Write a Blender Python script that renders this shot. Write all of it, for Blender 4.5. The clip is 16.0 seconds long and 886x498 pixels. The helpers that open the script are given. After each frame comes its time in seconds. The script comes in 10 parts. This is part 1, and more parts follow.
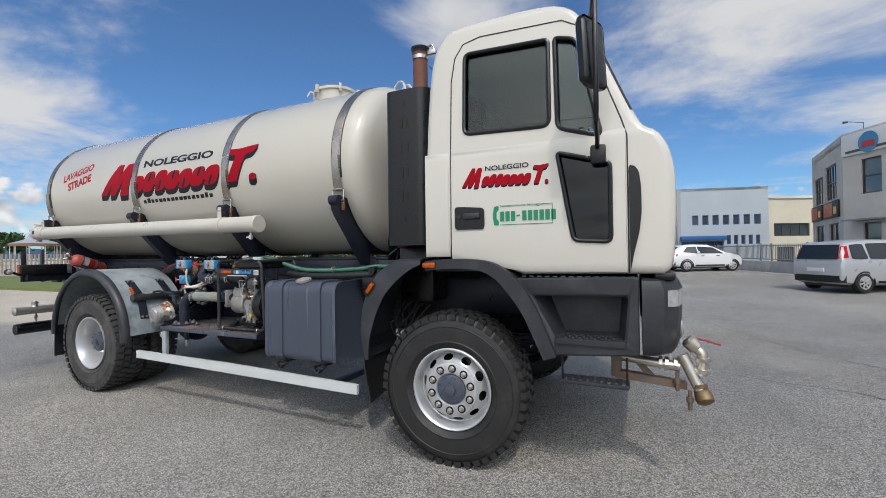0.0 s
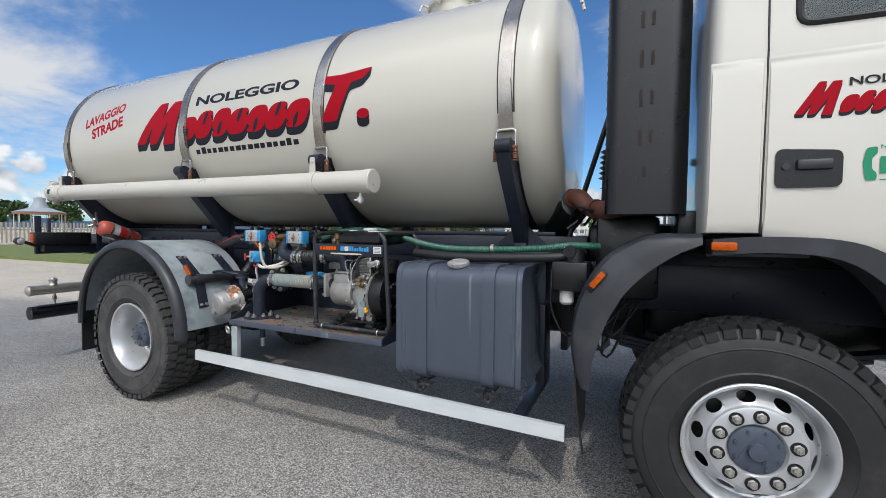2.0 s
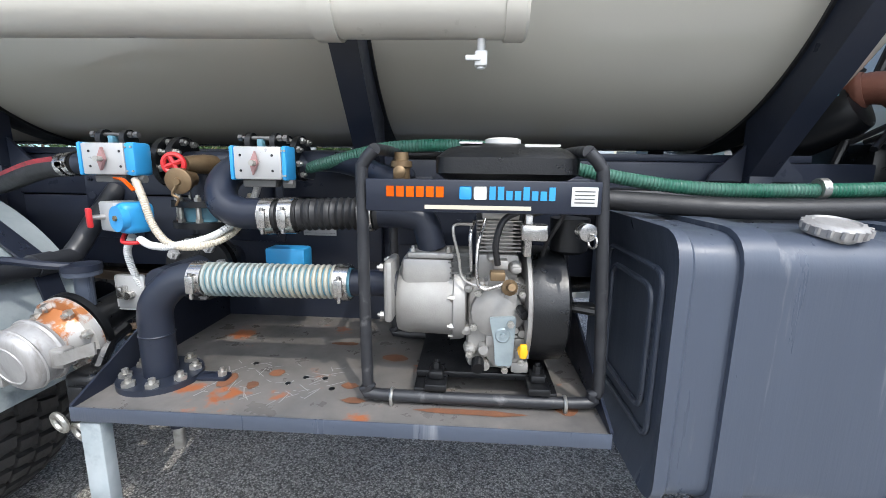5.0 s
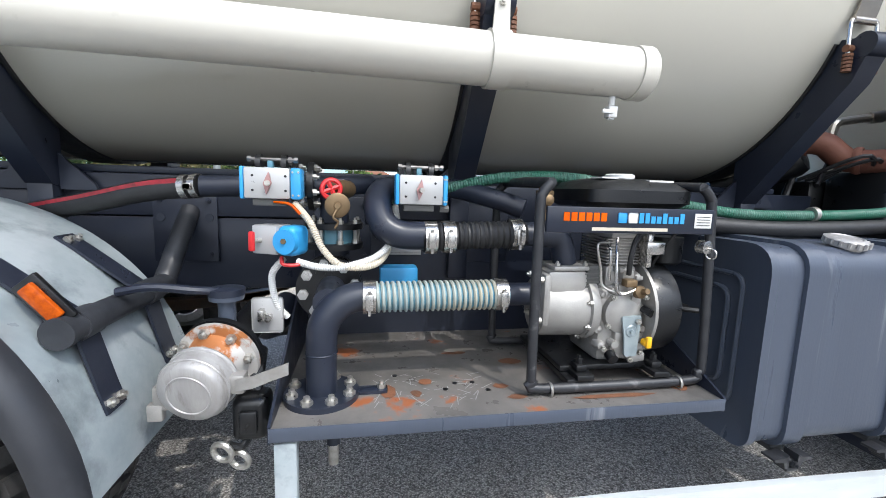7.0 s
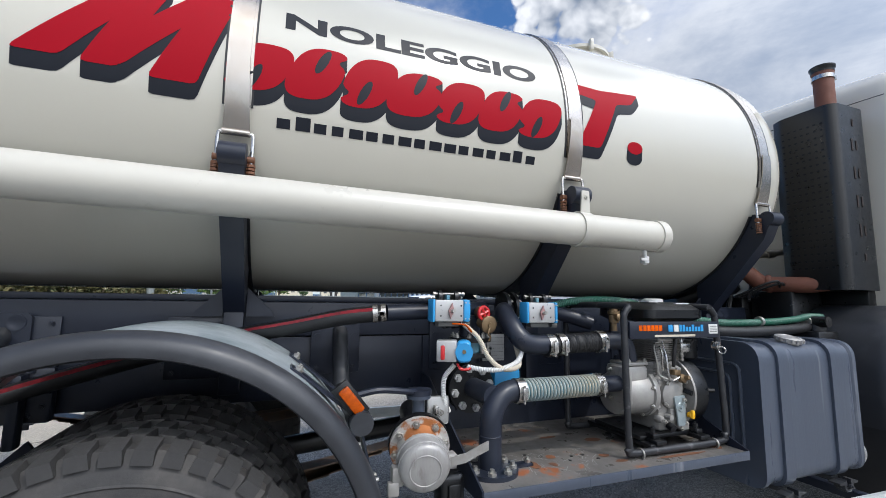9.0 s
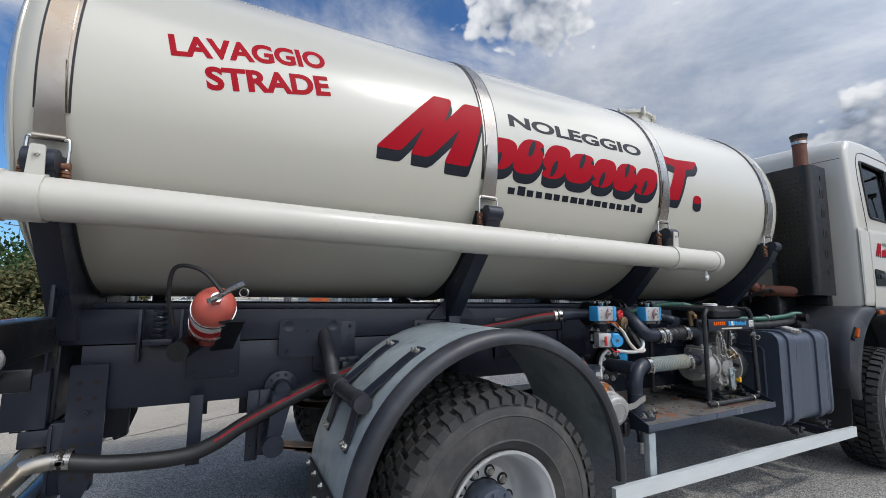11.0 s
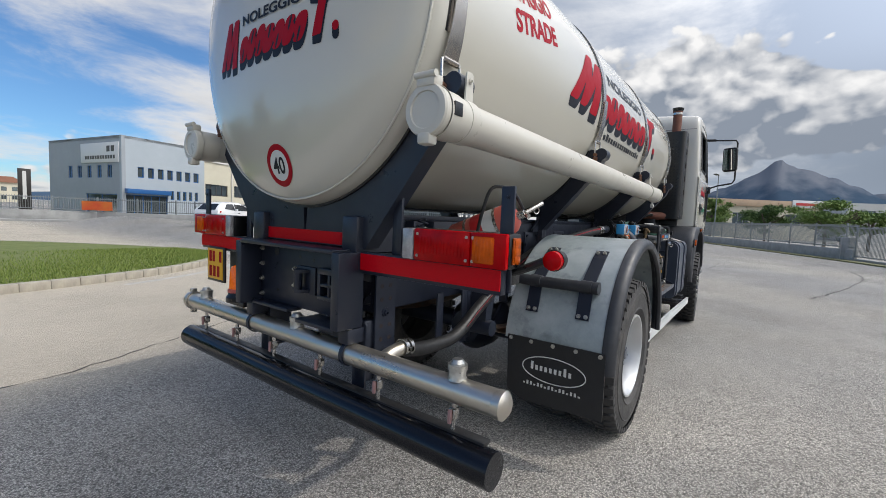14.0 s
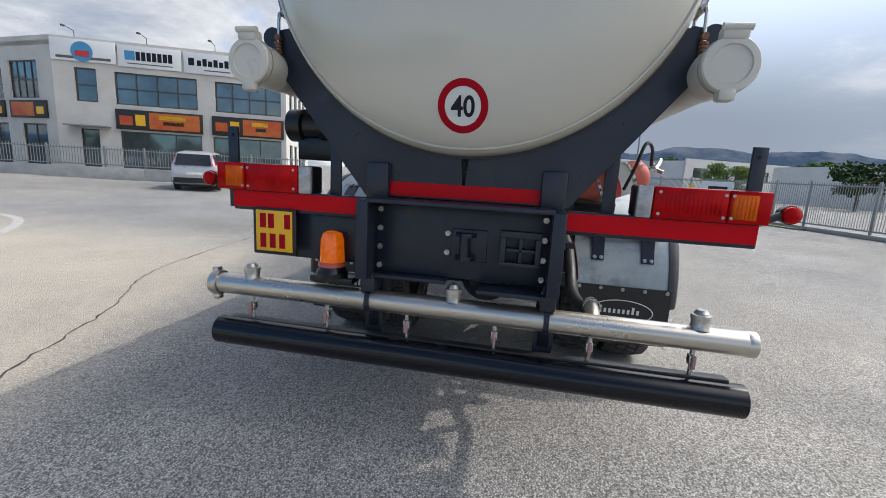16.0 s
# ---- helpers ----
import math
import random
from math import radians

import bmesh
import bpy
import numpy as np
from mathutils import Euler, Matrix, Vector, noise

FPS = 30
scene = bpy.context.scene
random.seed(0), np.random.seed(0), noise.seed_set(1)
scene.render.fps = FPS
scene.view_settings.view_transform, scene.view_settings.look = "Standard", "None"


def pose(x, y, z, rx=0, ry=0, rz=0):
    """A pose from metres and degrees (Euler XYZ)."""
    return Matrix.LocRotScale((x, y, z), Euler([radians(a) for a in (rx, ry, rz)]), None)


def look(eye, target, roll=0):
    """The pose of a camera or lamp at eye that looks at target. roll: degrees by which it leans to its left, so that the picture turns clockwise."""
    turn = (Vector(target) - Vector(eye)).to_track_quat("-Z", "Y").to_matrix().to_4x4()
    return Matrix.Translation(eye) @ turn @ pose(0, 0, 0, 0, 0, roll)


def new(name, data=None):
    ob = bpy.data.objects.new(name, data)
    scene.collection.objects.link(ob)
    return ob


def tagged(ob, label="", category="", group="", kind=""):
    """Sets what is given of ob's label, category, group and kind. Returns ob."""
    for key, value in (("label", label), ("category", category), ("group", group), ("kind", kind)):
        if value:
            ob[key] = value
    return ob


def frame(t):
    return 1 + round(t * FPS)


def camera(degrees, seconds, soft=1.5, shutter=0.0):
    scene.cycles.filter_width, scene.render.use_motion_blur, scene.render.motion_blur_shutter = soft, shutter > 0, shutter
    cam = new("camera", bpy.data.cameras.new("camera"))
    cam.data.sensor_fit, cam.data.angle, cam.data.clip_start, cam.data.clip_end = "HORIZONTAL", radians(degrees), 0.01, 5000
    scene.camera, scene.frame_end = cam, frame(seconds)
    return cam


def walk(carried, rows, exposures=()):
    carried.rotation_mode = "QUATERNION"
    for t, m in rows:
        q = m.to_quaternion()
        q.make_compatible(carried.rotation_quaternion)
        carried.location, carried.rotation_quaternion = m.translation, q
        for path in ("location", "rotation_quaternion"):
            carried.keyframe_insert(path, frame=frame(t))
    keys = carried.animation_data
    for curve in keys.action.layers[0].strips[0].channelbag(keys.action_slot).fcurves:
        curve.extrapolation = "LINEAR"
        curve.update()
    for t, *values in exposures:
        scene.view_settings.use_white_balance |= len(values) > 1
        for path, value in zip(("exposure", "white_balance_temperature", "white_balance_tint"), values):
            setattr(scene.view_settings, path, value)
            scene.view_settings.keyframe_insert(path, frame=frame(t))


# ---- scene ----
cam = camera(92.8, 16.0, soft=0.8)
PATH = [
    (0, (5.759, -4.04, 1.54), (4.929, -2.221, 1.555), -0.8),
    (0.5, (5.304, -4.029, 1.542), (4.506, -2.195, 1.541), -0.6),
    (1, (4.854, -3.976, 1.525), (4.055, -2.142, 1.508), -0.2),
    (1.5, (4.438, -3.736, 1.523), (3.616, -1.913, 1.474), 0.1),
    (2, (4.035, -3.478, 1.505), (3.197, -1.664, 1.417), 0.5),
    (2.5, (3.657, -3.215, 1.524), (2.841, -1.394, 1.379), 0.8),
    (3, (3.287, -2.929, 1.495), (2.552, -1.079, 1.301), 0.7),
    (3.5, (2.942, -2.642, 1.484), (2.32, -0.759, 1.224), 0.7),
    (3.7, (2.806, -2.514, 1.454), (2.252, -0.611, 1.179), 1.0),
    (5.8, (1.906, -2.118, 1.419), (2.033, -0.162, 1.02), 1.1),
    (6, (1.831, -2.108, 1.414), (2.015, -0.154, 1.032), 1.4),
    (6.5, (1.652, -2.16, 1.411), (1.921, -0.209, 1.063), 1.6),
    (7, (1.4, -2.312, 1.442), (1.757, -0.363, 1.165), 1.8),
    (7.5, (1.193, -2.371, 1.442), (1.637, -0.427, 1.279), 1.8),
    (8, (0.983, -2.397, 1.487), (1.494, -0.464, 1.449), 1.4),
    (8.5, (0.72, -2.517, 1.479), (1.335, -0.618, 1.598), 1.2),
    (9, (0.427, -2.678, 1.492), (1.116, -0.816, 1.732), 0.9),
    (9.5, (0.082, -2.743, 1.489), (0.819, -0.911, 1.811), 0.5),
    (9.7, (-0.052, -2.779, 1.481), (0.695, -0.956, 1.822), 0.4),
    (11.8, (-1.764, -3.004, 1.573), (-0.734, -1.296, 1.711), 0.5),
    (12, (-1.889, -2.955, 1.56), (-0.827, -1.265, 1.683), 0.4),
    (12.5, (-2.288, -2.819, 1.553), (-1.093, -1.216, 1.614), 0.9),
    (13, (-2.649, -2.629, 1.552), (-1.307, -1.145, 1.55), 1.6),
    (13.5, (-2.911, -2.293, 1.524), (-1.432, -0.949, 1.45), 2.0),
    (14, (-3.215, -1.96, 1.504), (-1.612, -0.775, 1.347), 2.4),
    (14.5, (-3.431, -1.589, 1.469), (-1.718, -0.581, 1.246), 2.7),
    (15, (-3.586, -1.153, 1.454), (-1.782, -0.34, 1.167), 3.0),
    (15.5, (-3.729, -0.726, 1.468), (-1.85, -0.134, 1.123), 3.2),
    (16, (-3.75, -0.279, 1.456), (-1.815, 0.08, 1.097), 3.2),
]
EXPOSURES = [(t, stops, kelvin, 10) for t, stops, kelvin in ((0.0, -0.15, 6750), (2.0, -0.04, 6600), (3.5, 0.40, 6500), (6.0, 0.86, 6450), (7.0, 0.72, 6450), (8.0, 0.40, 6450), (9.0, 0.15, 6400), (9.5, 0.05, 6400), (12.0, -0.22, 6600), (14.0, 0.0, 6850), (16.0, 0.32, 6850))]
walk(cam, [(t, look(eye, target, roll)) for t, eye, target, roll in PATH], EXPOSURES)

# ---- world, sun ----
SUN_TO = Vector((0.40, -0.66, 1.0)).normalized()
world = bpy.data.worlds.new("sky")
scene.world = world
world.use_nodes = True
wn, wl = world.node_tree.nodes, world.node_tree.links
wn.clear()
w_out = wn.new("ShaderNodeOutputWorld")
w_bg = wn.new("ShaderNodeBackground")
w_sky = wn.new("ShaderNodeTexSky")
w_sky.sky_type = "NISHITA"
w_sky.sun_disc = False
w_sky.sun_elevation = math.asin(SUN_TO.z)
w_sky.sun_rotation = math.atan2(SUN_TO.x, SUN_TO.y)
w_sky.altitude = 500
w_sky.dust_density = 0.6
w_sky.ozone_density = 2.0
w_bg.inputs["Strength"].default_value = 0.138


def wmath(op, a, b=None, clamp=False):
    n = wn.new("ShaderNodeMath")
    n.operation, n.use_clamp = op, clamp
    for i, v in enumerate((a, b)):
        if v is None:
            continue
        if isinstance(v, (int, float)):
            n.inputs[i].default_value = v
        else:
            wl.new(v, n.inputs[i])
    return n.outputs[0]


# clouds on a flat layer: the direction divided by its height, so that they crowd towards the horizon
w_tc = wn.new("ShaderNodeTexCoord")
w_sep = wn.new("ShaderNodeSeparateXYZ")
wl.new(w_tc.outputs["Generated"], w_sep.inputs[0])
w_h = wmath("ADD", wmath("MAXIMUM", w_sep.outputs[2], 0.0), 0.16)
w_cx, w_cy = wmath("DIVIDE", w_sep.outputs[0], w_h), wmath("DIVIDE", w_sep.outputs[1], w_h)
w_comb = wn.new("ShaderNodeCombineXYZ")
wl.new(w_cx, w_comb.inputs[0])
wl.new(w_cy, w_comb.inputs[1])
w_comb.inputs[2].default_value = 3.7


def wnoise(scale, detail, rough, dist=0.0, off=0.0):
    n = wn.new("ShaderNodeTexNoise")
    n.inputs["Scale"].default_value = scale
    n.inputs["Detail"].default_value = detail
    n.inputs["Roughness"].default_value = rough
    n.inputs["Distortion"].default_value = dist
    m = wn.new("ShaderNodeMapping")
    m.inputs["Location"].default_value = (off, off * 0.7, off * 0.3)
    wl.new(w_comb.outputs[0], m.inputs[0])
    wl.new(m.outputs[0], n.inputs["Vector"])
    return n.outputs["Fac"]


def toward(az, el):
    a, e = radians(az), radians(el)
    return (math.cos(a) * math.cos(e), math.sin(a) * math.cos(e), math.sin(e))


def wlobe(az, el, wide, flat=1.0):
    """1 in the middle of a patch of sky, falling to 0 at its edge; flat squeezes its height."""
    m = wn.new("ShaderNodeVectorMath")
    m.operation = "SUBTRACT"
    wl.new(w_tc.outputs["Generated"], m.inputs[0])
    m.inputs[1].default_value = toward(az, el)
    q = wn.new("ShaderNodeVectorMath")
    q.operation = "MULTIPLY"
    wl.new(m.outputs[0], q.inputs[0])
    q.inputs[1].default_value = (1, 1, 1 / flat)
    d = wn.new("ShaderNodeVectorMath")
    d.operation = "LENGTH"
    wl.new(q.outputs[0], d.inputs[0])
    r = wn.new("ShaderNodeMapRange")
    r.interpolation_type = "SMOOTHSTEP"
    r.inputs["From Min"].default_value, r.inputs["From Max"].default_value = 2 * math.sin(radians(wide) / 2), 0.0
    wl.new(d.outputs["Value"], r.inputs["Value"])
    return r.outputs[0]


def wsum(terms):
    total = None
    for v, k in terms:
        v = wmath("MULTIPLY", v, k)
        total = v if total is None else wmath("ADD", total, v)
    return total


w_big = wnoise(0.62, 7, 0.58, 0.6, 1.3)
w_fine = wnoise(2.2, 8, 0.62, 0.4, 5.1)
# the weather thickens towards +x, with blue gaps over the island and a bank of cloud to the west
# more cloud is added on the unseen -y side, where it brightens the shade
w_lean = wmath("ADD", wmath("MULTIPLY", wmath("MAXIMUM", w_sep.outputs[0], 0.0), 0.30), wmath("MULTIPLY", wmath("MAXIMUM", wmath("MULTIPLY", w_sep.outputs[1], -1.0), 0.0), 0.22))
w_place = wsum(((wlobe(128, 17, 34, 0.8), -0.30), (wlobe(94, 11, 20, 0.7), -0.26), (wlobe(76, 10, 11, 0.6), -0.16), (wlobe(58, 38, 14), -0.26), (wlobe(163, 14, 17, 0.6), 0.17), (wlobe(80, 25, 24, 0.45), 0.10), (wlobe(126, 42, 20, 0.7), 0.12), (wlobe(112, 29, 15, 0.5), 0.34), (wlobe(30, 26, 40), 0.10), (wlobe(-16, 14, 34), 0.30), (wlobe(52, 13, 22), 0.10)))
w_wisp = wmath("ADD", wmath("MULTIPLY", w_big, 1.0), wmath("MULTIPLY", w_fine, 0.55))
w_dens = wmath("ADD", wmath("ADD", wmath("SUBTRACT", w_wisp, 0.275), w_lean), w_place)
w_ramp = wn.new("ShaderNodeMapRange")
w_ramp.interpolation_type = "SMOOTHSTEP"
w_ramp.inputs["From Min"].default_value = 0.40
w_ramp.inputs["From Max"].default_value = 0.70
wl.new(w_dens, w_ramp.inputs["Value"])
# thick cloud is greyer below
w_thick = wn.new("ShaderNodeMapRange")
w_thick.interpolation_type = "SMOOTHSTEP"
w_thick.inputs["From Min"].default_value = 0.55
w_thick.inputs["From Max"].default_value = 1.25
w_grey = wsum(((wlobe(-24, 19, 13, 0.5), 0.40), (wlobe(-18, 13, 36), 0.34), (wlobe(26, 24, 36), 0.26), (wlobe(52, 14, 24), 0.15), (wlobe(126, 42, 22), -0.25), (wlobe(163, 14, 24), -0.35), (wlobe(80, 25, 27, 0.6), -0.22)))
wl.new(wmath("ADD", wmath("ADD", w_dens, wmath("MULTIPLY", wmath("SUBTRACT", wnoise(1.5, 9, 0.6, 0.3, 9.0), 0.5), 1.25)), w_grey), w_thick.inputs["Value"])
w_cloud = wn.new("ShaderNodeMix")
w_cloud.data_type = "RGBA"
w_cloud.inputs["A"].default_value = (6.9, 7.05, 7.3, 1)
w_cloud.inputs["B"].default_value = (2.6, 3.1, 4.0, 1)
wl.new(w_thick.outputs[0], w_cloud.inputs["Factor"])
w_mix = wn.new("ShaderNodeMix")
w_mix.data_type = "RGBA"
wl.new(wmath("MULTIPLY", w_ramp.outputs[0], 0.94), w_mix.inputs["Factor"])
# deep blue between the clouds
w_deep = wn.new("ShaderNodeMix")
w_deep.data_type, w_deep.blend_type = "RGBA", "MULTIPLY"
w_deep.inputs["Factor"].default_value = 1.0
w_deep.inputs["B"].default_value = (0.52, 0.80, 1.06, 1)
wl.new(w_sky.outputs[0], w_deep.inputs["A"])
wl.new(w_deep.outputs["Result"], w_mix.inputs["A"])
# clouds shine where the sun stands behind them
w_dot = wn.new("ShaderNodeVectorMath")
w_dot.operation = "DOT_PRODUCT"
w_dot.inputs[1].default_value = SUN_TO
wl.new(w_tc.outputs["Generated"], w_dot.inputs[0])
w_glow = wmath("POWER", wmath("MAXIMUM", wmath("MULTIPLY", wmath("ADD", w_dot.outputs["Value"], 1.0), 0.5), 0.0), 8.0)
w_lit = wn.new("ShaderNodeVectorMath")
w_lit.operation = "SCALE"
wl.new(w_cloud.outputs["Result"], w_lit.inputs[0])
wl.new(wmath("ADD", wmath("MULTIPLY", w_glow, 4.2), 0.80), w_lit.inputs["Scale"])
wl.new(w_lit.outputs[0], w_mix.inputs["B"])


# heaped clouds low over the horizon, billowing, lit from above
def wheap(lift):
    m = wn.new("ShaderNodeMapping")
    m.inputs["Location"].default_value = (0.31, 0.77, lift)
    m.inputs["Scale"].default_value = (1, 1, 1.35)
    wl.new(w_tc.outputs["Generated"], m.inputs[0])
    n = wn.new("ShaderNodeTexNoise")
    n.inputs["Scale"].default_value, n.inputs["Detail"].default_value, n.inputs["Roughness"].default_value, n.inputs["Distortion"].default_value = 5.5, 8, 0.52, 0.25
    wl.new(m.outputs[0], n.inputs["Vector"])
    out = wmath("MULTIPLY", n.outputs["Fac"], 0.72)
    for sc, k in ((9.0, 0.16), (19.0, 0.22), (44.0, 0.12)):
        v = wn.new("ShaderNodeTexVoronoi")
        v.feature = "SMOOTH_F1"
        v.inputs["Scale"].default_value, v.inputs["Smoothness"].default_value = sc, 0.22
        shift = wn.new("ShaderNodeVectorMath")
        shift.operation = "MULTIPLY_ADD"
        wl.new(n.outputs["Color"], shift.inputs[0])
        shift.inputs[1].default_value = (0.10, 0.10, 0.10)
        wl.new(m.outputs[0], shift.inputs[2])
        wl.new(shift.outputs[0], v.inputs["Vector"])
        out = wmath("ADD", out, wmath("MULTIPLY", wmath("SUBTRACT", 0.75, v.outputs["Distance"]), k))
    return out


w_h1, w_h2 = wheap(0.0), wheap(0.040)
w_bias = wsum(((wlobe(5, 15.2, 13, 0.8), 0.62), (wlobe(18, 13.5, 12, 0.75), 0.52), (wlobe(-6, 11.5, 12, 0.5), 0.52), (wlobe(5, 11, 22, 0.34), 0.55), (wlobe(97, 4.0, 7, 0.5), 0.46), (wlobe(90, 3.0, 4.5, 0.5), 0.34), (wlobe(80, 2.8, 4.5, 0.5), 0.36), (wlobe(165, 5, 18, 0.36), 0.36), (wlobe(74, 5.5, 9, 0.4), 0.26), (wlobe(57, 37, 14), 0.27), (wlobe(48, 33, 10), 0.33), (wlobe(33, 33, 7, 0.6), 0.22), (wlobe(106, 3, 7, 0.5), 0.34)))
w_heap = wn.new("ShaderNodeMapRange")
w_heap.interpolation_type = "SMOOTHSTEP"
w_heap.inputs["From Min"].default_value, w_heap.inputs["From Max"].default_value = 0.735, 0.815
wl.new(wmath("ADD", w_h1, w_bias), w_heap.inputs["Value"])
# bright rims above, grey bellies below
w_dark = wsum(((wlobe(4, 8.5, 18, 0.66), 0.62), (wlobe(18, 9.5, 15, 0.62), 0.5), (wlobe(-9, 8, 14, 0.5), 0.5)))
w_side = wmath("SUBTRACT", wmath("ADD", wmath("MULTIPLY", wmath("SUBTRACT", w_h1, w_h2), 3.2), 0.62), w_dark, True)
w_hcol = wn.new("ShaderNodeMix")
w_hcol.data_type = "RGBA"
w_hcol.inputs["A"].default_value, w_hcol.inputs["B"].default_value = (1.8, 2.15, 2.75, 1), (6.8, 6.95, 7.2, 1)
wl.new(w_side, w_hcol.inputs["Factor"])
w_both = wn.new("ShaderNodeMix")
w_both.data_type = "RGBA"
wl.new(wmath("MULTIPLY", w_heap.outputs[0], 0.93), w_both.inputs["Factor"])
# a slate veil of rain low over the far hills
w_rain = wn.new("ShaderNodeMix")
w_rain.data_type = "RGBA"
w_rain.inputs["B"].default_value = (1.75, 2.15, 2.8, 1)
wl.new(wsum(((wlobe(-36, 5, 34, 0.6), 0.92), (wlobe(-10, 6, 26, 0.5), 0.8))), w_rain.inputs["Factor"])
w_rain.clamp_factor = True
wl.new(w_mix.outputs["Result"], w_rain.inputs["A"])
wl.new(w_rain.outputs["Result"], w_both.inputs["A"])
wl.new(w_hcol.outputs["Result"], w_both.inputs["B"])
wl.new(w_both.outputs["Result"], w_bg.inputs["Color"])
wl.new(w_bg.outputs[0], w_out.inputs[0])

sun = new("sun", bpy.data.lights.new("sun", "SUN"))
sun.data.energy, sun.data.angle, sun.data.color = 1.5, radians(0.6), (1.0, 0.955, 0.89)
sun.matrix_world = look(SUN_TO * 50, (0, 0, 0))

# ---- materials ----
def mat(name, col, rough=0.5, metal=0.0, col2=None, scale=6.0, mix=0.5, bump=0.0, bscale=60.0, rvar=0.1, coat=0.0, stretch=(1, 1, 1), detail=6, dirt=None, dscale=2.0, dlow=0.55, dhigh=0.7, spec=0.5):
    """A painted or bare surface: two tones by noise, roughness that wanders, fine relief, and optional patches of dirt,
    rust or another tone.
    """
    m = bpy.data.materials.new(name)
    m.use_nodes = True
    n, l = m.node_tree.nodes, m.node_tree.links
    p = n["Principled BSDF"]
    tc = n.new("ShaderNodeTexCoord")
    mp = n.new("ShaderNodeMapping")
    mp.inputs["Scale"].default_value = stretch
    l.new(tc.outputs["Object"], mp.inputs[0])

    def tex(sc, det=detail):
        t = n.new("ShaderNodeTexNoise")
        t.inputs["Scale"].default_value, t.inputs["Detail"].default_value, t.inputs["Roughness"].default_value = sc, det, 0.62
        l.new(mp.outputs[0], t.inputs["Vector"])
        return t.outputs["Fac"]

    def mixed(fac, a, b):
        x = n.new("ShaderNodeMix")
        x.data_type = "RGBA"
        l.new(fac, x.inputs["Factor"])
        for key, v in (("A", a), ("B", b)):
            if isinstance(v, tuple):
                x.inputs[key].default_value = (*v, 1)
            else:
                l.new(v, x.inputs[key])
        return x.outputs["Result"]

    def ranged(v, a, b, c, d):
        r = n.new("ShaderNodeMapRange")
        for key, q in zip(("From Min", "From Max", "To Min", "To Max"), (a, b, c, d)):
            r.inputs[key].default_value = q
        l.new(v, r.inputs["Value"])
        return r.outputs[0]

    base = tex(scale)
    second = col2 or tuple(c * (1 - 0.16 * mix) for c in col)
    colour = mixed(ranged(base, 0.35, 0.68, 0, 1), col, second)
    if dirt:
        colour = mixed(ranged(tex(dscale, 9), dlow, dhigh, 0, 1), colour, dirt)
    l.new(colour, p.inputs["Base Color"])
    l.new(ranged(tex(scale * 2.7), 0.3, 0.7, max(0.03, rough - rvar), min(1, rough + rvar)), p.inputs["Roughness"])
    p.inputs["Metallic"].default_value = metal
    p.inputs["Specular IOR Level"].default_value = spec
    p.inputs["Coat Weight"].default_value = coat
    p.inputs["Coat Roughness"].default_value = 0.05
    if bump:
        b = n.new("ShaderNodeBump")
        b.inputs["Strength"].default_value, b.inputs["Distance"].default_value = bump, 0.004
        l.new(tex(bscale, 3), b.inputs["Height"])
        l.new(b.outputs[0], p.inputs["Normal"])
    return m


def glass(name, tint, gloss=0.08, rough=0.0):
    """A thin tinted pane."""
    m = bpy.data.materials.new(name)
    m.use_nodes = True
    n, l = m.node_tree.nodes, m.node_tree.links
    n.clear()
    out, mx = n.new("ShaderNodeOutputMaterial"), n.new("ShaderNodeMixShader")
    tr, gl, fr = n.new("ShaderNodeBsdfTransparent"), n.new("ShaderNodeBsdfGlossy"), n.new("ShaderNodeFresnel")
    tr.inputs[0].default_value = (*tint, 1)
    gl.inputs["Roughness"].default_value = rough
    fr.inputs["IOR"].default_value = 1.5 + gloss
    l.new(fr.outputs[0], mx.inputs[0])
    l.new(tr.outputs[0], mx.inputs[1])
    l.new(gl.outputs[0], mx.inputs[2])
    l.new(mx.outputs[0], out.inputs[0])
    return m


M_TANK = mat("tank_cream_paint", (0.53, 0.505, 0.43), 0.20, coat=0.6, mix=0.12, scale=0.8, rvar=0.015, dirt=(0.505, 0.485, 0.42), dscale=0.9, dlow=0.40, dhigh=0.95)
M_CAB = mat("cab_white_paint", (0.59, 0.565, 0.50), 0.22, coat=0.5, mix=0.1, scale=1.0, rvar=0.02, dirt=(0.56, 0.54, 0.485), dscale=0.9, dlow=0.40, dhigh=0.95)
M_TUBE = mat("white_tube_paint", (0.55, 0.525, 0.46), 0.35, mix=0.3, scale=3.0, dirt=(0.55, 0.50, 0.42), dscale=4.0, dlow=0.64, dhigh=0.85)
M_NAVY = mat("dark_blue_grey_chassis_paint", (0.0145, 0.0185, 0.031), 0.36, spec=0.40, mix=0.5, scale=4.0, bump=0.05, bscale=90, rvar=0.10, dirt=(0.028, 0.033, 0.044), dscale=2.5, dlow=0.52, dhigh=0.85)
M_FUEL = mat("blue_grey_tank_paint", (0.060, 0.073, 0.100), 0.34, mix=0.6, scale=1.6, bump=0.1, bscale=40, rvar=0.1, dirt=(0.21, 0.22, 0.24), dscale=3.4, dlow=0.60, dhigh=0.76, stretch=(3.5, 3.5, 0.22))
M_PLASTIC = mat("weathered_dark_plastic", (0.024, 0.026, 0.031), 0.44, mix=0.6, scale=5.0, bump=0.05, bscale=260, dirt=(0.075, 0.079, 0.088), dscale=2.4, dlow=0.50, dhigh=0.85)
M_BLACK = mat("black_plastic", (0.005, 0.0055, 0.0065), 0.34, bump=0.15, bscale=180, mix=0.6)
M_GLOSSBLACK = mat("black_gloss_pipe", (0.004, 0.005, 0.008), 0.20, coat=0.0, spec=0.4, mix=0.4, scale=2)
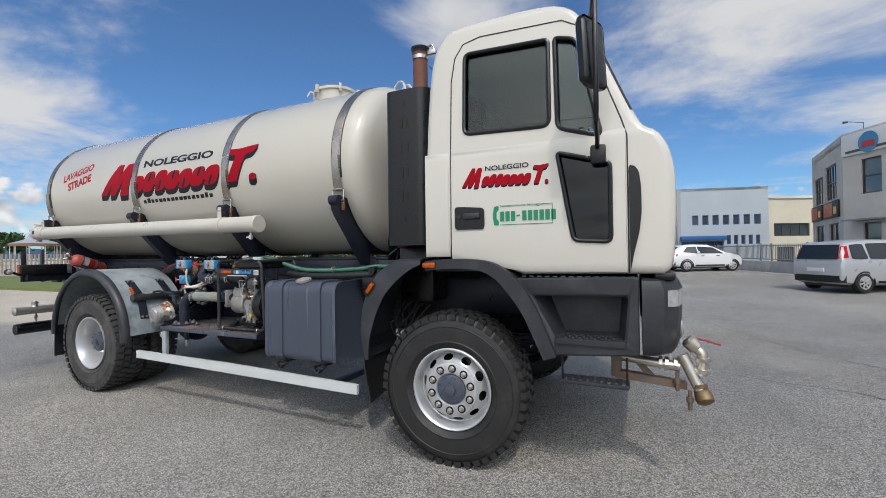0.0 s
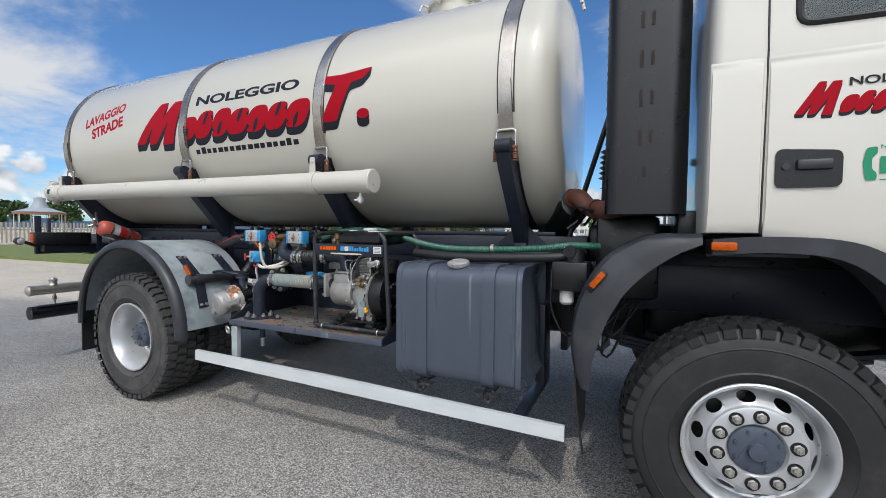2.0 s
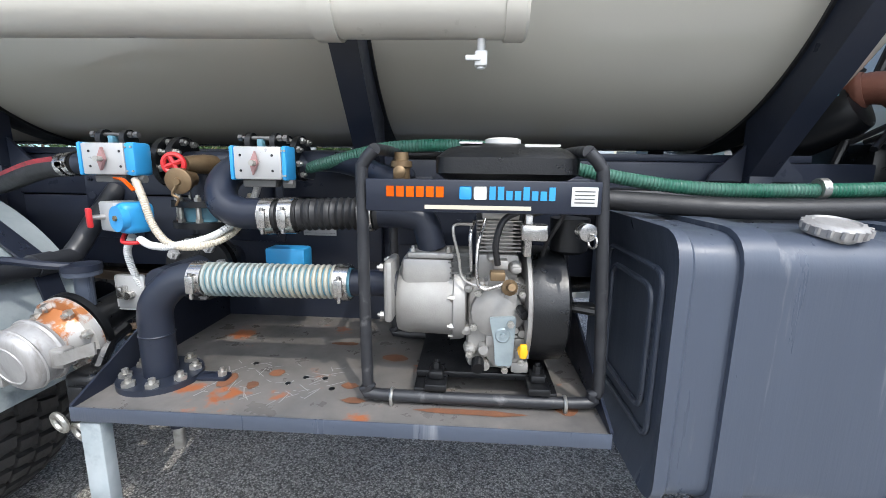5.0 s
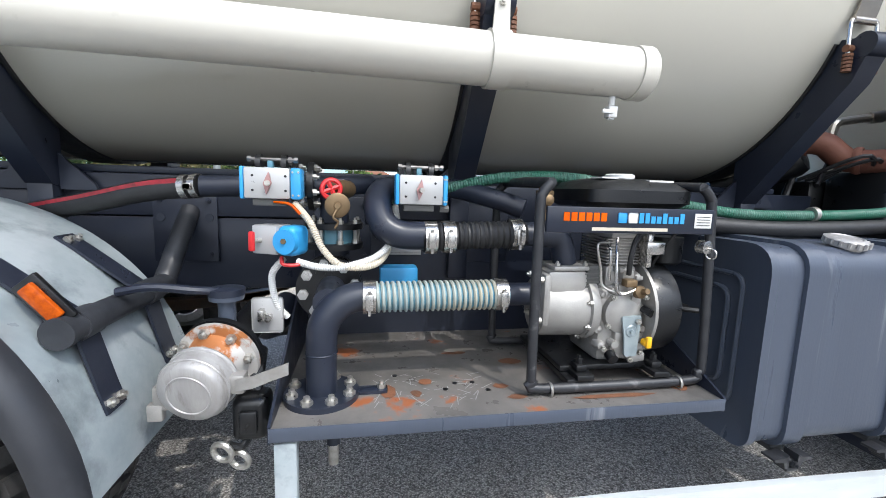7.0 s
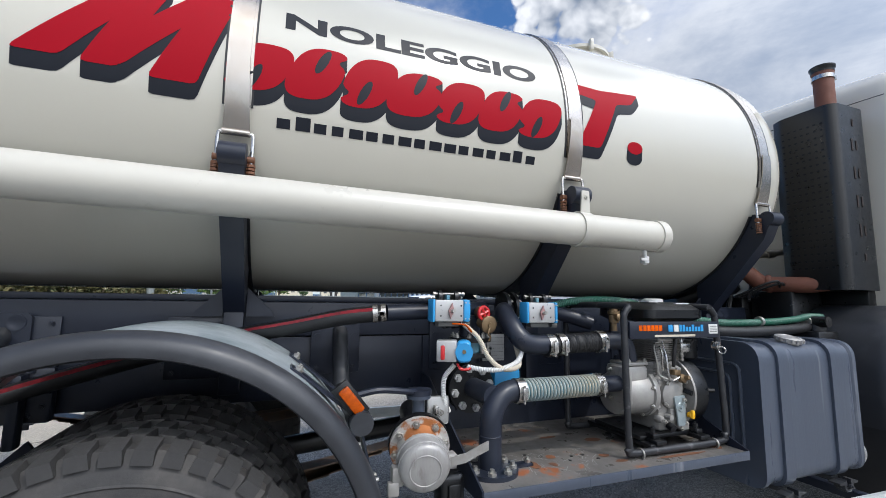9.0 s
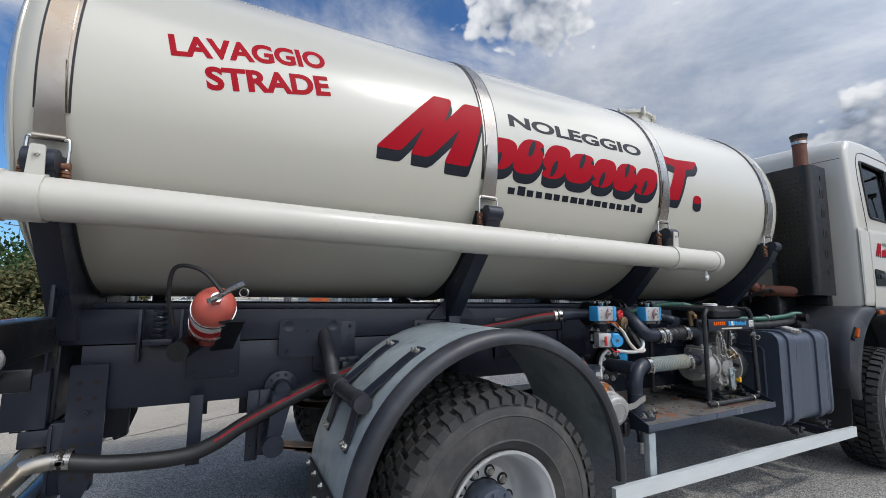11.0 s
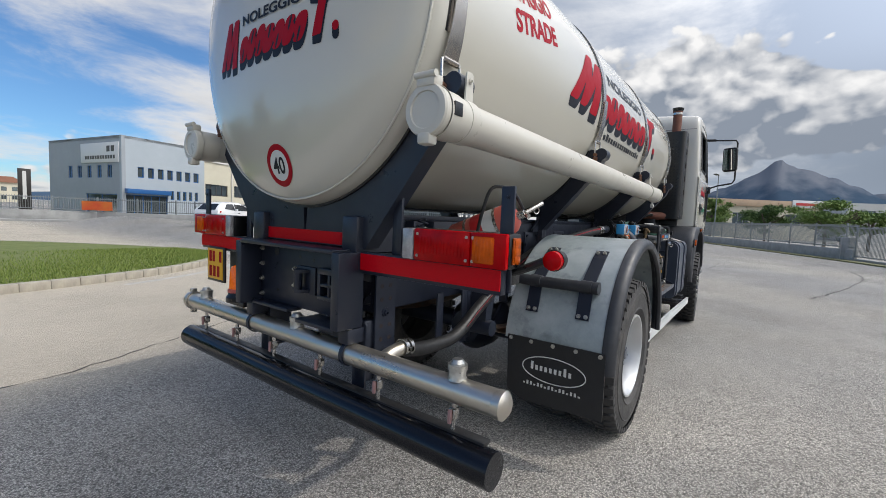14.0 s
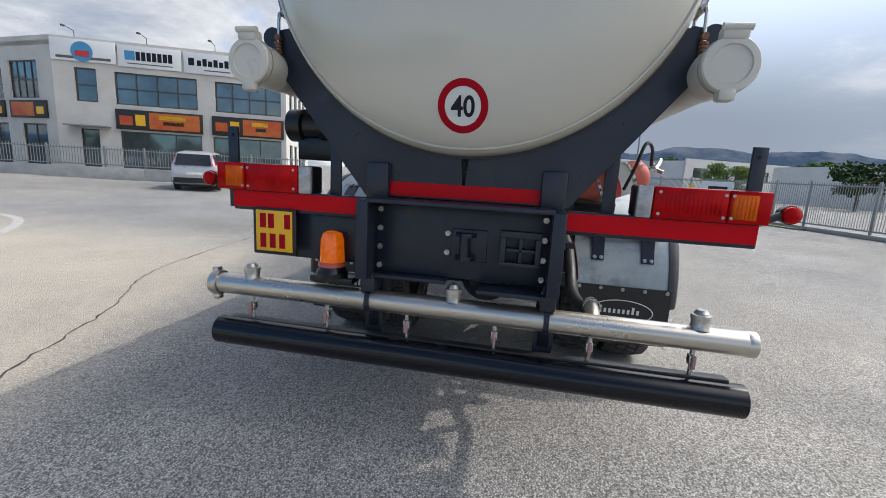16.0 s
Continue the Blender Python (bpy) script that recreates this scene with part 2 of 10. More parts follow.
M_RUBBER = mat("tyre_rubber", (0.014, 0.0138, 0.0142), 0.56, mix=0.6, scale=8, bump=0.2, bscale=150, dirt=(0.045, 0.043, 0.041), dscale=5, dlow=0.5, dhigh=0.85)
M_DUSTY = mat("dusty_tyre_rubber", (0.040, 0.039, 0.039), 0.74, mix=0.6, scale=8, bump=0.2, bscale=150, dirt=(0.115, 0.105, 0.095), dscale=5, dlow=0.46, dhigh=0.80)
M_TUBEFRAME = mat("worn_black_frame_paint", (0.016, 0.017, 0.020), 0.42, col2=(0.03, 0.031, 0.034), scale=12, dirt=(0.10, 0.10, 0.10), dscale=16, dlow=0.60, dhigh=0.72)
M_HOSE = mat("black_hose_rubber", (0.014, 0.014, 0.015), 0.5, bump=0.2, bscale=120)
M_ALU = mat("silver_wheel_paint", (0.56, 0.57, 0.58), 0.36, metal=0.55, mix=0.3, scale=5, dirt=(0.46, 0.46, 0.45), dscale=2.5, dlow=0.50, dhigh=0.9)
M_ZINC = mat("galvanised_sheet", (0.41, 0.45, 0.465), 0.40, metal=0.2, col2=(0.24, 0.29, 0.305), scale=3.2, mix=1.0, stretch=(1, 1, 1), dirt=(0.16, 0.19, 0.20), dscale=6, dlow=0.54, dhigh=0.74, rvar=0.15)
M_RAIL = mat("pale_aluminium_rail", (0.70, 0.73, 0.73), 0.40, metal=0.3, col2=(0.60, 0.64, 0.64), scale=6, stretch=(0.4, 2, 2), dirt=(0.42, 0.43, 0.42), dscale=7, dlow=0.62, dhigh=0.78)
M_STEEL = mat("brushed_stainless_steel", (0.55, 0.54, 0.52), 0.24, metal=0.95, col2=(0.42, 0.40, 0.37), scale=8, stretch=(1, 6, 1), rvar=0.1)
M_STRAP = mat("stainless_strap", (0.50, 0.475, 0.44), 0.24, metal=0.9, col2=(0.38, 0.33, 0.28), scale=2.5, rvar=0.05, dirt=(0.33, 0.23, 0.14), dscale=1.6, dlow=0.50, dhigh=0.9)
M_PIPESTEEL = mat("tarnished_stainless_pipe", (0.60, 0.57, 0.52), 0.30, metal=0.9, col2=(0.52, 0.46, 0.37), scale=3, rvar=0.05, stretch=(1, 0.35, 1))
M_CAST = mat("cast_aluminium", (0.36, 0.35, 0.33), 0.5, metal=0.45, col2=(0.27, 0.26, 0.245), scale=9, bump=0.10, bscale=220, dirt=(0.17, 0.15, 0.13), dscale=7, dlow=0.55, dhigh=0.85)
M_CAPMETAL = mat("weathered_cast_cap", (0.40, 0.39, 0.38), 0.46, metal=0.35, col2=(0.30, 0.29, 0.28), scale=7, bump=0.08, bscale=160, dirt=(0.20, 0.18, 0.16), dscale=9, dlow=0.56, dhigh=0.74, stretch=(3, 3, 0.5))
M_NUT = mat("dull_wheel_nut", (0.20, 0.195, 0.19), 0.4, metal=0.8, col2=(0.10, 0.095, 0.09), scale=30)
M_BOLT = mat("zinc_bolt", (0.55, 0.54, 0.51), 0.35, metal=0.8, col2=(0.35, 0.33, 0.29), scale=30)
M_BROWN = mat("brown_stained_steel", (0.15, 0.125, 0.105), 0.5, metal=0.3, col2=(0.20, 0.12, 0.07), scale=9)
M_RUST = mat("rusted_steel", (0.21, 0.085, 0.04), 0.7, col2=(0.12, 0.055, 0.03), scale=14, bump=0.4, bscale=120, mix=0.8)
M_HOLEDARK = mat("dark_cut_out", (0.020, 0.012, 0.010), 0.8)
M_EXH = mat("rusty_exhaust_steel", (0.19, 0.072, 0.045), 0.65, metal=0.1, col2=(0.12, 0.045, 0.03), scale=6, bump=0.25, bscale=100)
M_RED = mat("red_paint", (0.52, 0.018, 0.02), 0.35, mix=0.5, coat=0.2)
M_STRIPE = mat("worn_red_stripe", (0.42, 0.03, 0.045), 0.5, col2=(0.17, 0.025, 0.03), scale=45, mix=0.9)
M_GRIP = mat("faded_pink_grip", (0.36, 0.20, 0.19), 0.5)
M_EXTING = mat("faded_red_extinguisher", (0.52, 0.10, 0.07), 0.42, mix=0.6, scale=7)
M_INKRED = mat("dark_red_vinyl", (0.34, 0.004, 0.013), 0.45, spec=0.08, mix=0.2, scale=2)
M_INKBLACK = mat("black_vinyl", (0.010, 0.012, 0.018), 0.45, spec=0.2, mix=0.2, scale=2)
M_INKGREEN = mat("green_vinyl", (0.0, 0.23, 0.11), 0.35, mix=0.2)
M_WHITE = mat("white_plastic", (0.64, 0.64, 0.62), 0.4, mix=0.3)
M_REFLECT = mat("red_reflective_tape", (0.56, 0.002, 0.010), 0.3, col2=(0.46, 0.002, 0.008), scale=120, spec=0.12)
# the brighter red patches paint the gleam of the reflector inside the lens
M_LENSRED = mat("red_lamp_lens", (0.46, 0.0015, 0.004), 0.14, col2=(0.28, 0.001, 0.003), scale=13, spec=0.12, dirt=(0.56, 0.006, 0.006), dscale=6, dlow=0.54, dhigh=0.72)
M_LENSORANGE = mat("orange_lamp_lens", (0.72, 0.11, 0.003), 0.14, col2=(0.42, 0.06, 0.002), scale=14, mix=0.9, spec=0.2)
M_AMBER = mat("amber_marker_lens", (0.50, 0.085, 0.003), 0.18, col2=(0.30, 0.045, 0.002), scale=60, mix=0.9, bump=0.25, bscale=180, spec=0.25)
M_LENSWHITE = mat("clear_lamp_lens", (0.40, 0.39, 0.39), 0.08, col2=(0.24, 0.23, 0.24), scale=26, coat=0.8)
M_BEACON = mat("lit_orange_beacon", (0.62, 0.10, 0.005), 0.15, col2=(0.36, 0.04, 0.002), scale=34, spec=0.5)
M_BEACON.node_tree.nodes["Principled BSDF"].inputs["Emission Color"].default_value = (1.0, 0.20, 0.005, 1)
M_BEACON.node_tree.nodes["Principled BSDF"].inputs["Emission Strength"].default_value = 0.22
M_YELLOW = mat("yellow_plate", (0.80, 0.42, 0.012), 0.4, mix=0.3)
M_BLUE = mat("light_blue_plastic", (0.030, 0.29, 0.60), 0.4, mix=0.4)
M_GREYBOX = mat("pale_grey_anodised", (0.44, 0.44, 0.435), 0.36, metal=0.3, mix=0.4, scale=10)
M_BRASS = mat("dull_brass", (0.24, 0.17, 0.095), 0.5, metal=0.7, col2=(0.17, 0.11, 0.06), scale=14)
M_TANRIB = mat("tan_hose_rib", (0.36, 0.33, 0.25), 0.5, col2=(0.22, 0.30, 0.32), scale=7)
M_BLUEHOSE = mat("blue_ribbed_hose", (0.07, 0.20, 0.28), 0.45, col2=(0.10, 0.22, 0.26), scale=5, mix=0.8)
M_GREENHOSE = mat("green_ribbed_hose", (0.012, 0.11, 0.066), 0.42, col2=(0.07, 0.15, 0.115), scale=7)
M_CONDUIT = mat("beige_conduit", (0.56, 0.50, 0.40), 0.5, mix=0.4)
M_TRAY = mat("scratched_grey_tray_paint", (0.095, 0.090, 0.085), 0.36, col2=(0.19, 0.175, 0.16), scale=5, rvar=0.15, dirt=(0.30, 0.10, 0.04), dscale=5.0, dlow=0.60, dhigh=0.65)
M_LINING = mat("pale_grey_headlining", (0.34, 0.345, 0.34), 0.85, scale=3)
M_CLOTH = mat("dark_seat_cloth", (0.05, 0.055, 0.06), 0.8, bump=0.2)
M_GLASS = glass("tinted_cab_glass", (0.50, 0.58, 0.56))
M_DARKGLASS = glass("dark_low_window_glass", (0.05, 0.06, 0.065))
M_CLEARGLASS = glass("windscreen_glass", (0.72, 0.84, 0.80))
M_MIRROR = mat("mirror_glass", (0.9, 0.9, 0.9), 0.03, metal=1.0, rvar=0.01, mix=0.05)
M_CREVICE = mat("sealant_grey", (0.10, 0.10, 0.095), 0.7)

# ---- building blocks ----
HOME = {}


def thing(name, at, label, category, group="", kind=""):
    ob = new(name)
    ob.empty_display_size = 0.2
    ob.location = at
    HOME[ob.name] = Vector(at)
    return tagged(ob, label, category, group, kind)


def finish(name, bm, material, sharp=35):
    bmesh.ops.recalc_face_normals(bm, faces=bm.faces)
    for e in bm.edges:
        e.smooth = not (len(e.link_faces) == 2 and e.calc_face_angle(0.0) > radians(sharp))
    for f in bm.faces:
        f.smooth = True
    me = bpy.data.meshes.new(name)
    bm.to_mesh(me)
    bm.free()
    for m in material if isinstance(material, (list, tuple)) else (material,):
        me.materials.append(m)
    return me


def part(name, bm, material, parent, label="", sharp=35):
    """Links a bmesh, in world places, as one mesh object under a thing or a part."""
    me = bm if isinstance(bm, bpy.types.Mesh) else finish(name, bm, material, sharp)
    ob = new(name, me)
    if parent is not None:
        ob.parent = parent
        if parent.name in HOME:
            ob.matrix_parent_inverse = Matrix.Translation(-HOME[parent.name])
    if label:
        tagged(ob, label)
    return ob


def scatter(name, bm, material, parent, label=""):
    """Links every loose piece of a bmesh as a part of its own."""
    left = set(bm.verts)
    while left:
        isle, todo = set(), [left.pop()]
        while todo:
            v = todo.pop()
            isle.add(v)
            for e in v.link_edges:
                w = e.other_vert(v)
                if w in left:
                    left.discard(w)
                    todo.append(w)
        one, seen = bmesh.new(), {}
        for f in {f for v in isle for f in v.link_faces}:
            for v in f.verts:
                if v not in seen:
                    seen[v] = one.verts.new(v.co)
            one.faces.new([seen[v] for v in f.verts])
        part(name, one, material, parent, label)
    bm.free()


def piece(name, bm, material, label="", category="", kind="structure", group=""):
    """A top-level mesh."""
    return tagged(part(name, bm, material, None), label, category, group, kind)


def box(bm, x, y, z, bev=0.0, seg=2, m=None):
    (x0, x1), (y0, y1), (z0, z1) = x, y, z
    mm = Matrix.Translation(((x0 + x1) / 2, (y0 + y1) / 2, (z0 + z1) / 2)) @ Matrix.Diagonal((abs(x1 - x0), abs(y1 - y0), abs(z1 - z0), 1))
    r = bmesh.ops.create_cube(bm, size=1.0, matrix=(m @ mm) if m else mm)
    if bev:
        es = list({e for v in r["verts"] for e in v.link_edges})
        bmesh.ops.bevel(bm, geom=es, offset=bev, segments=seg, affect="EDGES", profile=0.5)
    return bm


def basis(axis):
    """Two directions across an axis."""
    a = Vector(axis).normalized()
    u = a.cross(Vector((0, 0, 1)))
    u = u.normalized() if u.length > 1e-3 else Vector((1, 0, 0))
    return a, u, a.cross(u).normalized()


def rings(bm, loops, caps=True, closed=False):
    """Skins a list of point loops of one length."""
    vs = [[bm.verts.new(p) for p in lp] for lp in loops]
    n = len(vs[0])
    for a, b in zip(vs, vs[1:] + ([vs[0]] if closed else [])):
        for i in range(n):
            bm.faces.new((a[i], a[(i + 1) % n], b[(i + 1) % n], b[i]))
    if caps and not closed:
        bm.faces.new(vs[0])
        bm.faces.new(list(reversed(vs[-1])))
    return vs


def circle(c, u, v, r, seg, turn=0.0):
    return [c + u * (r * math.cos(turn + 2 * math.pi * i / seg)) + v * (r * math.sin(turn + 2 * math.pi * i / seg)) for i in range(seg)]


def cyl(bm, a, b, r, seg=20, r2=None, caps=True):
    a, b = Vector(a), Vector(b)
    _, u, v = basis(b - a)
    rings(bm, [circle(a, u, v, r, seg), circle(b, u, v, r if r2 is None else r2, seg)], caps)
    return bm


def lathe(bm, at, axis, profile, seg=32, caps=True):
    """profile: (along the axis, radius) pairs."""
    a, u, v = basis(axis)
    at = Vector(at)
    rings(bm, [circle(at + a * d, u, v, max(r, 1e-4), seg) for d, r in profile], caps)
    return bm


def smooth_path(pts, n=6):
    p = [Vector(q) for q in pts]
    if len(p) < 3:
        return p
    e = [p[0] * 2 - p[1]] + p + [p[-1] * 2 - p[-2]]
    out = []
    for i in range(1, len(e) - 2):
        p0, p1, p2, p3 = e[i - 1 : i + 3]
        for k in range(n):
            t = k / n
            out.append(0.5 * (2 * p1 + (p2 - p0) * t + (2 * p0 - 5 * p1 + 4 * p2 - p3) * t * t + (3 * p1 - p0 - 3 * p2 + p3) * t ** 3))
    return out + [p[-1]]


def tube(bm, pts, r, seg=12, n=6, caps=True, ribs=0.0, pitch=0.012, smoothed=True):
    """A round bar or hose along points; ribs: height of the corrugation."""
    p = smooth_path(pts, n) if smoothed else [Vector(q) for q in pts]
    if ribs:
        fine, carry = [p[0]], 0.0
        for a, b in zip(p, p[1:]):
            k = max(1, int((b - a).length / (pitch / 4)))
            fine += [a.lerp(b, (i + 1) / k) for i in range(k)]
        p = fine
    loops, u, run = [], None, 0.0
    for i, c in enumerate(p):
        d = (p[min(i + 1, len(p) - 1)] - p[max(i - 1, 0)]).normalized()
        if u is None:
            _, u, _ = basis(d)
        u = (u - d * u.dot(d)).normalized()
        if i:
            run += (c - p[i - 1]).length
        rr = r + ribs * math.cos(2 * math.pi * run / pitch) if ribs else r
        loops.append(circle(c, u, d.cross(u), rr, seg))
    rings(bm, loops, caps)
    return bm


def prism(bm, poly, axis, a, b):
    """A polygon of the two other coordinates, in their order, drawn out along an axis from a to b."""
    def put(d, q):
        return {"x": (d, q[0], q[1]), "y": (q[0], d, q[1]), "z": (q[0], q[1], d)}[axis]
    rings(bm, [[Vector(put(a, q)) for q in poly], [Vector(put(b, q)) for q in poly]])
    return bm


def rounded(poly, r, seg=4):
    """The polygon with its corners rounded by r (one number or one for each corner)."""
    out, n = [], len(poly)
    for i in range(n):
        p, a, b = Vector(poly[i]), Vector(poly[i - 1]), Vector(poly[(i + 1) % n])
        rr = r[i] if isinstance(r, (list, tuple)) else r
        da, db = (a - p), (b - p)
        rr = min(rr, da.length * 0.48, db.length * 0.48)
        if rr < 1e-4:
            out.append(tuple(p))
            continue
        q0, q1 = p + da.normalized() * rr, p + db.normalized() * rr
        for k in range(seg + 1):
            t = k / seg
            out.append(tuple((1 - t) ** 2 * q0 + 2 * t * (1 - t) * p + t * t * q1))
    return out


def torus(bm, c, axis, R, r, seg=28, ring=8):
    a, u, v = basis(axis)
    c = Vector(c)
    loops = []
    for i in range(seg):
        t = 2 * math.pi * i / seg
        d = u * math.cos(t) + v * math.sin(t)
        loops.append([c + d * (R + r * math.cos(2 * math.pi * k / ring)) + a * (r * math.sin(2 * math.pi * k / ring)) for k in range(ring)])
    rings(bm, loops, closed=True)
    return bm


def bolt(bm, at, axis, r=0.012, h=0.012):
    a = Vector(axis).normalized()
    cyl(bm, at, Vector(at) + a * h, r, 6)
    cyl(bm, Vector(at) + a * h, Vector(at) + a * (h + r * 0.7), r * 0.5, 8)
    return bm


def bolts_round(bm, c, axis, R, n, r=0.012, h=0.012, turn=0.0):
    a, u, v = basis(axis)
    for i in range(n):
        t = turn + 2 * math.pi * i / n
        bolt(bm, Vector(c) + (u * math.cos(t) + v * math.sin(t)) * R, a, r, h)
    return bm


def B():
    return bmesh.new()

# ---- ground ----
def asphalt():
    m = bpy.data.materials.new("worn_asphalt")
    m.use_nodes = True
    n, l = m.node_tree.nodes, m.node_tree.links
    p = n["Principled BSDF"]
    tc = n.new("ShaderNodeTexCoord")

    def tex(kind, scale, **kw):
        t = n.new(kind)
        t.inputs["Scale"].default_value = scale
        for k, v in kw.items():
            t.inputs[k].default_value = v
        l.new(tc.outputs["Object"], t.inputs["Vector"])
        return t

    def rng(v, a, b, c, d):
        r = n.new("ShaderNodeMapRange")
        for key, q in zip(("From Min", "From Max", "To Min", "To Max"), (a, b, c, d)):
            r.inputs[key].default_value = q
        l.new(v, r.inputs["Value"])
        return r.outputs[0]

    def mul(a, b):
        x = n.new("ShaderNodeMath")
        x.operation = "MULTIPLY"
        l.new(a, x.inputs[0])
        l.new(b, x.inputs[1])
        return x.outputs[0]

    stones = tex("ShaderNodeTexVoronoi", 125, Randomness=1.0)
    grey = n.new("ShaderNodeSeparateColor")
    l.new(stones.outputs["Color"], grey.inputs[0])
    pits = rng(stones.outputs["Distance"], 0.25, 0.75, 1.0, 0.42)
    fine = rng(tex("ShaderNodeTexNoise", 300, Detail=2.0).outputs["Fac"], 0.3, 0.7, 0.7, 1.25)
    patch = rng(tex("ShaderNodeTexNoise", 0.55, Detail=7.0, Roughness=0.65).outputs["Fac"], 0.35, 0.68, 0.82, 1.14)
    big = rng(tex("ShaderNodeTexNoise", 0.09, Detail=3.0).outputs["Fac"], 0.35, 0.65, 0.88, 1.12)
    v = mul(mul(mul(rng(grey.outputs[0], 0, 1, 0.36, 1.70), pits), fine), mul(patch, big))
    c = n.new("ShaderNodeMix")
    c.data_type, c.blend_type = "RGBA", "MULTIPLY"
    c.inputs["Factor"].default_value = 1.0
    tint = n.new("ShaderNodeMix")
    tint.data_type = "RGBA"
    tint.inputs["A"].default_value, tint.inputs["B"].default_value = (0.335, 0.327, 0.312, 1), (0.57, 0.505, 0.405, 1)
    # sandy paving along the island, with sunlit brightness beyond the truck's shadow painted in
    sep = n.new("ShaderNodeSeparateXYZ")
    l.new(tc.outputs["Object"], sep.inputs[0])
    edge = n.new("ShaderNodeMath")
    edge.operation = "MULTIPLY_ADD"
    edge.inputs[1].default_value = -0.3
    l.new(sep.outputs[0], edge.inputs[0])
    l.new(sep.outputs[1], edge.inputs[2])
    sandy_lit = mul(rng(edge.outputs[0], 2.55, 3.5, 0, 0.95), rng(sep.outputs[0], 4.5, 1.5, 0, 1))
    both = n.new("ShaderNodeMath")
    both.operation = "MAXIMUM"
    l.new(sandy_lit, both.inputs[0])
    l.new(rng(tex("ShaderNodeTexNoise", 0.16, Detail=4.0).outputs["Fac"], 0.42, 0.66, 0, 0.35), both.inputs[1])
    l.new(both.outputs[0], tint.inputs["Factor"])
    l.new(tint.outputs["Result"], c.inputs["A"])
    # and the stones stand out less there
    calm = n.new("ShaderNodeMix")
    calm.inputs["B"].default_value = 0.92
    l.new(mul(sandy_lit, rng(patch, 0.82, 1.14, 0.45, 0.75)), calm.inputs["Factor"])
    l.new(v, calm.inputs["A"])
    l.new(calm.outputs["Result"], c.inputs["B"])
    l.new(c.outputs["Result"], p.inputs["Base Color"])
    p.inputs["Roughness"].default_value = 0.85
    b = n.new("ShaderNodeBump")
    b.inputs["Strength"].default_value, b.inputs["Distance"].default_value = 0.8, 0.006
    l.new(pits, b.inputs["Height"])
    l.new(b.outputs[0], p.inputs["Normal"])
    return m


M_ASPHALT = asphalt()
M_GRASS_SOIL = mat("grass_soil", (0.115, 0.150, 0.036), 0.9, col2=(0.165, 0.185, 0.060), scale=1.6, bump=0.5, bscale=30, dirt=(0.085, 0.12, 0.028), dscale=7, dlow=0.5, dhigh=0.7)
M_KERB = mat("pale_kerb_concrete", (0.42, 0.38, 0.31), 0.8, col2=(0.32, 0.29, 0.24), scale=5, bump=0.3, bscale=90)
M_CONCRETE = mat("grey_concrete", (0.36, 0.36, 0.35), 0.85, col2=(0.27, 0.27, 0.26), scale=2, bump=0.3, bscale=60)
M_CRACK = mat("crack_shadow", (0.06, 0.058, 0.055), 0.95)
M_PAINTLINE = mat("worn_road_paint", (0.52, 0.50, 0.46), 0.8, col2=(0.30, 0.29, 0.27), scale=9, mix=1.0)

STREET = [(-14, 44), (-3, 40.5), (6.5, 36.5), (11.2, 32.0), (12.9, 26.0), (15.4, 19.4), (18.6, 12.0)]


def ease(a, b, v):
    t = min(1.0, max(0.0, (v - a) / (b - a)))
    return t * t * (3 - 2 * t)


def rise(x, y):
    """The street climbs gently away from the yard, up to the pavement."""
    best, inside = 1e9, True
    for (ax, ay), (bx, by) in zip(STREET, STREET[1:]):
        dx, dy = bx - ax, by - ay
        t = min(1.0, max(0.0, ((x - ax) * dx + (y - ay) * dy) / (dx * dx + dy * dy)))
        d = math.hypot(x - ax - t * dx, y - ay - t * dy)
        if d < best:
            best, inside = d, (x - ax) * dy - (y - ay) * dx > 0
    if not inside:
        return 0.0
    r = math.hypot(x - 5.8, y + 4.0)
    return min(0.60, max(0.0, 0.024 * (r - 10.5))) * ease(1.2, 3.4, best) * ease(3.5, 6.5, x) * ease(-2.0, 6.0, y)


bm = B()
gx = [-900, -60, 0] + [3 + 0.75 * i for i in range(24)] + [40, 900]
gy = [-900, -60, -3] + [-1.5 + 0.75 * i for i in range(54)] + [60, 900]
grid_v = [[bm.verts.new((x, y, rise(x, y))) for x in gx] for y in gy]
for a, b in zip(grid_v, grid_v[1:]):
    for i in range(len(gx) - 1):
        bm.faces.new((a[i], a[i + 1], b[i + 1], b[i]))
piece("ground", bm, M_ASPHALT, "worn grey asphalt yard and road with coarse stones", "ground")


def crack(pts, w, seed):
    """A wandering split in the asphalt."""
    rnd = random.Random(seed)
    bm = B()
    p = smooth_path([(x, y, 0.004) for x, y in pts], 22)
    left, right = [], []
    for i, c in enumerate(p):
        d = (p[min(i + 1, len(p) - 1)] - p[max(i - 1, 0)]).normalized()
        s = Vector((-d.y, d.x, 0))
        c = c + s * (rnd.uniform(-0.022, 0.022) + 0.06 * noise.noise(Vector((i * 0.23, seed, 0))))
        k = w * rnd.uniform(0.3, 1.9)
        left.append(bm.verts.new(c + s * k))
        right.append(bm.verts.new(c - s * k))
    for i in range(len(p) - 1):
        bm.faces.new((left[i], left[i + 1], right[i + 1], right[i]))
    return piece("crack", bm, M_CRACK, "long dark crack across the asphalt", "crack")


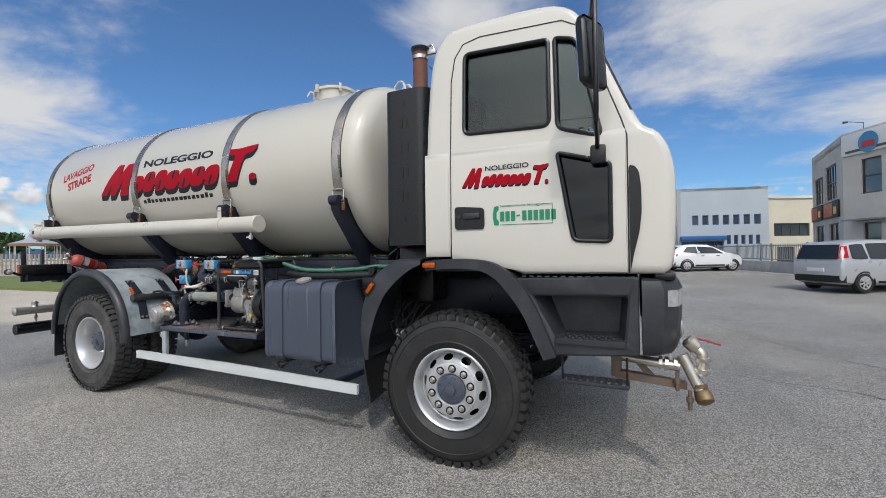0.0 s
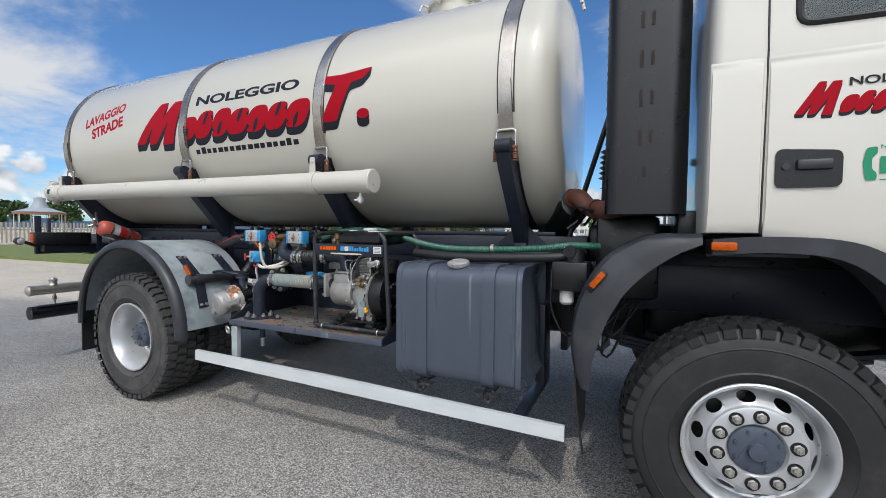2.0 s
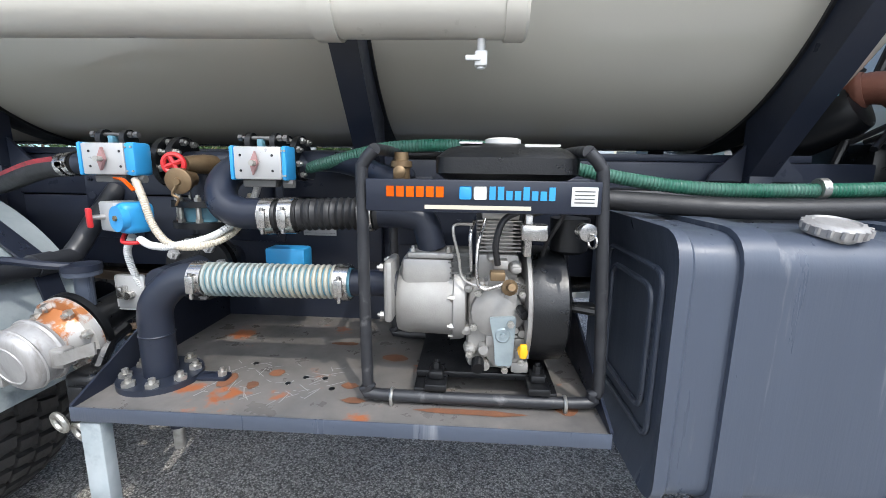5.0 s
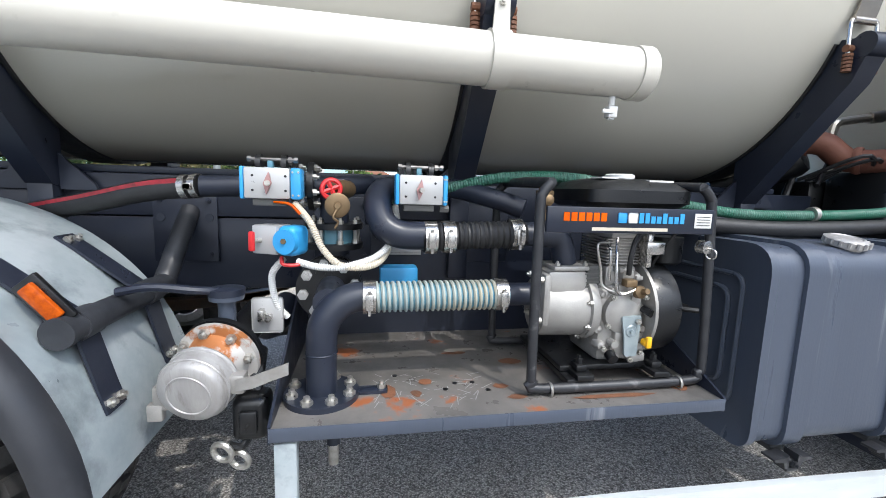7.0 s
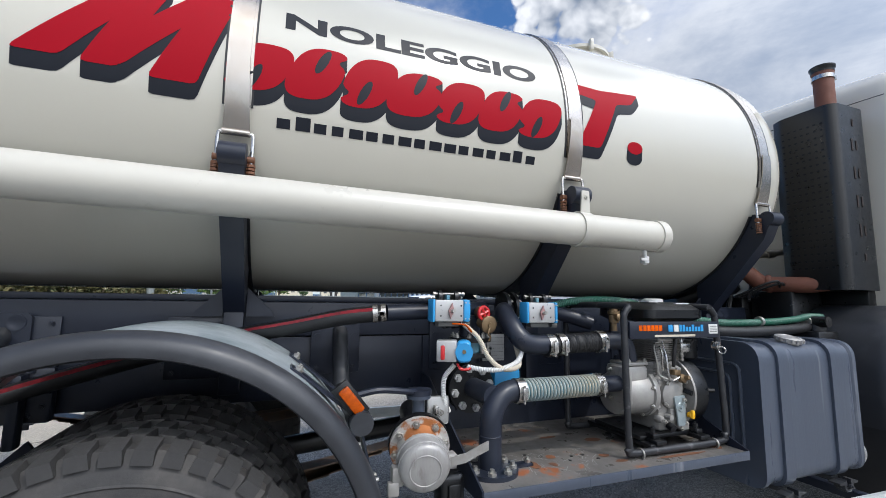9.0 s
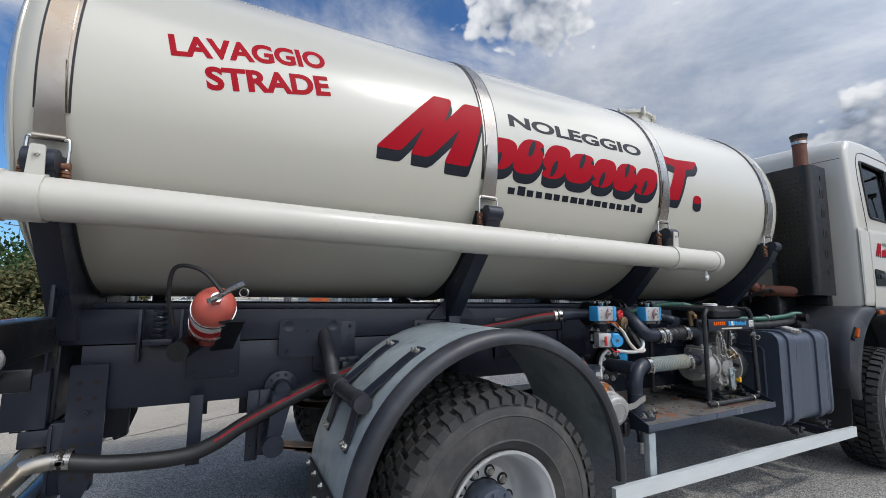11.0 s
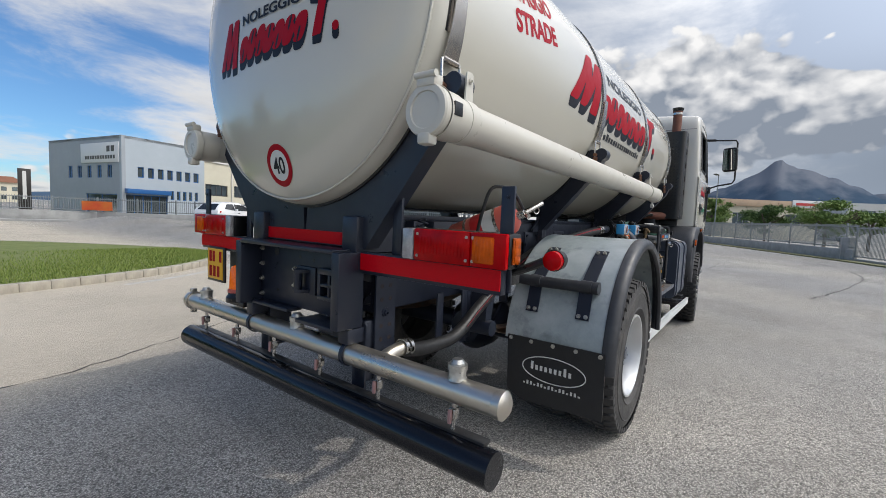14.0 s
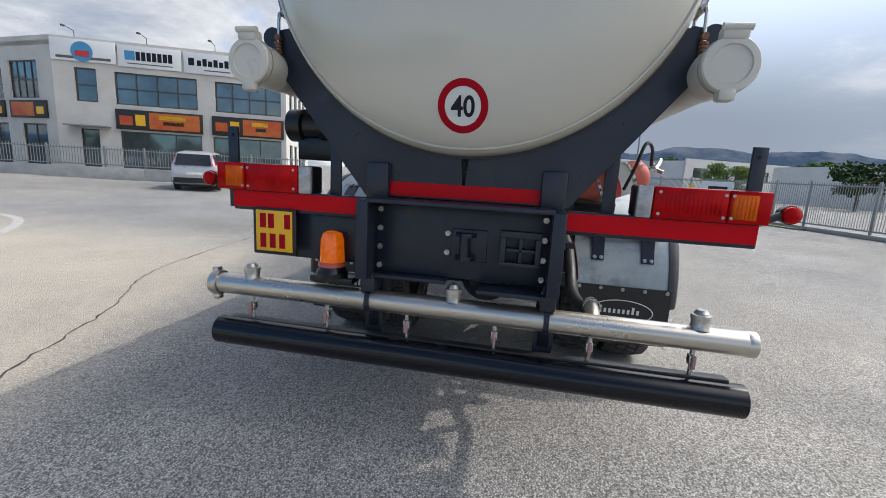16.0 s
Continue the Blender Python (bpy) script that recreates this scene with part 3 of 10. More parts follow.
crack([(6.2, 2.6), (7.0, 2.0), (7.8, 1.8), (8.6, 1.2), (10.5, 1.0), (14.0, -0.5)], 0.006, 1)
crack([(7.0, 6.3), (7.6, 4.8), (8.3, 3.4), (9.6, 2.2), (12.0, 0.6)], 0.007, 2)
crack([(-6.5, 2.4), (-4.2, 2.7), (-2.4, 2.75), (-0.6, 3.5), (1.0, 4.4), (4.5, 5.0)], 0.007, 3)
crack([(9, -3), (13, -4.2), (18, -5.0), (26, -4.0)], 0.016, 4)
crack([(12, 0), (17, -0.8), (24, 0.5), (30, 2)], 0.016, 5)
crack([(-12, -3), (-9, -1.5), (-6.5, -1.2), (-5.0, 0.4)], 0.008, 6)

# round end of the planted island
ISLAND = [(-40, 5.0), (-12, 6.3), (-4.5, 7.1), (-1.5, 7.55), (0.6, 8.35), (2.1, 9.6), (2.9, 10.9), (2.7, 12.4), (1.6, 14.5), (-1.0, 17.5), (-5.0, 20.0), (-12, 21.5), (-40, 23.0)]
edge = smooth_path([(x, y, 0) for x, y in ISLAND], 6)
bm = B()
prism(bm, [(p.x, p.y) for p in edge], "z", -0.02, 0.13)
piece("grass_verge", bm, M_GRASS_SOIL, "green lawn of a traffic island behind a pale kerb", "lawn")


def kerb_run(pts, w=0.16, h=0.14, step=1.0, gap=0.005):
    """Kerb stones laid end to end, each a piece of its own."""
    root = thing("kerb", (pts[0].x, pts[0].y, 0), "row of pale concrete kerb stones", "kerb", kind="structure")
    me, run, start = None, 0.0, None
    for a, b in zip(pts, pts[1:]):
        d = b - a
        k = max(1, round(d.length / step))
        for i in range(k):
            p, q = a + d * (i / k), a + d * ((i + 1) / k)
            mid, ang, ln = (p + q) / 2, math.atan2(d.y, d.x), (q - p).length - gap
            if me is None:
                bb = B()
                box(bb, (-0.5, 0.5), (-w / 2, w / 2), (-0.05, h), 0.012)
                me = finish("kerb_stone", bb, M_KERB)
            o = part("kerb_stone", me, None, root)
            o.matrix_basis = Matrix.Translation(mid) @ Matrix.Rotation(ang, 4, "Z") @ Matrix.Diagonal((ln, 1, 1, 1))
    return root


kerb_run([p for p in edge if p.x > -16])
bm = B()
road_edge = [p for p in edge if -1.0 < p.x and p.y < 13.5]
for side in (0,):
    pl = []
    for i, c in enumerate(road_edge):
        d = (road_edge[min(i + 1, len(road_edge) - 1)] - road_edge[max(i - 1, 0)]).normalized()
        s = Vector((d.y, -d.x, 0))
        pl.append((bm.verts.new(c + s * 0.50 + Vector((0, 0, 0.004))), bm.verts.new(c + s * 0.66 + Vector((0, 0, 0.004)))))
    for a, b in zip(pl, pl[1:]):
        bm.faces.new((a[0], b[0], b[1], a[1]))
piece("road_marking", bm, M_PAINTLINE, "faded white line round the island", "road marking")

# ---- the truck: cab, chassis, wheels ----
truck = thing("truck", (2.2, 0, 0), "white two-axle tanker truck with a dark blue chassis, parked on asphalt", "truck")

# chassis rails with the raised subframe
for s in (-1, 1):
    bm = B()
    prism(bm, rounded([(s * 0.43, 1.30), (s * 0.35, 1.30), (s * 0.35, 1.27), (s * 0.41, 1.27), (s * 0.41, 1.03), (s * 0.35, 1.03), (s * 0.35, 1.0), (s * 0.43, 1.0)], 0.006, 2), "x", -1.72, 5.75)
    part("chassis_rail", bm, M_NAVY, truck)
    bm = B()
    box(bm, (-1.80, 3.72), sorted((s * 0.44, s * 0.34)), (1.305, 1.47), 0.006)
    for x in np.arange(-1.3, 3.6, 0.62):
        box(bm, (x, x + 0.24), sorted((s * 0.452, s * 0.44)), (1.12, 1.40), 0.004)
        for dx in (0.03, 0.21):
            for z in (1.15, 1.37):
                bolt(bm, (x + dx, s * 0.452, z), (0, s, 0), 0.011, 0.008)
            cyl(bm, (x + dx, s * 0.4521, 1.30), (x + dx, s * 0.456, 1.30), 0.017, 12)
    part("subframe_rail", bm, M_NAVY, truck)
for x in (-1.2, -0.4, 0.6, 1.6, 2.6, 3.4, 5.2):
    bm = B()
    box(bm, (x - 0.05, x + 0.05), (-0.37, 0.37), (1.04, 1.26), 0.008)
    part("cross_member", bm, M_NAVY, truck)

# axles, springs and drive shaft
for x in (0.0, 4.5):
    bm = B()
    cyl(bm, (x, -0.95, 0.56), (x, 0.95, 0.56), 0.085, 16)
    lathe(bm, (x, 0.0, 0.56), (1, 0, 0), [(-0.22, 0.05), (-0.20, 0.14), (-0.08, 0.22), (0.08, 0.22), (0.20, 0.13), (0.26, 0.05)], 20)
    part("axle", bm, M_NAVY, truck)
    for s in (-1, 1) if x > 1 else ():
        bm = B()
        y0, y1 = sorted((s * 0.56, s * 0.46))
        for k in range(5):
            ln = 0.78 - 0.11 * k
            top = [(x + ln * t, 0.80 - 0.026 * k + 0.10 * (ln * t / 0.78) ** 2) for t in np.linspace(-1, 1, 13)]
            prism(bm, top + [(a, b - 0.022) for a, b in reversed(top)], "y", y0, y1)
        for dx in (-0.08, 0.08):
            box(bm, (x + dx - 0.014, x + dx + 0.014), (y0 - 0.02, y1 + 0.02), (0.50, 0.85), 0.004)
        for dx in (-0.8, 0.8):
            box(bm, (x + dx - 0.05, x + dx + 0.05), (y0, y1), (0.86, 1.12), 0.01)
            cyl(bm, (x + dx, y0 - 0.03, 0.89), (x + dx, y1 + 0.03, 0.89), 0.045, 14)
        part("leaf_spring", bm, M_NAVY, truck)
bm = B()
cyl(bm, (0.2, 0, 0.62), (3.3, 0, 0.92), 0.055, 14)
box(bm, (3.1, 4.1), (-0.3, 0.3), (0.75, 1.25), 0.06)
box(bm, (4.1, 5.5), (-0.42, 0.42), (0.80, 1.45), 0.08)
part("drive_train", bm, M_BLACK, truck)

# ---- wheels ----
RT = 0.557


TREAD_N = 46
TREAD_ROWS = ((-0.158, -0.085, 0.0285, 0.0), (-0.072, -0.006, 0.026, 0.5), (0.006, 0.072, 0.026, 0.0), (0.085, 0.158, 0.0285, 0.5))


def tread_block(bm, row, t):
    """One rubber lug; the outer rows reach down the shoulder."""
    y0, y1, half, _ = TREAD_ROWS[row]
    skew = 0.012 if row in (1, 2) else 0.0
    low = 0.505 if row in (0, 3) else 0.53
    vs = []
    for y, tt in ((y0, -skew), (y1, skew)):
        edge_r = RT - (0.014 if (row == 0 and y == y0) or (row == 3 and y == y1) else 0.0)
        for r, h in ((low, half), (edge_r, half * 0.86)):
            for q in (-1, 1):
                a = t + tt + q * h / RT
                vs.append(bm.verts.new((r * math.sin(a), y, r * math.cos(a))))
    a0, a1, a2, a3, b0, b1, b2, b3 = vs
    for f in ((a2, a3, b3, b2), (a0, a2, b2, b0), (a3, a1, b1, b3), (a0, a1, a3, a2), (b0, b2, b3, b1)):
        bm.faces.new(f)


def tyre_mesh(rubber):
    bm = B()
    w = 0.155
    prof = [(-w + 0.035, 0.292), (-w + 0.012, 0.32), (-w - 0.001, 0.338), (-w - 0.006, 0.344), (-w - 0.001, 0.351), (-w, 0.37), (-w - 0.006, 0.43), (-w - 0.004, 0.450), (-w - 0.008, 0.455), (-w - 0.003, 0.460), (-w + 0.002, 0.485), (-w + 0.016, 0.522), (-w + 0.03, 0.536)]
    prof = prof + [(-d, r) for d, r in reversed(prof)]
    lathe(bm, (0, 0, 0), (0, 1, 0), prof + [prof[0]], 72, caps=False)
    return finish("tyre", bm, rubber, 30)


def front_rim_mesh():
    """Convex disc with ten oval holes in its sloped flank; the outside faces -y."""
    bm = B()
    seg = 80
    lathe(bm, (0, 0, 0), (0, -1, 0), [(-0.12, 0.27), (0.10, 0.275), (0.125, 0.296), (0.140, 0.297), (0.144, 0.290), (0.138, 0.281), (0.124, 0.272), (0.085, 0.262), (0.055, 0.257), (0.050, 0.248)], seg, caps=False)
    lathe(bm, (0, 0, 0), (0, -1, 0), [(0.122, 0.196), (0.134, 0.190), (0.138, 0.180), (0.138, 0.118), (0.125, 0.108)], seg, caps=False)
    r_in, r_out = 0.196, 0.248

    def web(ang, r):
        k = (r - r_in) / (r_out - r_in)
        return bm.verts.new((r * math.cos(ang), -(0.122 - 0.072 * k ** 1.3), r * math.sin(ang)))

    for i in range(10):
        t0, t1 = 2 * math.pi * (i + 0.27) / 10, 2 * math.pi * (i + 0.73) / 10
        o0, o1 = 2 * math.pi * (i - 0.27) / 10, 2 * math.pi * (i + 0.27) / 10
        mid = 0.224
        for a, b, full in ((t0, t1, True), (o0, o1, False)):
            for k in range(10):
                p, q = a + (b - a) * k / 10, a + (b - a) * (k + 1) / 10

                def hole(ang):
                    u = 2 * (ang - (a + b) / 2) / (b - a)
                    return 0.019 * max(0.0, 1 - u * u) ** 0.5
                if full:
                    for r0, r1 in ((r_in, mid), (mid, r_out)):
                        bm.faces.new((web(p, r0), web(q, r0), web(q, r1), web(p, r1)))
                else:
                    bm.faces.new((web(p, r_in), web(q, r_in), web(q, mid - hole(q)), web(p, mid - hole(p))))
                    bm.faces.new((web(p, mid + hole(p)), web(q, mid + hole(q)), web(q, r_out), web(p, r_out)))
    bmesh.ops.remove_doubles(bm, verts=bm.verts, dist=0.0008)
    return finish("rim", bm, M_ALU)


def rear_rim_mesh():
    bm = B()
    lathe(bm, (0, 0, 0), (0, -1, 0), [(-0.14, 0.27), (0.11, 0.275), (0.135, 0.297), (0.147, 0.297), (0.147, 0.284), (0.135, 0.274), (0.10, 0.266), (0.085, 0.258), (0.0, 0.254), (-0.05, 0.251), (-0.075, 0.243), (-0.088, 0.228), (-0.082, 0.205), (-0.055, 0.185), (-0.045, 0.178), (-0.045, 0.118)], 72, caps=False)
    return finish("rim", bm, M_ALU)


def nut_mesh():
    bm = B()
    lathe(bm, (0, 0, 0), (0, -1, 0), [(0, 0.021), (0.006, 0.021), (0.008, 0.016), (0.022, 0.016), (0.023, 0.009), (0.031, 0.009), (0.031, 0.0)], 6, caps=False)
    return finish("wheel_nut", bm, M_BOLT)


def washer_mesh():
    bm = B()
    lathe(bm, (0, 0, 0), (0, -1, 0), [(-0.004, 0.030), (0.003, 0.030), (0.003, 0.0)], 20, caps=False)
    return finish("nut_washer", bm, M_BLACK)


def hub_mesh(depth, R):
    bm = B()
    lathe(bm, (0, 0, 0), (0, -1, 0), [(-0.05, R), (depth - 0.02, R), (depth, R * 0.93), (depth + 0.012, R * 0.62), (depth + 0.012, R * 0.36), (depth + 0.03, R * 0.32), (depth + 0.034, 0.0)], 36, caps=False)
    for i in range(8):
        t = 2 * math.pi * (i + 0.3) / 8
        bolt(bm, (R * 0.78 * math.cos(t), -depth - 0.004, R * 0.78 * math.sin(t)), (0, -1, 0), 0.008, 0.008)
    bolt(bm, (0.05, -depth - 0.01, -0.02), (0, -1, 0), 0.012, 0.012)
    return finish("hub", bm, M_FUEL)


TYRE, DUSTY_TYRE, FRIM, RRIM = tyre_mesh(M_RUBBER), tyre_mesh(M_DUSTY), front_rim_mesh(), rear_rim_mesh()
NUT, WASHER, FHUB, RHUB = nut_mesh(), washer_mesh(), hub_mesh(0.135, 0.112), hub_mesh(0.07, 0.112)
# hole bottoms behind the front web
bm = B()
lathe(bm, (0, 0, 0), (0, -1, 0), [(-0.03, 0.26), (-0.01, 0.19), (0.0, 0.1)], 40, caps=False)
FDRUM = finish("brake_drum", bm, M_BLACK)
LUGS = {}
for rubber in (M_RUBBER, M_DUSTY):
    for row in range(4):
        bm = B()
        tread_block(bm, row, 0.0)
        LUGS[rubber.name, row] = finish("tread_block", bm, rubber, 30)


def wheel(x, y, z, inside_out=False, front=False, inner=False):
    """One wheel as a part of the truck, its own pieces under it."""
    turn = Matrix.Translation((x, y, z)) @ Matrix.Rotation((math.pi if inside_out else 0.0) + (0.06 if front else 0.0), 4, "Z")
    t = part("wheel", TYRE if front else DUSTY_TYRE, None, truck, "black truck tyre with coarse tread")
    t.matrix_basis = turn @ Matrix.Rotation(0.13 * x, 4, "Y")
    spin = Matrix.Rotation(0.2 if front else 0.05, 4, "Y")
    for row in range(4):
        for i in range(TREAD_N):
            lug = part("tread_block", LUGS[(M_RUBBER if front else M_DUSTY).name, row], None, t)
            lug.matrix_basis = Matrix.Rotation(2 * math.pi * (i + TREAD_ROWS[row][3]) / TREAD_N, 4, "Y")
    if inner:
        return
    for name, me in (("rim", FRIM if front else RRIM), ("hub", FHUB if front else RHUB)) + ((("brake_drum", FDRUM),) if front else ()):
        o = part(name, me, None, t)
        o.matrix_basis = (spin if name != "hub" else Matrix())
    for i in range(10):
        a = 2 * math.pi * i / 10 + (0.2 if front else 0.05)
        y_, R_ = (-0.1385, 0.152) if front else (0.044, 0.148)
        for name, me in (("nut_washer", WASHER), ("wheel_nut", NUT)):
            o = part(name, me, None, t)
            o.matrix_basis = Matrix.Translation((R_ * math.cos(a), y_, R_ * math.sin(a)))
    return t


for s in (-1, 1):
    wheel(4.525, s * 1.112, RT - 0.008, s > 0, True)
    wheel(0.03, s * 1.165, RT - 0.005, s > 0)
    wheel(0.03, s * 0.80, RT - 0.005, s > 0, inner=True)

# ---- cab ----
PROFILE = [(4.31, 1.50), (4.31, 2.15), (4.325, 2.72), (4.36, 3.02), (4.44, 3.17), (4.60, 3.235), (5.15, 3.24), (5.36, 3.19), (5.48, 3.07), (5.555, 2.92), (5.66, 2.66), (5.76, 2.42), (5.815, 2.32), (5.90, 2.26), (5.965, 2.13), (5.99, 1.93), (5.985, 1.65), (5.965, 1.45), (5.92, 1.385), (5.05, 1.375), (4.90, 1.43), (4.75, 1.485), (4.58, 1.50)]


def inset(poly, d):
    out, n = [], len(poly)
    for i in range(n):
        a, p, b = Vector(poly[i - 1]), Vector(poly[i]), Vector(poly[(i + 1) % n])
        n1, n2 = Vector((-(p - a).y, (p - a).x)).normalized(), Vector((-(b - p).y, (b - p).x)).normalized()
        k = (n1 + n2).normalized()
        out.append(p - k * d)
    return out


def softened(poly, runs, n=4):
    """The profile with the given runs of points drawn as smooth curves; also where each old point went."""
    out, place = [], {}
    i = 0
    while i < len(poly):
        run = next((r for r in runs if r[0] == i), None)
        place[i] = len(out)
        if run:
            pts = smooth_path([(*p, 0) for p in poly[run[0]:run[1] + 1]], n)
            out += [(p.x, p.y) for p in pts]
            place[run[1]] = len(out) - 1
            i = run[1] + 1
        else:
            out.append(poly[i])
            i += 1
    return out, place


PROFILE, PLACE = softened(PROFILE, ((1, 8), (11, 18)))
SCREEN = (PLACE[8], PLACE[11])
nprof = len(PROFILE)


def side_y(y, z):
    """The cab's side leans in above the belt."""
    return y * (1 - 0.055 * max(0.0, z - 2.25))


SLICES = [(1.19, 0.055), (1.178, 0.022), (1.15, 0.006), (1.10, 0.0), (1.0, -0.006), (0.6, -0.02), (0.0, -0.03)]
SLICES = [(-y, d) for y, d in SLICES] + [(y, d) for y, d in reversed(SLICES[:-1])]
WINDOWS = [
    ("side_window", rounded([(4.632, 2.995), (4.636, 2.395), (5.248, 2.375), (5.238, 2.972)], [0.05, 0.05, 0.06, 0.03]), M_GLASS),
    ("quarter_window", rounded([(5.282, 2.975), (5.300, 2.352), (5.575, 2.262), (5.425, 2.935)], [0.03, 0.05, 0.05, 0.05]), M_CLEARGLASS),
    ("low_window", rounded([(5.297, 2.185), (5.395, 1.605), (5.622, 1.592), (5.622, 2.09)], [0.03, 0.04, 0.04, 0.03]), M_DARKGLASS),
]
bm = B()
loops = []
for y, d in SLICES:
    lp = inset(PROFILE, d)
    k = 1 - (abs(y) / 1.19) ** 2
    loops.append([Vector((p.x + (0.012 * k if p.x > 5.5 else 0.0), side_y(y, p.y), p.y + (0.03 * k if p.y > 3.0 else 0))) for p in lp])
vs = rings(bm, loops, caps=False)
bm.faces.ensure_lookup_table()
for k in range(len(SLICES) - 1):
    ymid = abs(SLICES[k][0] + SLICES[k + 1][0]) / 2
    for i in range(nprof):
        if SCREEN[0] <= i < SCREEN[1]:
            bm.faces[k * nprof + i].material_index = 1 if ymid < 1.04 else (2 if ymid < 1.172 else 0)
for ring_vs, y in ((vs[0], -1.19), (vs[-1], 1.19)):
    edges = [bm.edges.get((ring_vs[i], ring_vs[(i + 1) % nprof])) for i in range(nprof)]
    for _, poly, _ in WINDOWS:
        wv = [bm.verts.new((x, side_y(y, z), z)) for x, z in poly]
        edges += [bm.edges.new((wv[i], wv[(i + 1) % len(wv)])) for i in range(len(wv))]
    bmesh.ops.triangle_fill(bm, edges=edges, use_dissolve=False)
cab = part("cab", bm, [M_CAB, M_CLEARGLASS, M_BLACK], truck, "white painted truck cab", sharp=50)
even = cab.modifiers.new("even_shading", "WEIGHTED_NORMAL")
even.keep_sharp = True
for s in (-1, 1):
    for name, poly, glass_mat in WINDOWS:
        bm = B()
        rings(bm, [[Vector((x, side_y(s * (1.19 - o), z), z)) for x, z in poly] for o in (0.030, 0.024)])
        pane = part(name, bm, glass_mat, cab)
        bm = B()
        tube(bm, [(x, side_y(s * 1.19, z), z) for x, z in poly] + [(poly[0][0], side_y(s * 1.19, poly[0][1]), poly[0][1])], 0.015, 8, smoothed=False)
        part("window_seal", bm, M_BLACK, cab)
    # door outline
    bm = B()
    door = [(4.525, 1.50), (4.53, 2.30), (4.528, 2.80), (4.555, 2.98), (4.62, 3.075), (4.75, 3.105), (5.33, 3.085), (5.44, 3.02), (5.53, 2.80), (5.69, 2.36), (5.722, 2.25), (5.722, 1.395)]
    tube(bm, [(x, side_y(s * 1.1905, z), z) for x, z in door], 0.0045, 6, smoothed=False)
    part("door_gap", bm, M_BLACK, cab)
    bm = B()
    prism(bm, rounded([(4.565, 1.700), (4.775, 1.700), (4.790, 1.715), (4.790, 1.850), (4.565, 1.868)], 0.03), "y", s * 1.176, s * 1.211)
    recess = part("door_handle", bm, M_BLACK, cab, "black recessed door handle")
    bm = B()
    box(bm, (4.635, 4.76), sorted((s * 1.205, s * 1.230)), (1.772, 1.818), 0.012)
    cyl(bm, (4.60, s * 1.205, 1.79), (4.60, s * 1.220, 1.79), 0.014, 12)
    part("handle_lever", bm, M_PLASTIC, recess)
    bm = B()
    prism(bm, rounded([(5.728, 2.062), (5.730, 1.40), (5.752, 1.52), (5.782, 1.64), (5.797, 1.76), (5.797, 1.92), (5.785, 2.02), (5.762, 2.055)], 0.03), "y", s * 1.12, s * 1.204)
    part("corner_vent", bm, M_BLACK, cab, "black air slot beside the door")
    # raised lower door skin, whose upper edge is the belt line
    low = rounded([(5.297, 2.185), (5.395, 1.605), (5.622, 1.592), (5.622, 2.09)], [0.03, 0.04, 0.04, 0.03])
    for x0, x1, z0, hole in ((4.318, 4.518, 1.505, None), (4.533, 5.715, 1.40, low)):
        bm = B()
        def skin(dx, ztop, zlow, y):
            top = [(x0 + dx, ztop), (x0 + (x1 - x0) * 0.6, ztop + 0.004), (x1 - dx, ztop + (0.03 if hole else 0))]
            lowline = [(x1 - dx, zlow), (x0 + (x1 - x0) * 0.45, zlow), (x0 + dx, zlow + (0.09 if hole else 0))]
            return [Vector((x, s * y, z)) for x, z in top + lowline]
        vs_ = rings(bm, [skin(0.0, 2.27, z0, 1.1895), skin(0.002, 2.255, z0 + 0.004, 1.1925), skin(0.004, 2.235, z0 + 0.05, 1.197), skin(0.006, 2.205, z0 + 0.13, 1.2015)], caps=False)
        ring_ = vs_[-1]
        es_ = [bm.edges.get((ring_[i], ring_[(i + 1) % 6])) for i in range(6)]
        if hole:
            wv = [bm.verts.new((x, s * 1.2015, z)) for x, z in hole]
            es_ += [bm.edges.new((wv[i], wv[(i + 1) % len(wv)])) for i in range(len(wv))]
        bmesh.ops.triangle_fill(bm, edges=es_, use_dissolve=False)
        part("door_skin" if hole else "pillar_skin", bm, M_CAB, cab, sharp=60)
    bm = B()
    tube(bm, [(x, s * 1.203, z) for x, z in low] + [(low[0][0], s * 1.203, low[0][1])], 0.014, 8, smoothed=False)
    part("window_seal", bm, M_BLACK, cab)
    # mirror
    MTURN = Matrix.Translation((5.55, s * 1.50, 2.66)) @ Matrix.Rotation(s * radians(27), 4, "Z") @ Matrix.Rotation(radians(-3), 4, "Y") @ Matrix.Translation((-5.50, 0, -2.66))
    bm = B()
    box(bm, (5.47, 5.53), (-0.115, 0.115), (2.46, 2.86), 0.045, 3, MTURN)
    mirror = part("mirror", bm, M_BLACK, cab, "black wing mirror on a bent tube")
    bm = B()
    box(bm, (5.465, 5.469), (-0.095, 0.095), (2.49, 2.83), 0.0, 2, MTURN)
    part("mirror_glass", bm, M_MIRROR, mirror)
    bm = B()
    tube(bm, [(5.52, s * 1.17, 3.00), (5.545, s * 1.40, 2.99), (5.57, s * 1.56, 2.985), (5.575, s * 1.585, 2.94), (5.575, s * 1.585, 2.6), (5.575, s * 1.585, 2.32), (5.57, s * 1.55, 2.26), (5.56, s * 1.35, 2.22), (5.55, s * 1.22, 2.17)], 0.014, 10, smoothed=False)
    cyl(bm, (5.50, s * 1.14, 3.0), (5.53, s * 1.27, 3.0), 0.022, 10)
    box(bm, (5.51, 5.60), sorted((s * 1.18, s * 1.25)), (2.08, 2.20), 0.012)
    part("mirror_arm", bm, M_BLACK, mirror)
bm = B()
lathe(bm, (5.05, -0.95, 3.20), (0, 0, 1), [(0, 0.06), (0.05, 0.055), (0.07, 0.03)], 16)
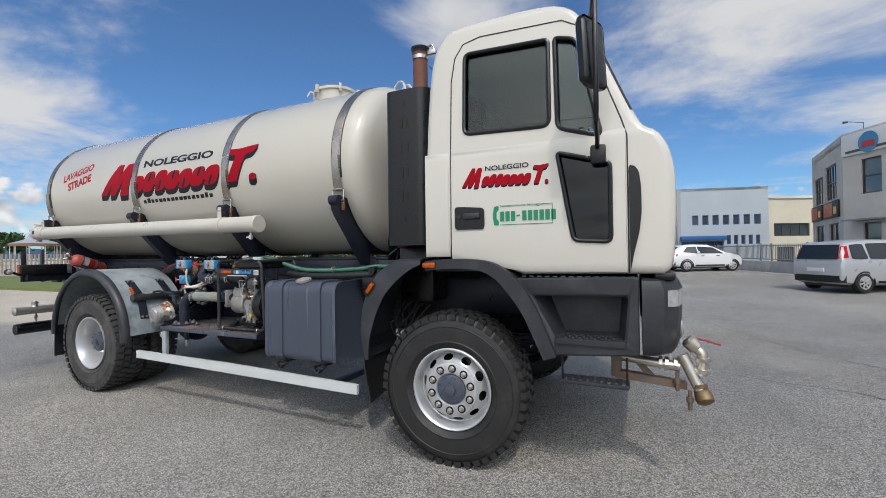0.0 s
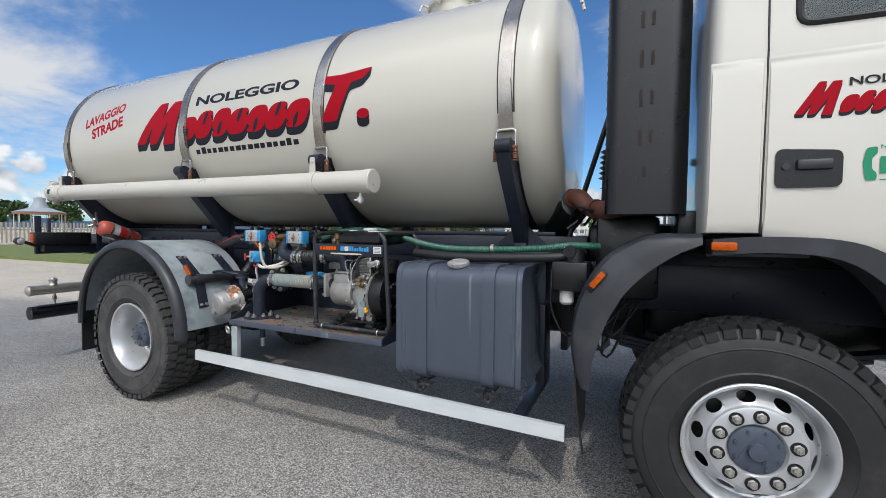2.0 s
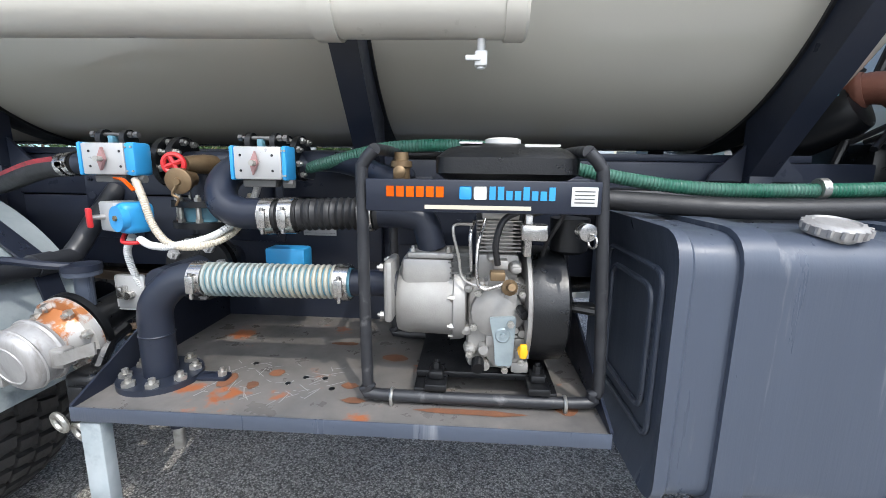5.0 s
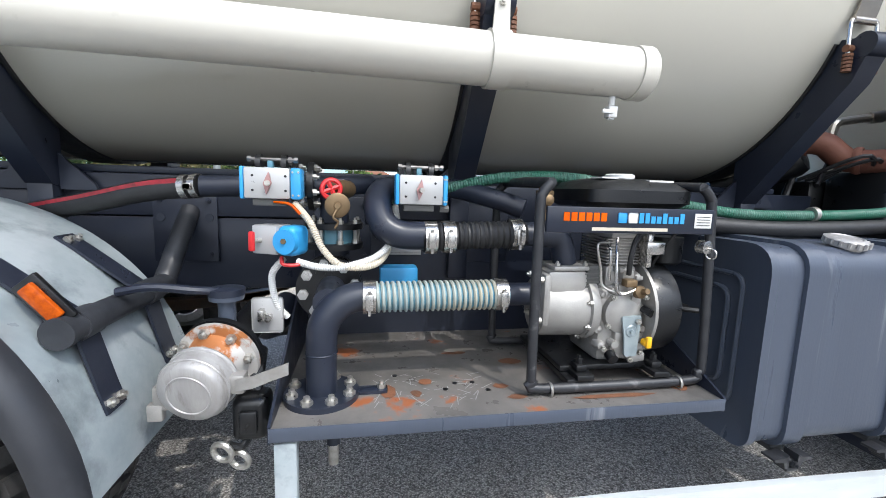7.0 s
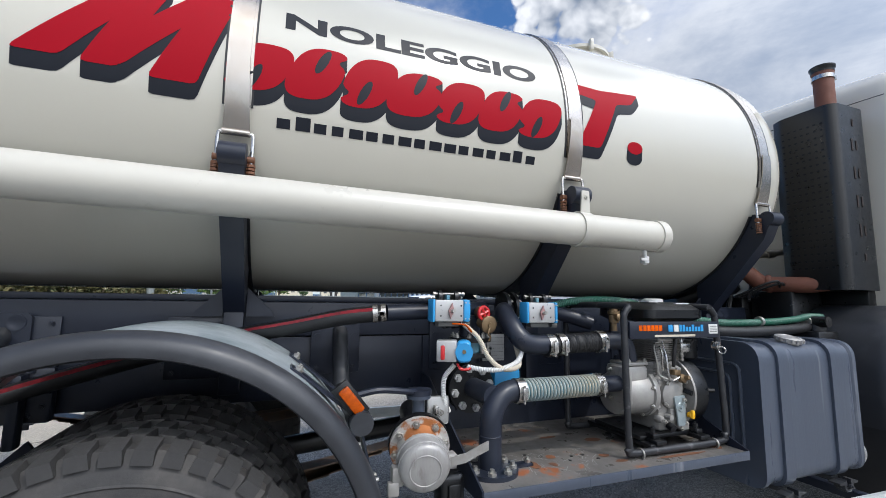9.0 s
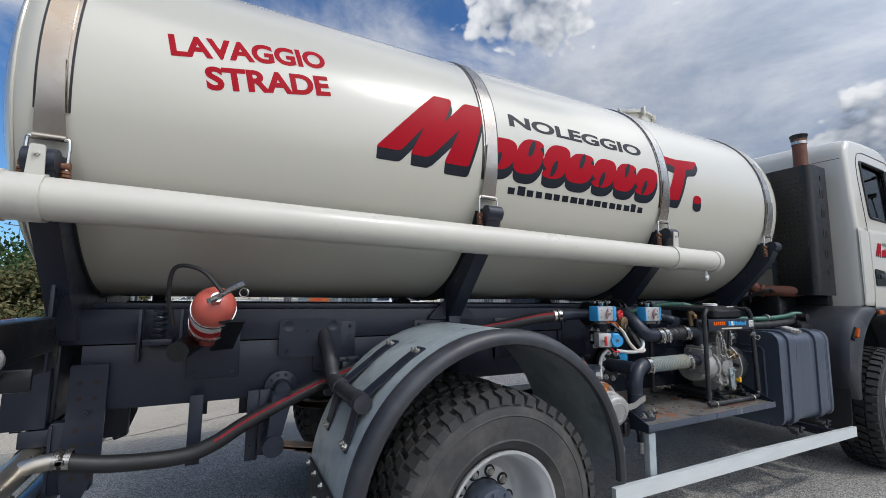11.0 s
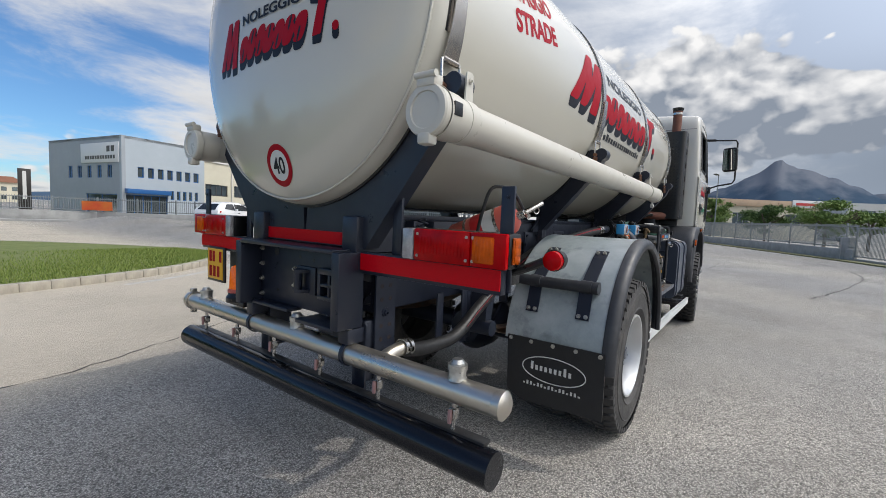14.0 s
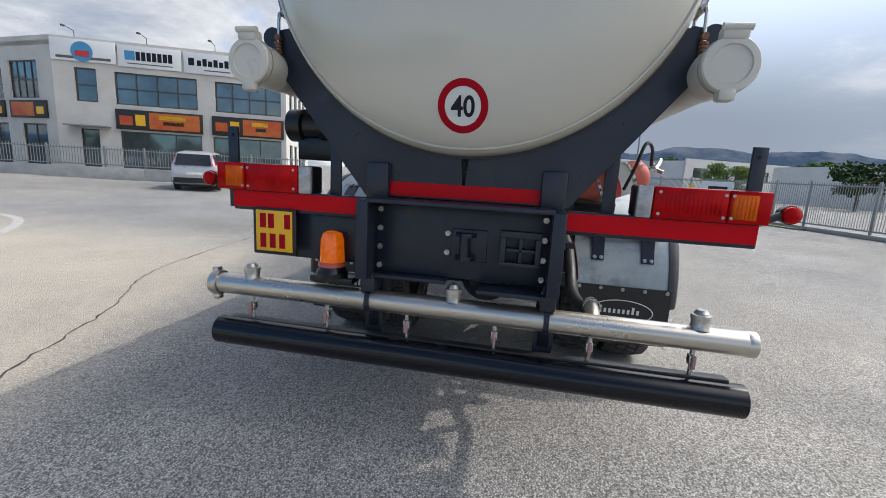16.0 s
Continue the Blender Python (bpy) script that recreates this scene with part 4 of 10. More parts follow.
part("roof_lamp", bm, M_LENSRED, cab)
bm = B()
box(bm, (4.37, 4.40), (-1.04, 1.04), (1.56, 2.98), 0.01)
box(bm, (4.36, 5.85), (-1.12, 1.12), (1.50, 1.56), 0.01)
box(bm, (4.44, 5.35), (-0.98, 0.98), (3.06, 3.085), 0.01)
part("cab_lining", bm, M_LINING, cab, "pale grey cab interior lining")
for s in (-1, 1):
    bm = B()
    box(bm, (4.55, 5.0), (s * 0.55 - 0.25, s * 0.55 + 0.25), (1.75, 1.95), 0.05)
    box(bm, (4.46, 4.6), (s * 0.55 - 0.24, s * 0.55 + 0.24), (1.9, 2.62), 0.05, 2)
    box(bm, (4.47, 4.57), (s * 0.55 - 0.12, s * 0.55 + 0.12), (2.66, 2.86), 0.04, 2)
    part("seat", bm, M_CLOTH, cab)
bm = B()
torus(bm, (5.42, 0.55, 2.24), (-0.8, 0, 0.6), 0.22, 0.014)
cyl(bm, (5.42, 0.55, 2.24), (5.62, 0.55, 2.02), 0.03, 10)
box(bm, (5.40, 5.44), (0.35, 0.75), (2.225, 2.255), 0.008)
part("steering_wheel", bm, M_BLACK, cab)
bm = B()
box(bm, (4.295, 4.312), (-0.5, 0.5), (1.75, 2.15), 0.02)
part("rear_hatch", bm, M_CAB, cab)
bm = B()
tube(bm, [(min(p.x for p in inset(PROFILE, d) if 2.4 < p.y < 3.06) - 0.001, side_y(y, 2.99), 2.99) for y, d in SLICES if abs(y) < 1.16], 0.0035, 6, smoothed=False)
part("roof_seam", bm, M_CREVICE, cab)

# ---- front mudguards, steps, bumper ----
def arch(bm, cx, cz, r0, r1, a0, a1, y0, y1, n=22):
    pts = [(cx + r1 * math.cos(a), cz + r1 * math.sin(a)) for a in np.linspace(radians(a0), radians(a1), n)]
    pts += [(cx + r0 * math.cos(a), cz + r0 * math.sin(a)) for a in np.linspace(radians(a1), radians(a0), n)]
    prism(bm, pts, "y", y0, y1)


for s in (-1, 1):
    bm = B()
    # a shell whose outer edge rolls inwards
    outer = smooth_path([(3.775, 0.70, 0), (3.742, 0.80, 0), (3.725, 0.93, 0), (3.742, 1.10, 0), (3.785, 1.225, 0), (3.85, 1.335, 0), (3.93, 1.415, 0), (4.09, 1.492, 0), (4.30, 1.500, 0)], 4)
    innr = smooth_path([(3.834, 0.70, 0), (3.836, 0.78, 0), (3.846, 0.87, 0), (3.895, 1.03, 0), (3.935, 1.12, 0), (3.99, 1.215, 0), (4.085, 1.316, 0), (4.20, 1.402, 0), (4.30, 1.45, 0)], 4)
    shell = [(0.70, 0.0), (1.16, 0.0), (1.205, 0.03), (1.235, 0.12), (1.255, 0.35), (1.262, 0.70), (1.265, 1.0), (1.250, 1.0), (1.246, 0.70), (1.235, 0.38), (1.210, 0.17), (1.16, 0.09), (0.70, 0.09)]
    rings(bm, [[Vector((a.x + (b.x - a.x) * k, s * y, a.y + (b.y - a.y) * k)) for y, k in shell] for a, b in zip(outer, innr)])
    guard = part("front_mudguard", bm, M_PLASTIC, truck, "weathered dark grey plastic mudguard")
    bm = B()
    out_pts = [(4.34, 1.475), (4.55, 1.49), (4.78, 1.48), (4.92, 1.43), (5.04, 1.33), (5.14, 1.18), (5.22, 1.00), (5.28, 0.85)]
    in_pts = [(4.34, 1.405), (4.55, 1.42), (4.74, 1.41), (4.86, 1.36), (4.96, 1.26), (5.06, 1.12), (5.14, 0.95), (5.20, 0.82)]
    prism(bm, [(p.x, p.y) for p in smooth_path([(a, b, 0) for a, b in out_pts], 4)] + [(p.x, p.y) for p in reversed(smooth_path([(a, b, 0) for a, b in in_pts], 4))], "y", s * 1.255, s * 1.02)
    prism(bm, [(4.34, 1.405), (4.74, 1.41), (4.74, 1.395), (4.34, 1.39)], "y", s * 1.06, s * 0.62)
    part("wheel_arch_trim", bm, M_PLASTIC, truck)
    bm = B()
    loops = []
    for z, k in ((0.86, 0.0), (0.74, 0.02), (0.60, 0.12), (0.48, 0.45), (0.38, 0.85), (0.33, 1.0)):
        w = 1.215 - 0.03 * k
        loops.append([Vector((3.748 + dx + 0.055 * k * max(0.0, (y - 0.85) / 0.37) ** 2, s * y, z + 0.02 * k * (1.22 - y))) for y, dx in [(0.72 + (w - 0.72) * j / 6, 0.0) for j in range(7)] + [(0.72 + (w - 0.72) * j / 6, 0.012) for j in range(6, -1, -1)]])
    rings(bm, loops)
    flap = part("mud_flap", bm, M_HOSE, guard, "black rubber mud flap with a pale round mark")
    bm = B()
    tube(bm, [(3.742, s * 0.99 + 0.085 * math.cos(t), 0.615 + 0.085 * math.sin(t)) for t in np.linspace(0.5, 5.8, 26)], 0.008, 6, smoothed=False)
    part("flap_mark", bm, M_WHITE, flap, "pale open ring")
    for k in range(3):
        bm = B()
        box(bm, (3.738, 3.747), sorted((s * (0.935 + 0.035 * k), s * (0.955 + 0.035 * k))), (0.56, 0.65), 0.002)
        part("flap_mark", bm, M_WHITE, flap)
    # marker lamps
    bm = B()
    box(bm, (-0.046, 0.046), (-0.012, 0.012), (-0.016, 0.016), 0.005, 2, Matrix.Translation((3.857, s * 1.266, 1.266)) @ Matrix.Rotation(-0.9, 4, "Y"))
    part("side_marker", bm, M_AMBER, guard)
    bm = B()
    box(bm, (-0.074, 0.056), (-0.008, 0.010), (-0.022, 0.020), 0.006, 2, Matrix.Translation((3.857, s * 1.250, 1.266)) @ Matrix.Rotation(-0.9, 4, "Y"))
    part("marker_bracket", bm, M_BLACK, guard)
    bm = B()
    box(bm, (4.33, 4.43), sorted((s * 1.262, s * 1.285)), (1.425, 1.465), 0.01)
    part("side_marker", bm, M_AMBER, guard)
    # entry step: a moulded panel with a deep recess
    def corners(pts, y, r):
        return [Vector((x, s * y, z)) for x, z in rounded(pts, r, 3)]
    out0 = [(5.00, 1.355), (5.775, 1.37), (5.775, 0.885), (5.235, 0.845)]
    out1 = [(5.015, 1.345), (5.767, 1.36), (5.767, 0.895), (5.245, 0.857)]
    rec0 = [(5.10, 1.255), (5.728, 1.262), (5.705, 0.955), (5.262, 0.945)]
    rec1 = [(5.12, 1.240), (5.715, 1.248), (5.690, 0.965), (5.275, 0.957)]
    rec2 = [(5.20, 1.225), (5.670, 1.230), (5.650, 0.985), (5.300, 0.980)]
    bm = B()
    rings(bm, [corners(out0, 0.80, 0.02), corners(out0, 1.195, 0.02), corners(out1, 1.207, 0.02), corners(rec0, 1.207, 0.02), corners(rec1, 1.195, 0.02), corners(rec2, 0.97, 0.02)])
    steps = part("entry_step", bm, M_PLASTIC, truck, "dark moulded plastic entry step with a deep recess")
    bm = B()
    prism(bm, rounded([(5.265, s * 1.225), (5.70, s * 1.225), (5.69, s * 1.0), (5.30, s * 1.0)], 0.02), "z", 0.935, 0.972)
    pad = part("step_pad", bm, M_PLASTIC, steps)
    bm = B()
    for k in range(3):
        for j in range(8):
            c = (5.33 + j * 0.045 + (0.02 if k % 2 else 0), s * (1.19 - 0.05 * k), 0.972)
            lathe(bm, c, (0, 0, 1), [(0, 0.016), (0.009, 0.013), (0.009, 0.009)], 8)
    tagged(part("step_studs", bm, M_BLACK, pad), kind="stuff")
    bm = B()
    for j in range(14):
        c = (5.06 + j * 0.052, s * 1.15, 1.362)
        box(bm, (c[0] - 0.016, c[0] + 0.016), (c[1] - 0.03, c[1] + 0.03), (1.36, 1.372), 0.003)
    tagged(part("sill_ribs", bm, M_PLASTIC, steps), kind="stuff")
    z = 0.690
    bm = B()
    box(bm, (5.30, 5.71), sorted((s * 1.22, s * 1.205)), (z - 0.014, z + 0.010), 0.004)
    box(bm, (5.30, 5.71), sorted((s * 1.08, s * 1.065)), (z - 0.014, z + 0.010), 0.004)
    for j in range(10):
        x = 5.31 + j * 0.0435
        box(bm, (x - 0.012, x + 0.012), sorted((s * 1.206, s * 1.079)), (z - 0.006, z + 0.009), 0.0)
    tread = part("hanging_step", bm, M_PLASTIC, steps, "grey metal step hung on two rods")
    for x in (5.31, 5.70):
        bm = B()
        tube(bm, [(x, s * 1.19, 0.87), (x, s * 1.19, z)], 0.0075, 8)
        part("step_rod", bm, M_BLACK, tread)
bm = B()
bumper = [(5.79, -1.20), (5.91, -1.185), (5.985, -1.10), (6.03, -0.90), (6.05, -0.4), (6.05, 0.4), (6.03, 0.90), (5.985, 1.10), (5.91, 1.185), (5.79, 1.20), (5.79, 0.7), (5.86, 0.0), (5.79, -0.7)]
loops = []
for z, k in ((0.885, 0.05), (0.90, 0.03), (0.97, 0.01), (1.15, 0.0), (1.30, 0.0), (1.345, 0.02), (1.36, 0.05)):
    loops.append([Vector((x - (k if x > 5.85 else 0), y * (1 - k * 0.6), z)) for x, y in bumper])
rings(bm, loops)
front_bumper = part("front_bumper", bm, M_PLASTIC, truck, "dark grey plastic front bumper")
for s in (-1, 1):
    bm = B()
    prism(bm, rounded([(5.93, s * 1.172), (5.994, s * 1.105), (6.036, s * 0.90), (6.038, s * 0.78), (5.95, s * 0.78)], 0.012), "z", 1.19, 1.29)
    part("headlight", bm, M_LENSWHITE, front_bumper)
    bm = B()
    lathe(bm, (5.975, s * 0.86, 1.03), (1, 0, 0), [(0, 0.07), (0.05, 0.07), (0.062, 0.05)], 18)
    part("fog_lamp", bm, M_LENSWHITE, front_bumper)
bm = B()
box(bm, (5.86, 5.98), (-1.14, 1.14), (1.345, 1.40), 0.02)
part("front_beam", bm, M_BLACK, truck)

# ---- water tank ----
TR, TZ, TV = 0.925, 2.425, 0.968
tank = thing("water_tank", (0.9, 0, 1.5), "cream white cylindrical water tank strapped onto the truck with steel bands", "tank")
HEAD = [(-2.055, 0.0), (-2.050, 0.20), (-2.035, 0.40), (-2.010, 0.60), (-1.985, 0.72), (-1.958, 0.81), (-1.925, 0.872), (-1.885, 0.910), (-1.84, TR)]
FRONT = [(3.385, TR), (3.430, 0.918), (3.475, 0.896), (3.510, 0.862), (3.535, 0.820), (3.550, 0.770), (3.565, 0.60), (3.575, 0.3), (3.58, 0.0)]
def squash(bm):
    """The barrel is a little wider than high."""
    for v in bm.verts:
        v.co.z = TZ + (v.co.z - TZ) * TV
    return bm


bm = B()
lathe(bm, (0, 0, TZ), (1, 0, 0), HEAD + [(-1.75, TR), (0.2, TR), (1.8, TR), (3.15, TR)] + FRONT, 96, caps=False)
bmesh.ops.remove_doubles(bm, verts=bm.verts, dist=0.0003)
barrel = part("barrel", squash(bm), M_TANK, tank, sharp=60)


def on_side(x, z, lift=0.004):
    """A place on the right flank of the barrel, z told along a plumb line at its widest."""
    t = (z - TZ) / TR
    return Vector((x, -(TR + lift) * math.cos(t), TZ + (TR + lift) * TV * math.sin(t)))


def on_head(u, z, lift=0.005):
    r = math.hypot(u, (z - TZ) / TV)
    xs, rs = [p[0] for p in HEAD], [p[1] for p in HEAD]
    return Vector((float(np.interp(r, rs, xs)) - lift, -u, z))


def on_door(x, z, lift=0.004):
    return Vector((x, -1.2015 - lift, z))


def flat_text(body, width, height, shear=0.0, bold=0.0):
    """Letters as a flat bmesh, its lower left corner at 0, 0."""
    cu = bpy.data.curves.new("letters", "FONT")
    cu.body, cu.shear, cu.offset, cu.resolution_u = body, shear, bold, 6
    ob = new("letters", cu)
    me = bpy.data.meshes.new_from_object(ob.evaluated_get(bpy.context.evaluated_depsgraph_get()))
    bpy.data.objects.remove(ob)
    bm = B()
    bm.from_mesh(me)
    bpy.data.meshes.remove(me)
    xs, ys = [v.co.x for v in bm.verts], [v.co.y for v in bm.verts]
    x0, y0, kx, ky = min(xs), min(ys), width / (max(xs) - min(xs)), height / (max(ys) - min(ys))
    for v in bm.verts:
        v.co = Vector(((v.co.x - x0) * kx, (v.co.y - y0) * ky, 0))
    return bm


def shapes(polys):
    bm = B()
    for p in polys:
        bm.faces.new([bm.verts.new((x, y, 0)) for x, y in p])
    return bm


def lay(bm, where, x0, z0, lift, step=0.03, turn=0.0):
    """Bends a flat bmesh onto a surface."""
    for axis in (0, 1):
        lo, hi = min(v.co[axis] for v in bm.verts), max(v.co[axis] for v in bm.verts)
        for k in np.arange(lo + step, hi, step):
            co, no = [0, 0, 0], [0, 0, 0]
            co[axis], no[axis] = float(k), 1
            bmesh.ops.bisect_plane(bm, geom=bm.verts[:] + bm.edges[:] + bm.faces[:], plane_co=co, plane_no=no)
    c, s = math.cos(turn), math.sin(turn)
    for v in bm.verts:
        x, y = v.co.x * c - v.co.y * s, v.co.x * s + v.co.y * c
        v.co = where(x0 + x, z0 + y, lift + v.co.z)
    return bm


def brand_blocks(W, H):
    """A slanting company mark as plain shapes: a zigzag band, a row of seven slanting notched lozenges, a wedge and a dot."""
    out = []

    def lean(x, y, sl):
        return (x * W + sl * H * (y - 0.08), y * H)

    def ribbon(p, q, w0, w1):
        return rounded([(p[0] * W, p[1] * H), ((p[0] + w0) * W, p[1] * H), ((q[0] + w1) * W, q[1] * H), (q[0] * W, q[1] * H)], 0.008 * W, 2)
    for p, q, w0, w1 in (((0.0, 0.06), (0.130, 0.99), 0.052, 0.044), ((0.073, 0.04), (0.142, 0.97), 0.044, 0.032), ((0.078, 0.06), (0.205, 0.98), 0.042, 0.048), ((0.150, 0.00), (0.218, 0.97), 0.060, 0.038)):
        out.append(ribbon(p, q, w0, w1))
    for i in range(7):
        x, top = 0.236 + 0.0815 * i, (0.54, 0.62, 0.62, 0.56, 0.56, 0.56, 0.56)[i]
        mid, half, rx = (0.04 + top) / 2, (top - 0.04) / 2, (0.043, 0.040, 0.040, 0.045, 0.041, 0.041, 0.043)[i]
        lp = []
        for j in range(52):
            t = 2 * math.pi * j / 52
            c, sn = math.cos(t), math.sin(t)
            ux, uy = math.copysign(abs(c) ** 0.72, c), math.copysign(abs(sn) ** 0.72, sn)
            off = abs(t - (0.42 if i % 2 else math.pi + 0.42))
            bite = 1.0 - 0.40 * math.exp(-(off / 0.20) ** 2)
            lp.append(lean(x + 0.041 + rx * bite * ux, mid + half * uy, 0.40))
        out.append(lp)
    out.append(rounded([(0.866 * W, 0.05 * H), (0.922 * W, 0.05 * H), (0.968 * W, 0.72 * H), (1.008 * W, 0.76 * H), (1.035 * W, 0.96 * H), (0.93 * W, 0.90 * H), (0.872 * W, 0.92 * H), (0.855 * W, 0.78 * H), (0.918 * W, 0.72 * H)], 0.008 * W, 2))
    out.append([(1.010 * W + 0.020 * W * math.cos(t), 0.13 * H + 0.085 * H * math.sin(t)) for t in np.linspace(0, 2 * math.pi, 21)[:-1]])
    return out


def brand(where, x0, z0, W, H, parent, turn=0.0, k=0.15):
    dark, red, slit = B(), B(), B()
    for i, loop in enumerate(brand_blocks(W, H)):
        if 4 <= i < 11:
            cx, cy = sum(p[0] for p in loop) / len(loop), sum(p[1] for p in loop) / len(loop)
            slot = [(0.008 * W * math.cos(t), 0.14 * H * math.sin(t)) for t in np.linspace(0, 2 * math.pi, 17)[:-1]]
            slit.faces.new([slit.verts.new((cx + a + 0.42 * (b + up), cy + b + up, 0)) for up in ((0.13 if i % 2 else -0.12) * H,) for a, b in slot])
        for j in range(12):
            dark.faces.new([dark.verts.new((x, y - k * H * (j + 1) / 12, 0.00001 * (12 * i + j))) for x, y in loop])
        red.faces.new([red.verts.new((x, y, 0.00003 * i)) for x, y in loop])
    part("mark_shadow", lay(dark, where, x0, z0, 0.0008, 0.04, turn), M_INKBLACK, parent)
    mark = part("mark", lay(red, where, x0, z0, 0.0024, 0.04, turn), M_INKRED, parent, "slanting dark red company mark")
    if parent == barrel:
        scatter("mark_slit", lay(slit, where, x0, z0, 0.0032, 0.04, turn), M_INKBLACK, parent)


def bars(n, W, H, seed, low=0.55):
    """A line of writing as plain bars."""
    rnd, x, out = random.Random(seed), 0.0, []
    pitch = W / n
    for i in range(n):
        w = pitch * rnd.uniform(0.66, 0.86)
        h = H * rnd.choice((low, low, low, 1.0))
        out.append([(x, 0), (x + w, 0), (x + w, h), (x, h)])
        x += pitch
    return out


brand(on_side, -0.50, 2.29, 2.68, 0.42, barrel)
part("lettering", lay(flat_text("NOLEGGIO", 1.22, 0.095, bold=0.038), on_side, 0.365, 2.615, 0.0010), M_INKBLACK, barrel, "black capital letters")
scatter("web_bar", lay(shapes(bars(17, 1.24, 0.058, 4, 0.72)), on_side, 0.355, 2.168, 0.0015, 0.05), M_INKBLACK, barrel)
part("lettering", lay(flat_text("LAVAGGIO", 0.675, 0.118, bold=0.04), on_side, -1.415, 2.565, 0.0010, turn=0.205), M_INKRED, barrel, "dark red capital letters")
part("lettering", lay(flat_text("STRADE", 0.545, 0.118, bold=0.04), on_side, -1.27, 2.435, 0.0010, turn=0.19), M_INKRED, barrel, "dark red capital letters")
brand(on_head, -0.52, 2.235, 0.98, 0.24, barrel, 0.02)
part("lettering", lay(flat_text("NOLEGGIO", 0.50, 0.05, bold=0.032), on_head, -0.235, 2.425, 0.0040), M_INKBLACK, barrel)
# speed disc
def disc(r0, r1=0.0, n=40):
    bm = B()
    a = [(r1 * math.cos(2 * math.pi * i / n), r1 * math.sin(2 * math.pi * i / n)) for i in range(n)]
    b = [(r0 * math.cos(2 * math.pi * i / n), r0 * math.sin(2 * math.pi * i / n)) for i in range(n)]
    va, vb = [bm.verts.new((*p, 0)) for p in a], [bm.verts.new((*p, 0)) for p in b]
    if r0 <= 0:
        bm.faces.new(va)
        for v in vb:
            bm.verts.remove(v)
    else:
        for i in range(n):
            bm.faces.new((va[i], va[(i + 1) % n], vb[(i + 1) % n], vb[i]))
    return bm


SZ = 1.722
part("speed_disc", lay(disc(0.0, 0.077), on_head, 0, SZ, 0.0015, 0.02), M_WHITE, barrel, "white speed limit disc with a red rim")
part("speed_disc_rim", lay(disc(0.075, 0.104), on_head, 0, SZ, 0.0025, 0.02), M_INKRED, barrel)
part("lettering", lay(flat_text("40", 0.098, 0.082, bold=0.02), on_head, -0.049, SZ - 0.041, 0.0030, 0.02), M_INKBLACK, barrel, "black number on the speed disc")

